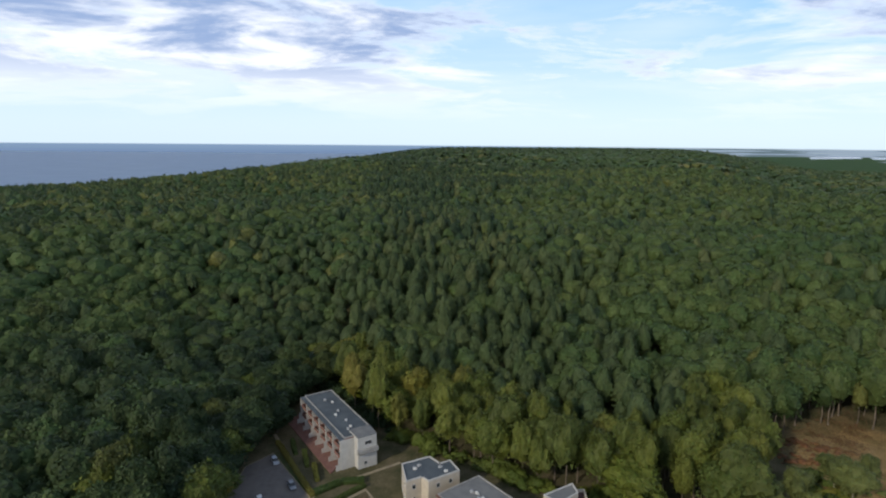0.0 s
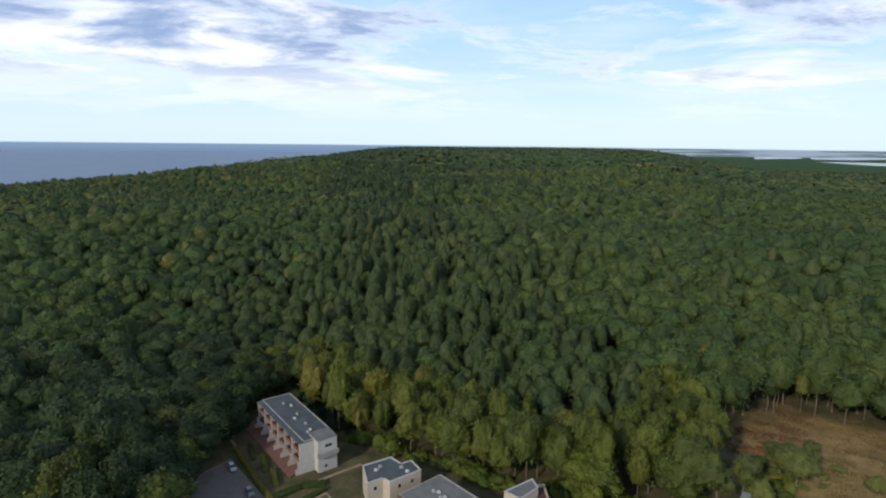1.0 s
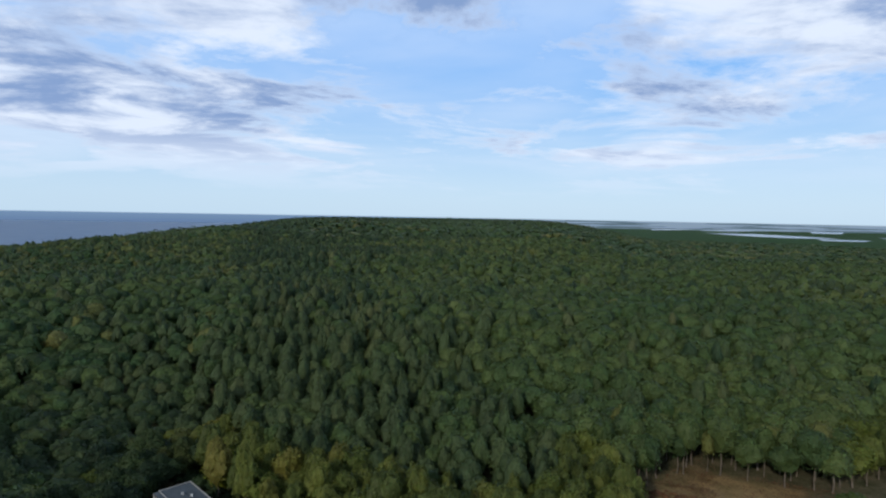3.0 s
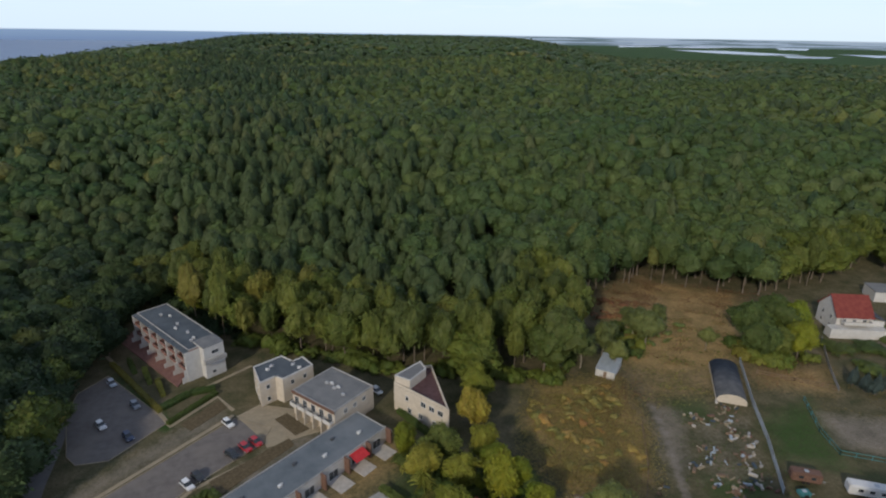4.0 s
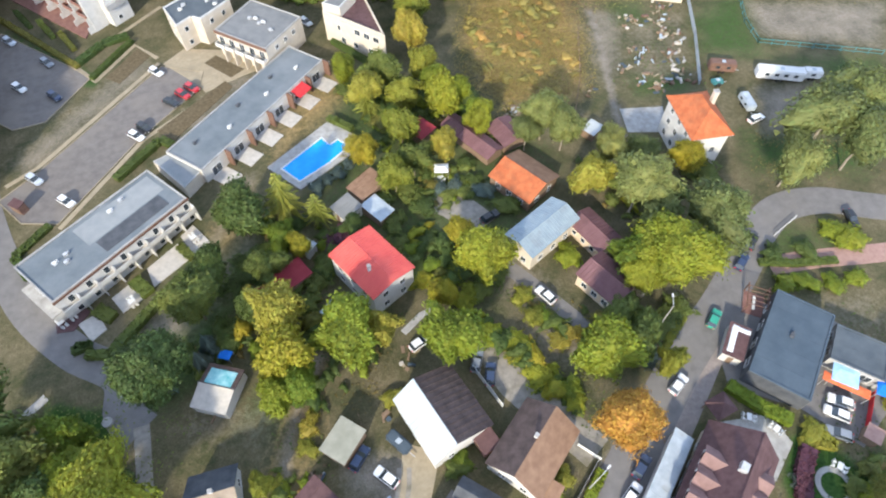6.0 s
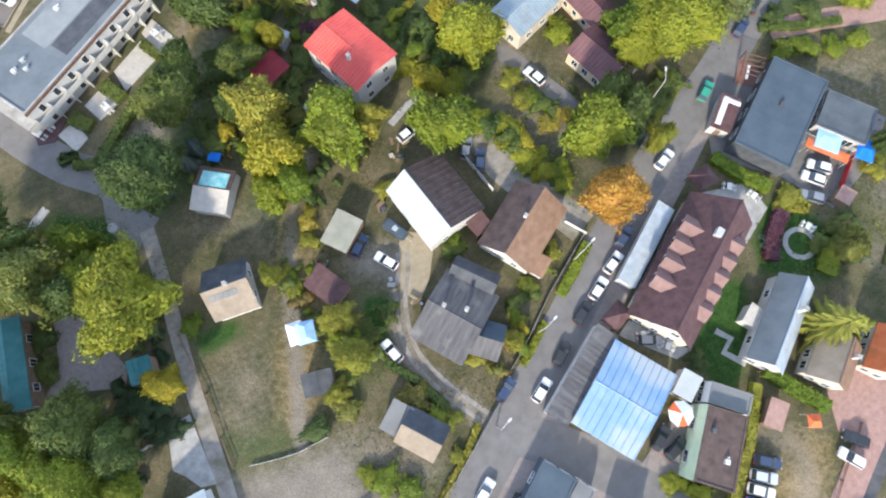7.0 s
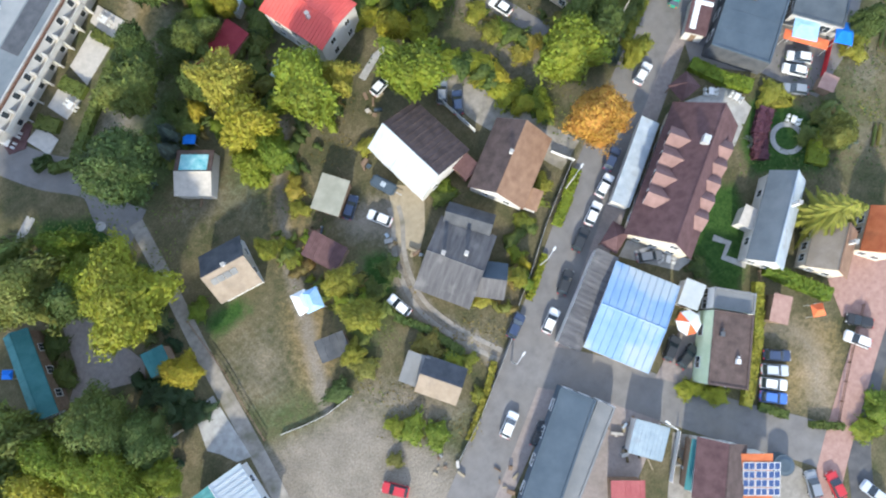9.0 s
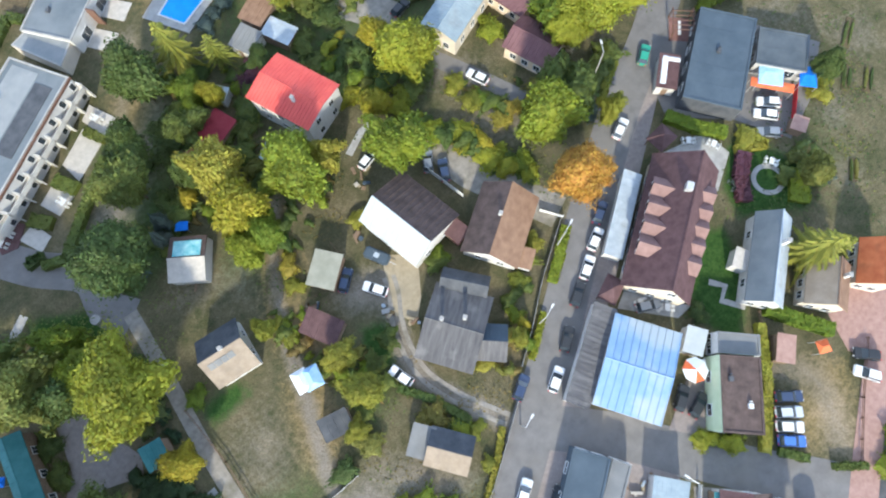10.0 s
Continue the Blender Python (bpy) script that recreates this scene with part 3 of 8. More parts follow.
def land(x, y):
    """Height of the ground: level village, wooded hill, shore cliff, far lowland."""
    x, y = np.asarray(x, float), np.asarray(y, float)
    r = np.hypot(x, y)
    az = np.degrees(np.arctan2(x, y))
    r0 = np.interp(az, (-60, -14, 0, 20, 34, 45, 70), (215, 215, 168, 168, 205, 250, 330))
    up = ease(0, 190, r - r0) * 25
    up = up * ease(-150, 60, y)
    crest = ease(560, 1500, r) * (30 + 4 * wave(x, y, 420.0, 0.6)) * (1 - ease(2300, 3300, r))
    crest = crest * (1 - ease(21, 33, az))
    up = up * (1 - ease(2200, 3300, r))
    up = up * (1 - 0.96 * ease(22, 34, az) * ease(600, 1200, r))
    up = up * (1 - 0.45 * (1 - ease(30, 320, x - coast(y))))
    crest = crest * (1 - 0.85 * (1 - ease(20, 420, x - coast(y))))
    h = up + crest + ease(300, 500, r) * (1 - ease(1900, 2400, r)) * 2.2 * wave(x, y, 90.0, 0.2)
    h = h + ease(260, 560, r) * (1 - ease(1500, 2100, r)) * ease(40, 260, x - coast(y)) * 4.5 * wave(x, y, 105.0, 0.9)
    shore = ease(-45, 35, x - coast(y))
    return h * shore - 7 * (1 - shore)


def axis(lo, hi, fine0, fine1, step, grow=1.16):
    v = list(np.arange(fine0, fine1 + 0.1, step))
    s, p = step, fine1
    while p < hi:
        s *= grow
        p += s
        v.append(min(p, hi))
    s, p = step, fine0
    while p > lo:
        s *= grow
        p -= s
        v.insert(0, max(p, lo))
    return np.array(v)


def mesh_from(name, verts, faces, mats, smooth=False):
    """A mesh from numpy arrays; faces all have the same number of corners."""
    me = bpy.data.meshes.new(name)
    k = faces.shape[1]
    me.vertices.add(len(verts))
    me.vertices.foreach_set("co", np.ascontiguousarray(verts, np.float32).ravel())
    me.loops.add(faces.size)
    me.loops.foreach_set("vertex_index", np.ascontiguousarray(faces, np.int32).ravel())
    me.polygons.add(len(faces))
    me.polygons.foreach_set("loop_start", np.arange(0, faces.size, k, dtype=np.int32))
    me.polygons.foreach_set("loop_total", np.full(len(faces), k, np.int32))
    me.polygons.foreach_set("use_smooth", np.full(len(faces), smooth))
    for m in mats:
        me.materials.append(m)
    me.update(calc_edges=True)
    return me


def inside(px, py, poly):
    n, res = len(poly), np.zeros(px.shape, bool)
    for i in range(n):
        (x0, y0), (x1, y1) = poly[i], poly[(i + 1) % n]
        c = ((y0 > py) != (y1 > py)) & (px < (x1 - x0) * (py - y0) / (y1 - y0 + 1e-9) + x0)
        res ^= c
    return res


def near_edge(px, py, poly):
    d = np.full(px.shape, 1e9)
    n = len(poly)
    for i in range(n):
        a, b = np.array(poly[i]), np.array(poly[(i + 1) % n])
        e = b - a
        t = np.clip(((px - a[0]) * e[0] + (py - a[1]) * e[1]) / (e @ e + 1e-9), 0, 1)
        d = np.minimum(d, np.hypot(px - a[0] - t * e[0], py - a[1] - t * e[1]))
    return d


def blob(px, py, poly, soft):
    """1 inside an outline, falling to 0 over a soft edge."""
    d = near_edge(px, py, poly)
    return np.clip(0.5 + np.where(inside(px, py, poly), d, -d) / soft, 0, 1)


def trail(px, py, line, width, soft):
    d = np.full(px.shape, 1e9)
    for (a, b) in zip(line, line[1:]):
        a, b = np.array(a), np.array(b)
        e = b - a
        t = np.clip(((px - a[0]) * e[0] + (py - a[1]) * e[1]) / (e @ e + 1e-9), 0, 1)
        d = np.minimum(d, np.hypot(px - a[0] - t * e[0], py - a[1] - t * e[1]))
    return np.clip(0.5 + (width / 2 - d) / soft, 0, 1)


# ---- trees ----
def boughs(rng, lobes):
    """Round boughs that make up a crown of radius 1: centres and radii."""
    d = rng.normal(size=(lobes, 3))
    d[:, 2] += 0.35
    d /= np.linalg.norm(d, axis=1)[:, None]
    br = (0.62 / math.sqrt(lobes / 9.0) + 0.08) * rng.uniform(0.55, 1.4, lobes)
    lean = rng.normal(size=3) * np.array([1, 1, 0.4])
    return d * ((0.98 - br * 0.8 + rng.uniform(-0.36, 0.16, lobes)) * (1 + 0.16 * (d @ lean)))[:, None], br


def reach(u, c, br, least=0.42):
    """How far the boughs reach in each direction u, and which one is outermost."""
    k = u @ c.T
    h = br[None] ** 2 - (c ** 2).sum(1)[None] + k ** 2
    r = np.where((h > 0) & (k > 0), k + np.sqrt(np.maximum(h, 0)), 0)
    return np.maximum(r.max(1), least), r.argmax(1)


def ico(sub):
    bm = bmesh.new()
    bmesh.ops.create_icosphere(bm, subdivisions=sub, radius=1)
    v = np.array([tuple(p.co) for p in bm.verts])
    f = np.array([[q.index for q in p.verts] for p in bm.faces])
    bm.free()
    return v, f


def puff(rng, rx, rz, cone, lobes, sub, leaves, size, low=-2.0, ragged=0.0):
    """A billowing crown: a bough-shaped body with leaf tufts standing off it. Corners, triangles, tint by bough, number of body faces."""
    c, br = boughs(rng, lobes)
    u, f = ico(sub)
    r, w = reach(u, c, br)
    v = u * (r * rng.uniform(0.84, 1.06, len(u)))[:, None]
    if low > -1:
        f = f[(u[f].mean(1)[:, 2] > low)]
        used = np.unique(f)
        m = np.zeros(len(u), int)
        m[used] = np.arange(len(used))
        v, w, f = v[used], w[used], m[f]
    shade = rng.uniform(-0.16, 0.16, lobes)
    tint = shade[w]
    nb = len(f)
    if leaves:
        e = rng.normal(size=(leaves, 3))
        e[:, 2] += 0.5
        e /= np.linalg.norm(e, axis=1)[:, None]
        q, k = reach(e, c, br)
        p = e * (q * (rng.uniform(0.93, 1.08, leaves) + 0.11 * (rng.random(leaves) < 0.14)))[:, None]
        twig = rng.random(leaves) < ragged
        nrm = (p - c[k]) / br[k][:, None] + rng.normal(scale=0.3, size=(leaves, 3))
        nrm /= np.linalg.norm(nrm, axis=1)[:, None]
        a = np.cross(nrm, rng.normal(size=(leaves, 3)))
        a /= np.linalg.norm(a, axis=1)[:, None] + 1e-9
        t = np.cross(nrm, a)
        s = (size / rx * rng.uniform(0.6, 1.4, leaves))[:, None]
        tip = np.where(twig[:, None], p + (e + 0.5 * t - np.array([0, 0, 0.25])) * s * rng.uniform(0.9, 2.0, (leaves, 1)), p + t * s * 1.3)
        tri = np.stack([p - a * s, p + a * s * rng.uniform(0.3, 1, (leaves, 1)), tip], 1).reshape(-1, 3)
        f = np.concatenate([f, np.arange(3 * leaves).reshape(-1, 3) + len(v)])
        v = np.concatenate([v, tri])
        tint = np.concatenate([tint, np.repeat(shade[k] + rng.uniform(-0.2, 0.22, leaves), 3)])
    if ragged:
        g = np.arctan2(v[:, 1], v[:, 0])
        o = rng.uniform(0, 6.283, 4)
        v[:, :2] *= (1 + ragged * (0.42 * np.cos(2 * g + o[0]) + 0.4 * np.cos(3 * g + o[1]) + 0.34 * np.cos(5 * g + o[2]) + 0.26 * np.cos(8 * g + o[3])) * np.clip(1.3 - np.abs(v[:, 2]), 0.3, 1))[:, None]
    v = v * np.array([rx, rx, rz])
    if cone:
        h = np.clip((v[:, 2] + rz) / (2 * rz), 0, 1)
        v[:, :2] *= (1.18 - cone * h)[:, None]
    return v, f, tint, nb


def crown_mesh(name, seed, n, size, rx, rz, mat, cone=0.0, lobes=8, z=0.0, sub=3, ragged=0.0):
    rng = np.random.default_rng(seed)
    v, f, tint, nb = puff(rng, rx, rz, cone, lobes, sub, n, size, -2.0, ragged)
    me = mesh_from(name, v + np.array([0, 0, z]), f, [mat])
    me.polygons.foreach_set("use_smooth", (np.arange(len(f)) < nb) & (n > 1600))
    me.attributes.new("bough", "FLOAT", "POINT").data.foreach_set("value", tint.astype(np.float32))
    return me


def spruce_mesh(name, seed, mat):
    """Whorls of long drooping boughs, 10 m high and 7 m wide: each bough a feathered double row of needle sprays."""
    rng = np.random.default_rng(seed)
    V, T = [], []
    for k in range(11):
        t = k / 10.0
        z0, ln = 1.6 + 7.9 * t, 3.7 * (1 - t) ** 0.8 + 0.25
        for j in range(9 if t < 0.7 else 6):
            a = 6.283 * (j + rng.uniform(-0.3, 0.3)) / (9 if t < 0.7 else 6) + k * 0.7
            l = ln * rng.uniform(0.7, 1.15)
            d = np.array([math.cos(a), math.sin(a)])
            s = np.array([-d[1], d[0]])
            tone = rng.uniform(-0.2, 0.25)
            for i in range(max(3, int(l * 4.5))):
                q = (i + 0.5) / max(3, int(l * 4.5))
                c = np.array([*(d * l * q), z0 + 0.35 * l * q - 0.55 * l * q * q])
                w = 0.62 * (1.05 - q) * (1 + 0.4 * rng.random()) * min(1, l / 2) + 0.1
                for sd in (-1, 1):
                    tip = c + np.array([*(d * 0.35 + s * sd * w), -0.18 - 0.2 * rng.random()])
                    V += [c - np.array([*(d * 0.16), 0]), c + np.array([*(d * 0.22), 0.02]), tip]
                    T += [tone] * 3
    v = np.array(V)
    me = mesh_from(name, v, np.arange(len(v)).reshape(-1, 3), [mat])
    me.attributes.new("bough", "FLOAT", "POINT").data.foreach_set("value", np.array(T, np.float32))
    return me


def trunk_mesh(name, seed, h, r, limbs=6, spread=2.0, bark="bark"):
    rng = random.Random(seed)
    bm = bmesh.new()
    p = Vector((0, 0, -0.3))
    steps = 4
    for i in range(steps):
        q = Vector((rng.uniform(-0.25, 0.25), rng.uniform(-0.25, 0.25), h * (i + 1) / steps))
        tube(bm, p, q, r * (1 - 0.75 * i / steps), r * (1 - 0.75 * (i + 1) / steps), 7)
        p = q
    for i in range(limbs):
        z = h * (0.5 + 0.45 * i / limbs)
        a = rng.uniform(0, 6.28)
        l = spread * rng.uniform(0.6, 1.1)
        tube(bm, (0, 0, z), (math.cos(a) * l, math.sin(a) * l, z + l * 0.6), r * 0.38, r * 0.1, 5)
    me = bpy.data.meshes.new(name)
    bm.to_mesh(me)
    bm.free()
    me.materials.append(M[bark])
    return me


KINDS = {}


def tree_kind(key, crowns, trunk):
    KINDS[key] = (crowns, trunk)


def plant_tree(key, x, y, height, width, label, i=0, rot=None, group="", name="tree", z=None):
    """A tree of a kind, scaled to its height and crown width (kinds are 10 m high with a 7 m crown)."""
    crowns, trunks = KINDS[key]
    rng = random.Random(int(x * 31 + y * 17) + i)
    t = new(name)
    t.empty_display_size = 0.2
    zz = float(land(x, y)) if z is None else z
    t.matrix_basis = pose(x, y, zz, 0, 0, rng.uniform(0, 360) if rot is None else rot)
    tagged(t, label, "tree", group)
    e = rng.uniform(0.82, 1.2)
    sc = Matrix.Diagonal((width / 7 * e, width / 7 / e, height / 10, 1))
    for nm, me in (("trunk", rng.choice(trunks)), ("crown", rng.choice(crowns))):
        o = new(nm, me)
        o.parent = t
        o.matrix_basis = sc
    return t


def make_kinds():
    for key, mat, n, size, cone, rz, z, lobes in (("broad", "leaf_green", 3400, 0.22, 0.1, 3.6, 6.3, 19), ("bright", "leaf_bright", 3400, 0.22, 0.1, 3.7, 6.2, 19), ("yellow", "leaf_yellow", 3200, 0.22, 0.2, 3.7, 6.2, 18),
                                           ("large", "leaf_bright", 9000, 0.15, 0.0, 3.5, 6.3, 44), ("large_dark", "leaf_green", 8000, 0.15, 0.0, 3.5, 6.3, 42),
                                           ("orange", "leaf_orange", 8000, 0.14, 0.0, 3.6, 6.3, 70), ("forest", "leaf_edge", 1500, 0.25, 0.05, 3.5, 6.4, 40), ("pine", "leaf_edge_pine", 1500, 0.25, 0.36, 3.2, 6.7, 36), ("pale", "leaf_pale", 3200, 0.2, 0.1, 2.9, 7.4, 26),
                                           ("deep", "leaf_shaded", 2600, 0.24, 0.05, 3.9, 6.0, 24), ("tall", "leaf_wood", 800, 0.3, 0.05, 3.1, 7.0, 22), ("fir", "leaf_blue", 2600, 0.22, 1.1, 4.6, 5.2, 26)):
        crowns = [crown_mesh("crown", 11 * i + len(key), n, size, 3.4, rz, M[mat], cone, lobes, z, 2 if n < 900 else 3, 0.05 if key == "orange" else 0.22 if n > 7000 else 0.16 if n < 1600 else 0.3) for i in range(4)]
        trunks = [trunk_mesh("trunk", i, 8.5, 0.22 if key != "pine" else 0.18, 7, 1.9, "pale_bark" if key == "pale" else "bark") for i in range(2)]
        tree_kind(key, crowns, trunks)
    tree_kind("spruce", [spruce_mesh("crown", i, M["leaf_spruce"]) for i in range(2)], [trunk_mesh("trunk", 3, 9.0, 0.2, 0, 1.0)])


make_kinds()


# ---- ground, sea, woods ----
OPEN_LAND = [*((-54.3, 114.1), (-56.2, 149.7), (-51.8, 163.9), (-51.5, 180.5), (-45.4, 205.0), (-18.0, 168.6), (-0.9, 157.0), (24.5, 139.5), (45.6, 132.6), (69.8, 121.6)), *((82.7, 138.0), (98.0, 164.4)), (106, 169), (120, 174), (135, 174), (150, 163), (162, 154), *((190.5, 156.0), (222.7, 164.6), (249.4, 163.4)), (330, 170), (420, 60), (420, -260), (-260, -260), (-260, 20), (-95, 62), (-66, 92)]
def curve_line(line, n=6):
    """A line rounded off through its points."""
    out = []
    P = [Vector(p) for p in line]
    P = [2 * P[0] - P[1]] + P + [2 * P[-1] - P[-2]]
    for i in range(1, len(P) - 2):
        for k in range(n):
            t = k / n
            a, b, c, d = P[i - 1:i + 3]
            out.append(tuple(0.5 * ((2 * b) + (c - a) * t + (2 * a - 5 * b + 4 * c - d) * t * t + (3 * b - a - 3 * c + d) * t ** 3)))
    return out + [tuple(P[-2])]


LUSH, STRAW, DIRT = [], [], []   # (outline, soft edge, strength)
TRACKS = []                      # (line, width, soft edge, strength)
LUSH += [(p, 2.5, 1.0) for p in (
    ((-31.6, 24.5), (-24.7, 24.0), (-23.7, 21.2), (-30.5, 20.7)), ((-5.3, 17.9), (-1.2, 16.1), (-4.7, 10.4), (-8.0, 11.7)),
    ((43.9, -4.0), (48.5, -7.4), (45.4, -15.1), (36.6, -21.7), (35.3, -13.2)), ((60.2, 2.5), (64.3, -2.3), (66.5, -9.2), (61.5, -13.6), (51.8, -7.5), (53.9, -2.3)),
    ((-44.7, 53.4), (-33.9, 46.6), (-35.4, 41.5), (-45.8, 47.9)), ((-52.0, 162.6), (-28.9, 130.7), (-30.9, 126.9), (-47.6, 156.7)))]
LUSH += [(p, 9.0, 0.62) for p in (
    ((-7.5, 17.9), (-6.3, 7.3), (-15.0, 4.0), (-13.4, 12.4)), ((110.1, 94.5), (132.3, 100.4), (117.6, 73.9), (143.4, 63.8), (134.5, 56.2), (115.0, 74.9), (103.5, 81.7)), ((95.9, 57.3), (120.4, 44.1), (111.0, 36.0), (88.9, 46.3)),
    ((-16.0, -3.5), (-6.1, -11.6), (-11.5, -14.7), (-18.1, -8.0)), ((25.0, 62.2), (32.3, 65.3), (32.7, 48.4), (24.2, 49.2)), ((81.9, 34.3), (96.8, 29.8), (95.5, 23.7), (77.5, 28.2)), ((21.4, 113.5), (29.2, 110.5), (24.8, 88.8), (19.4, 96.8)),
    ((-22.2, 76.8), (-4.9, 70.2), (-19.4, 45.7), (-30.2, 45.6), (-22.3, 65.7)), ((-32.7, 8.6), (-32.9, 3.6), (-23.2, 1.2), (-23.9, 6.3)), ((-14.9, 42.5), (-9.0, 38.1), (-11.6, 34.3), (-17.9, 37.8)))]
STRAW += [(p, 10.0, 0.9) for p in (
    ((64.6, 120.5), (86.2, 121.2), (80.3, 98.1), (66.9, 82.4), (53.1, 89.9), (54.1, 108.2)), 
    ((10.8, 104.3), (24.0, 112.5), (22.8, 103.9), (2.6, 90.1)), ((126.6, 115.4), (149.4, 110.1), (139.3, 99.2), (122.2, 107.3)), ((-12.1, 76.9), (-9.6, 75.0), (-14.2, 67.1), (-16.1, 68.5)), ((-8.3, 37.6), (-6.4, 36.3), (-14.0, 22.6), (-14.6, 26.4)), ((-18.3, 17.0), (-15.3, 15.9), (-21.6, 5.7), (-22.5, 8.4)))]
DIRT += [(p, 5.0, 0.95) for p in (
    ((-33.8, 2.2), (-23.6, 0.5), (-17.6, 0.2), (-16.0, -6.5), (-11.1, -14.0), (-11.4, -18.8), (-19.2, -23.8), (-40.8, -8.4)), ((-4.4, 25.6), (5.0, 23.3), (2.2, 16.3), (-5.0, 21.6)))]
DIRT += [(p, 7.0, 0.75) for p in (
    ((127.9, 93.2), (161.1, 79.0), (146.3, 66.3), (129.3, 76.6), (121.6, 82.1)), ((-17.4, 0.6), (-10.3, -1.4), (-5.1, -10.2), (-10.5, -10.4), (-17.9, -3.1)),
    ((-48.4, 110.0), (-19.5, 134.2), (-17.2, 129.7), (-46.0, 104.8)), ((-16.6, 106.9), (3.3, 120.5), (3.8, 115.7), (-13.3, 103.7)), ((32.8, 38.4), (39.4, 34.8), (36.8, 26.9), (31.2, 28.6)), ((30.1, 60.2), (37.4, 46.5), (38.7, 38.7), (32.3, 39.0), (27.0, 50.6)), ((107.5, 66.6), (121.4, 63.4), (108.5, 52.4), (99.2, 54.2)),
    ((-17.7, 66.0), (-7.8, 71.1), (-8.4, 66.5), (-23.1, 55.5), (-35.7, 54.2), (-36.5, 58.3)))]
DIRT += [(p, 8.0, 0.42) for p in (((-32.8, 18.0), (-21.9, 18.6), (-22.5, 8.4), (-30.4, 5.9), (-32.8, 11.7)), ((-23.8, 45.5), (-11.0, 38.4), (-13.8, 32.5), (-25.0, 38.4)))]
TRACKS += [(curve_line(l), w, 1.2, 1.0) for l, w in ((((2.3, 19.6), (-1.2, 13.3), (-2.6, 7.3), (-0.8, 0.1), (3.2, -7.2)), 3.0), (((88.4, 107.0), (83.7, 94.2), (76.7, 78.6), (71.7, 66.8)), 1.6), (((-15.5, 22.6), (-17.7, 15.5), (-20.6, 8.1), (-22.8, 2.5)), 2.2), (((49.4, 23.6), (53.0, 25.9), (57.2, 29.0)), 2.0), (((23.3, 5.4), (28.4, 8.4), (37.1, 12.4)), 1.6))]
DIRT += [(((88.1, 107.1), (94.8, 103.1), (83.7, 84.7), (77.7, 82.5), (79.2, 91.1)), 5.0, 0.6), (((93.3, 101.0), (112.6, 97.7), (97.2, 75.0), (81.0, 78.0)), 8.0, 0.3)]
LUSH += [(((93.5, 109.3), (105.3, 107.7), (100.2, 95.6), (90.5, 99.4)), 6.0, 0.5), (((84.0, 82.3), (96.6, 77.4), (93.9, 71.9), (80.5, 75.1)), 5.0, 0.6)]
LUSH += [(((16.6, 106.3), (43.9, 102.5), (48.1, 79.7), (57.1, 70.6), (48.6, 55.9), (29.7, 42.3), (13.0, 53.6), (2.9, 70.9)), 12.0, 0.45)]
STRAW += [(p, 10.0, 0.5) for p in (((92.3, 125.3), (122.2, 147.1), (150.1, 145.1), (136.3, 122.3), (105.1, 104.9), (87.7, 108.7)), ((104.4, 173.0), (134.2, 183.9), (164.4, 158.2), (138.2, 129.1), (103.0, 121.4), (103.4, 147.5)))]
DIRT += [(((107.2, 169.6), (121.3, 173.3), (134.9, 164.1), (126.3, 151.9), (106.7, 153.1)), 5.0, 0.25)]
TRACKS += [(curve_line(((-3.2, 43.6), (-10.2, 33.5), (-15.8, 22.0), (-18.6, 14.5), (-21.3, 7.1))), 1.8, 1.6, 0.85), (curve_line(((39.5, -27.0), (41.5, -33.0), (37.5, -40.0))), 5.0, 4.0, 0.6)]
STRAW += [(((64, 121), (86, 120), (79, 98), (69, 79), (53, 86), (54, 108)), 4.0, 1.1)]
STRAW += [(((42.0, -27.7), (47.4, -33.7), (37.6, -43.0), (32.8, -36.5)), 5.0, 0.62)]
TRACKS += [(curve_line(((-4.2, 86.8), (-13.5, 74.2), (-21.9, 63.6), (-28.5, 58.6))), 2.2, 3.5, 0.62)]
DIRT += [(((74, -2), (81, -1), (80, -7), (75, -8)), 4.0, 0.5), (((68, -11), (73, -12), (73, -16), (68, -15)), 4.0, 0.5), (((88, 8), (96, 4), (93, -3), (86, 1)), 6.0, 0.5), (((79, 20), (90, 16), (88, 9), (80, 12)), 6.0, 0.4)]
STRAW += [(((105, 168), (134, 178), (160, 160), (150, 145), (137, 128), (120, 118), (100, 118), (92, 128), (102, 145)), 8.0, 0.95)]
LUSH += [(((69.7, 1.3), (86.4, -1.4), (70.7, -20.2), (62.5, -17.7), (61.8, -9.2)), 8.0, 0.25)]



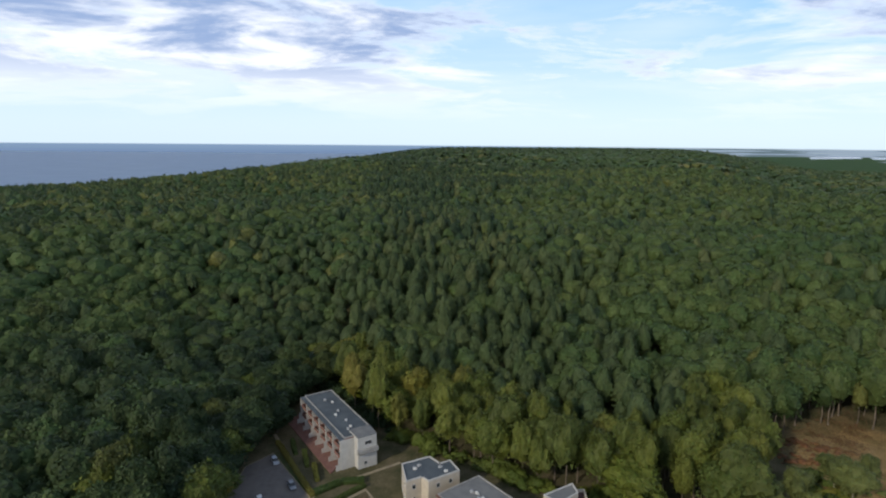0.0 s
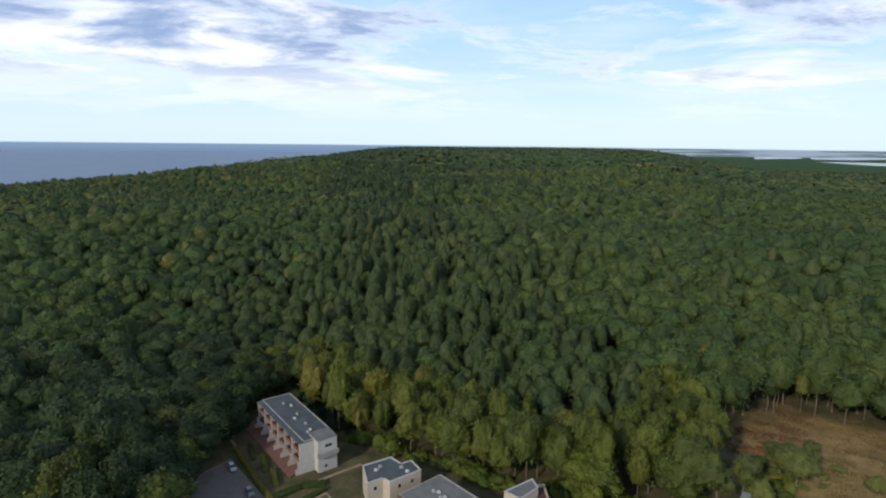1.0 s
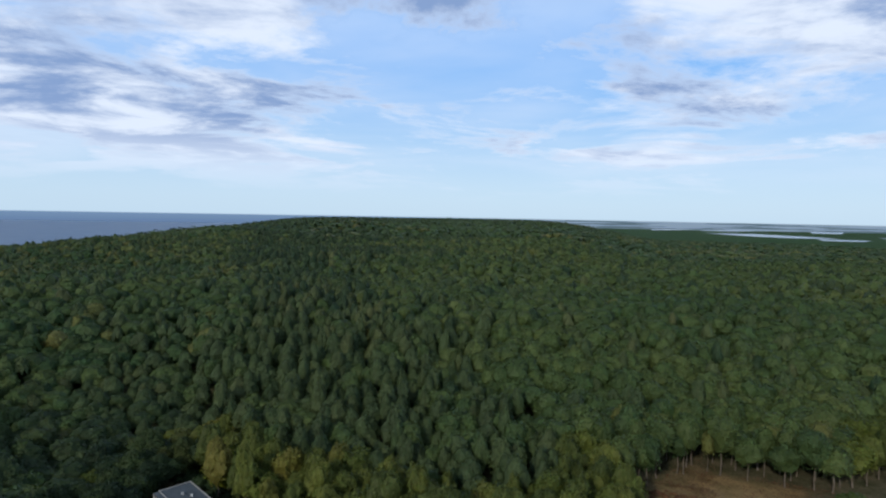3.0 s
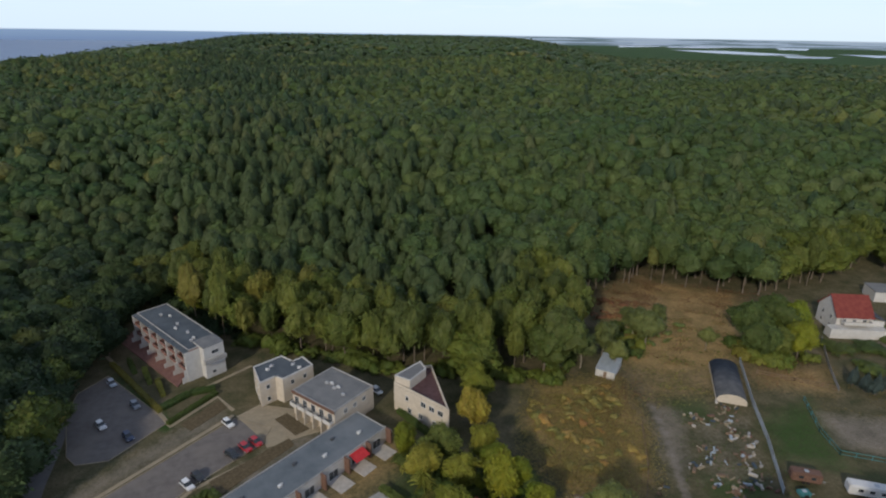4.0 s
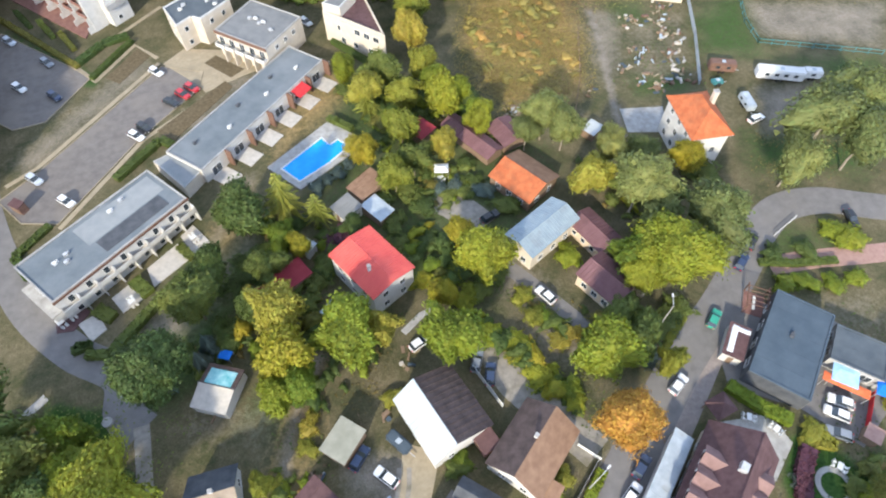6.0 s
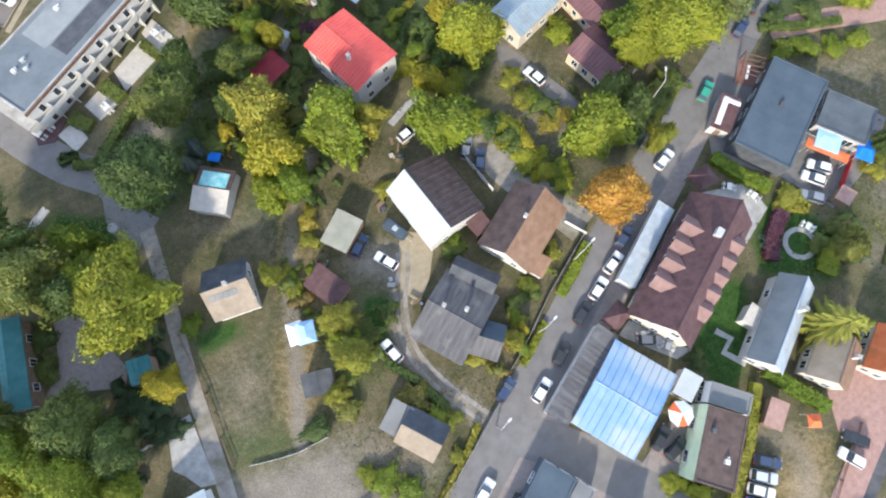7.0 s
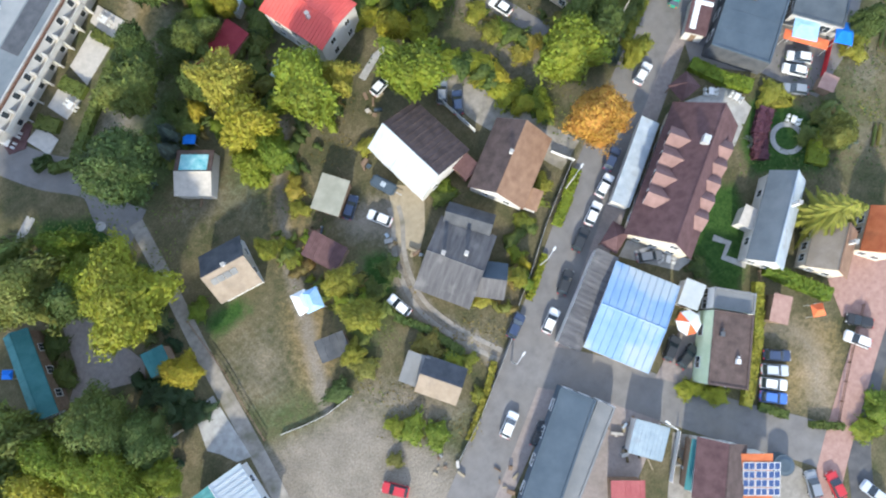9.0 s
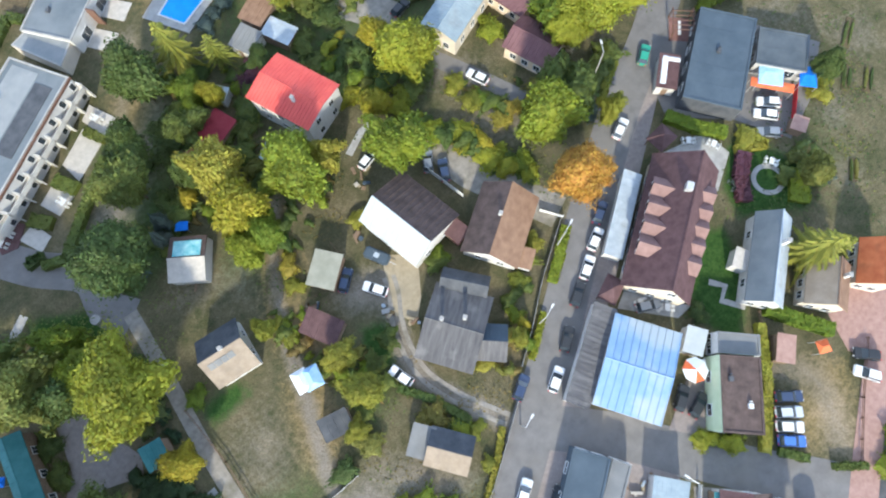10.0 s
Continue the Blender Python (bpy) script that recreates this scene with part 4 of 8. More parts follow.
def build_ground():
    xs, ys = axis(-1500, 4900, -120, 240, 1.6), axis(-900, 4900, -70, 230, 1.6)
    X, Y = np.meshgrid(xs, ys)
    Z = land(X, Y)
    v = np.stack([X, Y, Z], -1).reshape(-1, 3)
    nx, ny = len(xs), len(ys)
    i = np.arange(nx * ny).reshape(ny, nx)
    f = np.stack([i[:-1, :-1], i[:-1, 1:], i[1:, 1:], i[1:, :-1]], -1).reshape(-1, 4)
    me = mesh_from("ground", v, f, [M["ground"]], True)
    px, py = v[:, 0], v[:, 1]
    col = np.zeros((len(v), 4), np.float32)
    col[:, 3] = 1
    for ch, group in ((0, DIRT), (1, LUSH), (2, STRAW)):
        for poly, soft, k in group:
            m = (abs(px) < 600) & (abs(py) < 600)
            col[m, ch] = np.maximum(col[m, ch], k * blob(px[m], py[m], poly, soft))
    for line, width, soft, k in TRACKS:
        m = (abs(px) < 600) & (abs(py) < 600)
        col[m, 0] = np.maximum(col[m, 0], k * trail(px[m], py[m], line, width, soft))
    col[:, 1] = np.maximum(col[:, 1], ease(260, 420, np.hypot(px, py)) * (py > 60))
    a = me.color_attributes.new("cover", "FLOAT_COLOR", "POINT")
    a.data.foreach_set("color", col.ravel())
    tagged(new("ground", me), "village meadow of dry grass, lawn and bare earth rising to a wooded hill", "ground", kind="structure")
    bm = prism([(-4900, -900), (-340, -900), (-340, 4900), (-4900, 4900)], -6, -4.0)
    tagged(part("water", bm, M["sea"]), "calm grey-blue open sea below a wooded shore", "sea", kind="structure")


def flat_sheet(name, pts, mat, label, category, z=0.03, thick=0.25, kerb=None):
    o = part(name, prism(pts, z - thick, z), M[mat])
    tagged(o, label, category, kind="structure")
    if kerb:
        part("kerb", rim(pts, 0.18, z + 0.004, z + 0.12), M[kerb], o)
    return o


def ribbon(line, width):
    """The outline of a strip of a given width along a line."""
    left, right = [], []
    n = len(line)
    for i, p in enumerate(line):
        a, b = Vector(line[max(0, i - 1)]), Vector(line[min(n - 1, i + 1)])
        d = (b - a).normalized()
        nn = Vector((-d.y, d.x)) * width / 2
        left.append(tuple(Vector(p) + nn))
        right.append(tuple(Vector(p) - nn))
    return left + right[::-1]


def strip_mesh(name, line, width, mat, label, category, z=0.03, thick=0.25):
    n = len(line)
    o = ribbon(line, width)
    l, r = o[:n], o[n:][::-1]
    bm = bmesh.new()
    rows = [[bm.verts.new((*p, q)) for p, q in ((l[i], z - thick), (l[i], z), (r[i], z), (r[i], z - thick))] for i in range(n)]
    for a, b in zip(rows, rows[1:]):
        for k in range(3):
            bm.faces.new((a[k], b[k], b[k + 1], a[k + 1]))
    bm.faces.new(rows[0])
    bm.faces.new(rows[-1][::-1])
    return tagged(part(name, bm, M[mat]), label, category, kind="structure")


def build_woods():
    rng = np.random.default_rng(5)
    rows = []
    for r0, r1, step, az0, az1 in ((95, 430, 6.4, -52, 66), (430, 1000, 7.9, -43, 60), (1000, 2900, 15.5, -42, 58)):
        gx, gy = np.meshgrid(np.arange(-1900, 2600, step), np.arange(-40, 2900, step))
        gx, gy = gx.ravel(), gy.ravel()
        az, r = np.degrees(np.arctan2(gx, gy)), np.hypot(gx, gy)
        k = (r >= r0) & (r < r1) & (az > az0) & (az < az1)
        gx, gy = gx[k], gy[k]
        gx = gx + rng.uniform(-0.42, 0.42, len(gx)) * step
        gy = gy + rng.uniform(-0.42, 0.42, len(gy)) * step
        k = ~inside(gx, gy, OPEN_LAND) & (gx > coast(gy) - 12)
        k &= np.hypot(gx, gy) < np.interp(np.degrees(np.arctan2(gx, gy)), (24, 31), (2900, 2150))
        gx, gy = gx[k], gy[k]
        rows.append(np.stack([gx, gy, np.full(len(gx), step)], 1))
    pts = np.concatenate(rows)
    px, py, step = pts.T
    n_all = len(px)
    r, az = np.hypot(px, py), np.degrees(np.arctan2(px, py))
    pine_p = np.clip(0.85 - ease(0, 16, az + 6 * np.sin(r / 60)) * 0.72 * ease(170, 230, r) - 0.75 * (1 - ease(-24, -17, az)) * (1 - ease(300, 420, r)) - 0.6 * (1 - ease(-11, -3, az)) * ease(240, 360, r), 0.06, 0.9)
    pine = rng.random(n_all) < pine_p
    height = np.where(pine, rng.uniform(13.0, 21.5, n_all), rng.uniform(12, 19.0, n_all))
    # a low stand in the hollow behind the flats, beside the tall pines
    height = height * (1 - 0.34 * ease(-27, -22, az) * (1 - ease(-11.5, -9.5, az)) * (1 - ease(280, 340, r)))
    width = np.where(step < 7, rng.uniform(6.2, 12.0, n_all), step * rng.uniform(1.2, 1.6, n_all))
    width = np.where(pine, width * 0.84, width)
    # painted shade: trees left of the flats get darker tone and leaves
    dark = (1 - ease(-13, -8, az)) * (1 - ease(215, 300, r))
    # random tone, plus wide waves and regional steps that paint sunlit and shaded slopes
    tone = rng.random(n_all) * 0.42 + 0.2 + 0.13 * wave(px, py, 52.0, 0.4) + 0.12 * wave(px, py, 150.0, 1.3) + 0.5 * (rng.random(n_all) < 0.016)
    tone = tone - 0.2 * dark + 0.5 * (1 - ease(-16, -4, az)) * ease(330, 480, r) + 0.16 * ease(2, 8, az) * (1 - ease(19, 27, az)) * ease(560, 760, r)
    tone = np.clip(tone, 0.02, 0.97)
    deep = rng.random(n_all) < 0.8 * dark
    z = land(px, py)
    # the trees along the edge of the wood stand singly
    d_edge = near_edge(px, py, OPEN_LAND)
    single = np.argsort(np.where((step < 7) & (r < 300), d_edge + 0.05 * r, 1e6))[:270]
    for j in single:
        trunked = 92 < px[j] < 178 and py[j] > 145
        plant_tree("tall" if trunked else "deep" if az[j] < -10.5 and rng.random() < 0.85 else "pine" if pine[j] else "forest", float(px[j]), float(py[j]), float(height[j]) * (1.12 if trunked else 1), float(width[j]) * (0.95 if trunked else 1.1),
                   "tall pine with a narrow dark green crown at the forest edge" if pine[j] else "tall broad-leaved tree with a full green crown at the forest edge", group="forest edge trees", z=float(z[j]))
    rest = np.ones(n_all, bool)
    rest[single] = False
    # the woods behind: crowns joined by stand
    for name, sel, sub, lobes, leaves, size, low in (("near_wood", (r < 300) & rest, 2, 16, 380, 0.42, -0.75), ("near_wood", (step < 7) & (r >= 300) & rest, 2, 12, 150, 0.5, -0.3),
                                                     ("middle_wood", (step > 7) & (step < 10), 1, 9, 34, 0.8, -0.4), ("far_wood", step > 10, 1, 6, 8, 1.4, 0.05)):
        for is_pine, shady, mat, label in ((True, False, "leaf_pine", "dense dark pine wood covering the hill"), (False, False, "leaf_wood", "dense green broad-leaved wood covering the hill"), (False, True, "leaf_shaded", "dense wood beside the car park, leaves darkened for shade")):
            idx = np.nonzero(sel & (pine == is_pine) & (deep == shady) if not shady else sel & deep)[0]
            if not len(idx):
                continue
            kinds = [puff(np.random.default_rng(100 + q), 3.5, 3.0, 0.55 if is_pine else 0.08, lobes, sub, leaves, size, low) for q in range(8)]
            VV, FF, TT, BB, base = [], [], [], [], 0
            which = rng.integers(0, 8, len(idx))
            ang = rng.uniform(0, 6.283, len(idx))
            for j, w, a in zip(idx, which, ang):
                v, f, tint, nb = kinds[w]
                c, s_ = math.cos(a) * width[j] / 7, math.sin(a) * width[j] / 7
                q = np.empty_like(v)
                q[:, 0] = v[:, 0] * c - v[:, 1] * s_ + px[j]
                q[:, 1] = v[:, 0] * s_ + v[:, 1] * c + py[j]
                q[:, 2] = (v[:, 2] + 7.0) * height[j] / 10 + z[j]
                VV.append(q)
                FF.append(f + base)
                TT.append(np.full(len(v), tone[j], np.float32))
                BB.append(tint)
                base += len(v)
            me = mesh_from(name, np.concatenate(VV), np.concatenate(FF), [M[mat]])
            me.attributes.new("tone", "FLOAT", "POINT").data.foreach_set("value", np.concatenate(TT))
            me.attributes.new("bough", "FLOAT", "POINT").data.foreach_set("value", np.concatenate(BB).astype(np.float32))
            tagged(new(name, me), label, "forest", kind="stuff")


build_ground()
build_woods()

for pts in (((2970.2, 4795.9), (3661.3, 5205.9), (3109.1, 4372.3), (2547.0, 4087.4)), ((3549.9, 4914.6), (4579.4, 5413.0), (4084.1, 4535.9), (3229.9, 4004.0), (3033.0, 4161.0)), ((2538.9, 3451.5), (2831.5, 3343.6), (2791.0, 2874.6), (2737.2, 2588.7), (2435.1, 2581.7), (2381.0, 2855.4)), ((4244.2, 4344.4), (4431.5, 4167.9), (3772.5, 3571.4), (3657.9, 3716.0)), ((2499.5, 2500.1), (2656.2, 2346.6), (2465.6, 2207.0), (2308.3, 2275.4)), ((3198.1, 2790.0), (3305.5, 2601.7), (3109.5, 2272.7), (2909.4, 2347.3))):
    tagged(part("water", prism(pts, 0.5, 1.0), M["lagoon"]), "pale lagoon in the far flat lowland", "lagoon", kind="structure")


# ---- roads, yards, water ----
MAIN_ROAD = curve_line([*((-18.5, -24.3), (-11.8, -20.4), (-2.8, -14.9), (7.0, -8.9), (17.4, -2.4), (25.4, 2.8), (33.7, 8.0), (42.4, 13.2), (52.3, 19.0)), *((64.3, 24.7), (74.6, 30.6), (81.1, 34.6), (88.9, 37.2), (97.3, 35.6), (105.0, 30.8), (116.0, 23.7))])
strip_mesh("road", MAIN_ROAD, 6.6, "asphalt", "worn grey asphalt village street lined with parked cars", "road", z=0.04)
strip_mesh("pavement", curve_line(((4.8, -15.3), (11.4, -10.8), (20.9, -4.9), (29.2, 0.0), (37.3, 5.4), (46.6, 11.3), (56.1, 17.4), (62.3, 21.4))), 4.2, "paving", "pinkish-grey block pavement beside the street", "pavement", z=0.03)
strip_mesh("road", curve_line(((7.1, -11.6), (13.3, -18.2), (19.4, -26.7), (25.5, -35.0), (31.9, -42.6), (34.8, -46.8))), 6.4, "asphalt", "narrow grey asphalt side street", "road", z=0.05)
strip_mesh("road", curve_line(((27.9, -51.6), (34.6, -46.8), (40.4, -42.9), (48.1, -37.9), (55.6, -33.3), (61.6, -29.1))), 4.0, "pink_paving", "lane of pinkish paving blocks", "road", z=0.06)
strip_mesh("road", curve_line(((32.8, -55.1), (38.0, -48.1), (44.3, -42.8), (52.5, -37.4), (61.2, -32.0))), 3.4, "dark_asphalt", "narrow dark asphalt lane behind the field", "road", z=0.045)
strip_mesh("road", curve_line([*((-69.9, 178.2), (-57.1, 139.3), (-54.8, 112.5), (-52.2, 92.5), (-47.2, 73.7), (-40.1, 61.0), (-33.4, 53.4)), *((-33.7, 46.8), (-31.4, 42.8))]), 6.0, "asphalt", "curving asphalt access road round the holiday flats", "road", z=0.04)
strip_mesh("path", curve_line(((-31.4, 43.6), (-32.1, 34.9), (-33.0, 26.6), (-33.9, 17.7), (-34.5, 8.3), (-35.1, 0.2), (-35.8, -6.2), (-36.8, -11.3))), 2.4, "gravel", "pale gravel lane between gardens", "lane", z=0.05)
strip_mesh("path", curve_line(((22.0, 40.2), (23.9, 34.0), (24.4, 27.0), (27.3, 20.2), (30.9, 11.7))), 5.6, "gravel", "gravel driveway between two houses", "driveway", z=0.04)
strip_mesh("path", curve_line(((33.1, 48.2), (37.1, 38.8), (40.3, 30.4))), 3.0, "asphalt", "grey paved driveway beside the maroon-roofed house", "driveway", z=0.04)
BUILT.append((37.3, 38.6, 3.6, 19.0, 17.5))
strip_mesh("path", curve_line(((24.6, 66.8), (28.6, 62.4), (33.2, 57.3))), 2.0, "gravel", "trodden gravel path between the garden beds", "path", z=0.045)
strip_mesh("path", ((77.6, 27.6), (86.4, 25.4), (95.3, 22.5), (108.9, 18.4)), 4.0, "pink_paving", "footway of pinkish paving blocks", "footway", z=0.035)
flat_sheet("parking_lot", ((-55.2, 140.9), (-55.0, 149.9), (-49.2, 157.1), (-30.4, 131.3), (-41.1, 119.9), (-47.8, 120.1), (-50.5, 123.6)), "lot", "grey block-paved car park beside the forest", "car park", 0.05, kerb="yellow_paving")
flat_sheet("parking_lot", ((-51.0, 100.2), (-43.3, 105.4), (-15.2, 128.9), (-6.5, 122.9), (-8.6, 117.2), (-22.6, 106.9), (-40.4, 89.6), (-47.0, 92.6)), "lot", "long grey car park between the holiday flats", "car park", 0.05, kerb="yellow_paving")
flat_sheet("forecourt", ((-14.8, 129.5), (-9.2, 133.2), (-0.8, 129.0), (6.8, 118.7), (1.5, 117.8), (-7.5, 115.6), (-8.4, 118.6)), "yellow_paving", "sandy yellow paved forecourt of the flats", "forecourt", 0.06)
for pts in (((-5.7, 125.9), (-2.7, 127.7), (2.4, 120.0), (-1.1, 118.3)), ((-27.6, 129.7), (-19.5, 137.7), (-17.1, 133.8), (-24.9, 126.4)), ((-19.4, 107.6), (-2.6, 117.7), (-1.4, 115.0), (-17.0, 102.8))):
    flat_sheet("planting_bed", pts, "soil", "brown bed of dry soil with thin plants", "flower bed", 0.09)
flat_sheet("yard", ((-49.0, 38.0), (-45.4, 36.1), (-41.7, 24.4), (-42.9, 21.9), (-48.6, 24.1), (-55.0, 25.3), (-51.0, 28.9)), "paving", "pinkish paved courtyard under large trees", "courtyard", 0.05)
flat_sheet("yard", ((55.8, 12.2), (57.6, 16.4), (68.0, 24.4), (79.1, 15.8), (85.5, 4.9), (77.3, -0.8), (68.3, -3.9), (63.8, 4.6)), "asphalt", "grey paved yard round the grey hall", "yard", 0.05)
for off in (-0.75, 0.75):
    line = curve_line(((3.4, 21.5), (2.2, 18.7), (0.1, 15.4), (-1.5, 11.3), (-2.1, 6.4), (-0.9, 1.6), (1.0, -2.7), (3.2, -6.9)))
    rut = ribbon(line, 2 * abs(off))[:len(line)] if off > 0 else ribbon(line, 2 * abs(off))[len(line):][::-1]
    strip_mesh("path", rut, 0.7, "gravel", "pale wheel rut of a curved sandy track", "track", 0.05)
flat_sheet("yard", ((4.6, 25.0), (9.2, 21.4), (5.2, 15.6), (2.4, 13.2), (0.2, 16.0), (2.2, 20.0)), "yellow_paving", "sandy bare turning place beside the house", "yard", 0.035)
flat_sheet("yard", ((20.1, -23.1), (29.6, -18.7), (32.1, -20.5), (24.4, -28.4)), "paving", "paved yard with two parked cars", "yard", 0.055)
flat_sheet("yard", ((49.9, 8.3), (58.5, 6.0), (58.9, 1.0), (52.6, -2.4)), "concrete", "grey concrete terrace beside the guest house", "terrace", 0.05)
flat_sheet("yard", ((29.7, -4.2), (35.8, -12.5), (33.0, -12.6), (27.0, -5.5)), "concrete", "concrete terrace with white garden furniture", "terrace", 0.05)
flat_sheet("yard", ((51.2, -24.8), (63.1, -25.8), (65.1, -32.7), (52.1, -37.1), (48.5, -32.4)), "pink_paving", "terracotta paved garden terrace", "terrace", 0.05)
flat_sheet("yard", ((8.2, -17.8), (10.5, -17.6), (18.7, -27.6), (6.4, -34.4), (-5.1, -33.8), (-3.1, -25.7)), "paving", "worn concrete yard round a long shop building", "yard", 0.03)
flat_sheet("yard", ((17.2, -30.8), (25.5, -38.8), (29.2, -45.8), (26.9, -50.9), (9.7, -38.7)), "gravel", "gravel yard of a tiled house", "yard", 0.03)
flat_sheet("yard", ((75.5, 73.4), (84.7, 70.2), (80.9, 63.2), (73.1, 66.6)), "concrete", "concrete yard beside the white villa", "yard", 0.04)
flat_sheet("yard", ((23.4, 67.2), (26.8, 63.7), (30.5, 55.8), (37.1, 57.4), (34.8, 62.8), (30.2, 69.2)), "gravel", "gravel and brick garden yard", "yard", 0.04)
flat_sheet("yard", ((177.6, 117.4), (196.2, 129.0), (218.9, 137.0), (231.4, 118.7), (205.9, 101.3), (168.9, 98.4)), "paving", "pale paved yard of the hillside villa", "yard", 0.05)
for line in (((-52.1, 168.4), (-39.3, 146.9), (-29.6, 129.1)), ((-33.9, 135.5), (-28.3, 141.4), (-11.6, 152.8)), ((-29.5, 129.8), (-19.8, 139.4), (-15.6, 132.2)), ((-49.5, 103.7), (-43.4, 106.5), (-15.5, 130.2)), ((-40.3, 88.4), (-22.3, 106.2), (-2.5, 116.4))):
    strip_mesh("path", line, 1.0, "yellow_paving", "sandy yellow footpath beside hedges and car park", "path", 0.075)
strip_mesh("path", ((11.4, 42.0), (15.5, 43.9), (18.5, 44.1)), 1.2, "concrete", "narrow concrete garden path", "path", 0.04)
strip_mesh("path", ((-48.4, 52.1), (-44.6, 54.4)), 1.5, "concrete", "short concrete path on the lawn", "path", 0.04)
strip_mesh("path", ((40.6, -11.7), (42.0, -13.8), (39.9, -15.0), (41.9, -18.0)), 1.0, "concrete", "winding slab path through the lawn", "path", 0.04)


def ring_path(x, y, r, w):
    bm = bmesh.new()
    n = 36
    for i in range(n):
        a, b = 2 * math.pi * i / n, 2 * math.pi * (i + 1) / n
        prism([(x + r * math.cos(a), y + r * math.sin(a)), (x + r * math.cos(b), y + r * math.sin(b)), (x + (r + w) * math.cos(b), y + (r + w) * math.sin(b)), (x + (r + w) * math.cos(a), y + (r + w) * math.sin(a))], -0.1, 0.06, bm)
    tagged(part("path", bm, M["concrete"]), "ring of pale slabs round a round lawn", "path", kind="structure")


ring_path(60.11, -6.24, 1.9, 0.8)


def pool(pts, ledge):
    p = thing("swimming_pool", "bright blue swimming pool with a pale stone edge", "pool", pts[0][0], pts[0][1])
    q = [(a - pts[0][0], b - pts[0][1]) for a, b in pts]
    e = [(a - pts[0][0], b - pts[0][1]) for a, b in ledge]
    part("basin", prism(e, 0.0, 0.25), M["concrete"], p, "grey stone pool deck")
    part("water", prism(q, 0.2, 0.262), M["pool_water"], p, "clear bright blue water")
    part("edge", rim(q, 0.3, 0.262, 0.34), M["white_paint"], p, "white pool edge")


pool(((2.0, 86.2), (12.4, 91.5), (13.3, 88.7), (15.3, 89.6), (17.2, 86.6), (11.8, 83.6), (4.6, 81.1)), ((-0.4, 87.7), (15.3, 95.6), (19.4, 88.8), (17.4, 84.7), (4.3, 79.2)))
flat_sheet("yard", ((-39.4, 13.7), (-35.8, 13.8), (-35.9, 2.9), (-38.1, 3.5), (-39.5, 5.9), (-40.9, 7.5)), "concrete", "pale concrete slab yard beside the lane", "yard", 0.07)
flat_sheet("pavement", ((-2.4, -17.2), (4.8, -12.9), (7.7, -15.8), (-1.5, -20.9), (-8.5, -24.7), (-11.1, -22.9)), "paving", "pinkish-grey gravel verge along the shop", "pavement", 0.034)


# ---- holiday flats ----
def roof_clutter(parent, spots, z, mat="metal"):
    """Vents and small cowls on a flat roof."""
    for i, (x, y) in enumerate(spots):
        bm = bmesh.new()
        box(bm, x - 0.35, x + 0.35, y - 0.3, y + 0.3, z, z + 0.5)
        tube(bm, (x + 0.6, y, z), (x + 0.6, y, z + 0.6), 0.12, seg=8)
        part("vent", bm, M["white_paint" if i % 2 else mat], parent)


def balcony(house, x, y, w, d, z, side=-1, rail="white_wall"):
    b = part("balcony", new_box(x - w / 2, x + w / 2, y, y + side * d, z - 0.18, z), M["terrace"], house)
    bm = bmesh.new()
    yo = y + side * d
    box(bm, x - w / 2, x + w / 2, yo - 0.06, yo + 0.06, z + 0.003, z + 0.95)
    box(bm, x - w / 2, x - w / 2 + 0.1, y, yo, z + 0.003, z + 0.95)
    box(bm, x + w / 2 - 0.1, x + w / 2, y, yo, z + 0.003, z + 0.95)
    part("railing", bm, M[rail], b)


def flats_long(x, y, w, d, rot, h):
    """Two-storey row of flats: flat roof, balconies and partition walls on the garden side (-y)."""
    e = thing("apartment_block", "long white two-storey holiday flats with blue-grey flat roof", "apartment building", x, y, 0, rot)
    r = flat_block(e, rect_pts(-w / 2, w / 2, -d / 2, d / 2), 0, h, "white_wall", "felt_blue", 0.3, "concrete")
    part("solar_strip", new_box(-w * 0.08, w * 0.40, -d * 0.36, -d * 0.08, h + 0.07, h + 0.16), M["felt_dark"], r, "strip of dark new roof felt")
    part("felt_patch", new_box(-w * 0.12, w * 0.46, -d * 0.05, d * 0.40, h + 0.07, h + 0.10), M["felt_light"], r, "lighter grey area of newer roof felt")
    roof_clutter(r, [(-w * 0.28, -0.6), (-w * 0.33, 0.8), (-w * 0.25, 0.9), (w * 0.12, d * 0.25), (w * 0.22, d * 0.3)], h + 0.06)
    part("roof_edge", new_box(-w / 2 - 0.1, w / 2 + 0.1, -d / 2 - 0.22, -d / 2 - 0.004, h - 0.3, h + 0.12), M["brown_trim"], r)
    n = 8
    for i in range(n):
        u = -w / 2 + w * (i + 0.5) / n
        balcony(e, u, -d / 2, w / n - 0.3, 1.1, h * 0.5)
        part("partition", new_box(u + w / n / 2 - 0.12, u + w / n / 2 + 0.12, -d / 2 - 1.1, -d / 2, 0, h * 0.5 + 1.4), M["white_wall"], e)
        for z in (1.3, h * 0.5 + 1.35):
            window_part(e, "f", w, d, u + 0.8, z, 0.9, 1.5)
        for z in (1.6, h * 0.5 + 1.5):
            window_part(e, "b", w, d, u, z, 1.2, 1.2)
    for z in (1.6, h * 0.5 + 1.5):
        window_part(e, "l", w, d, 0.8, z, 1.2, 1.3)
    stair = part("stair_porch", new_box(-w / 2 - 1.6, -w / 2, -d / 2 + 0.6, d / 2 - 2.0, 0, 2.6), M["white_wall"], e)
    part("roof", new_box(-w / 2 - 1.8, -w / 2, -d / 2 + 0.4, d / 2 - 1.8, 2.604, 2.75), M["concrete"], stair)
    return e


flats_long(-30.61, 78.96, 27.53, 11.44, 29.3, 5.8)
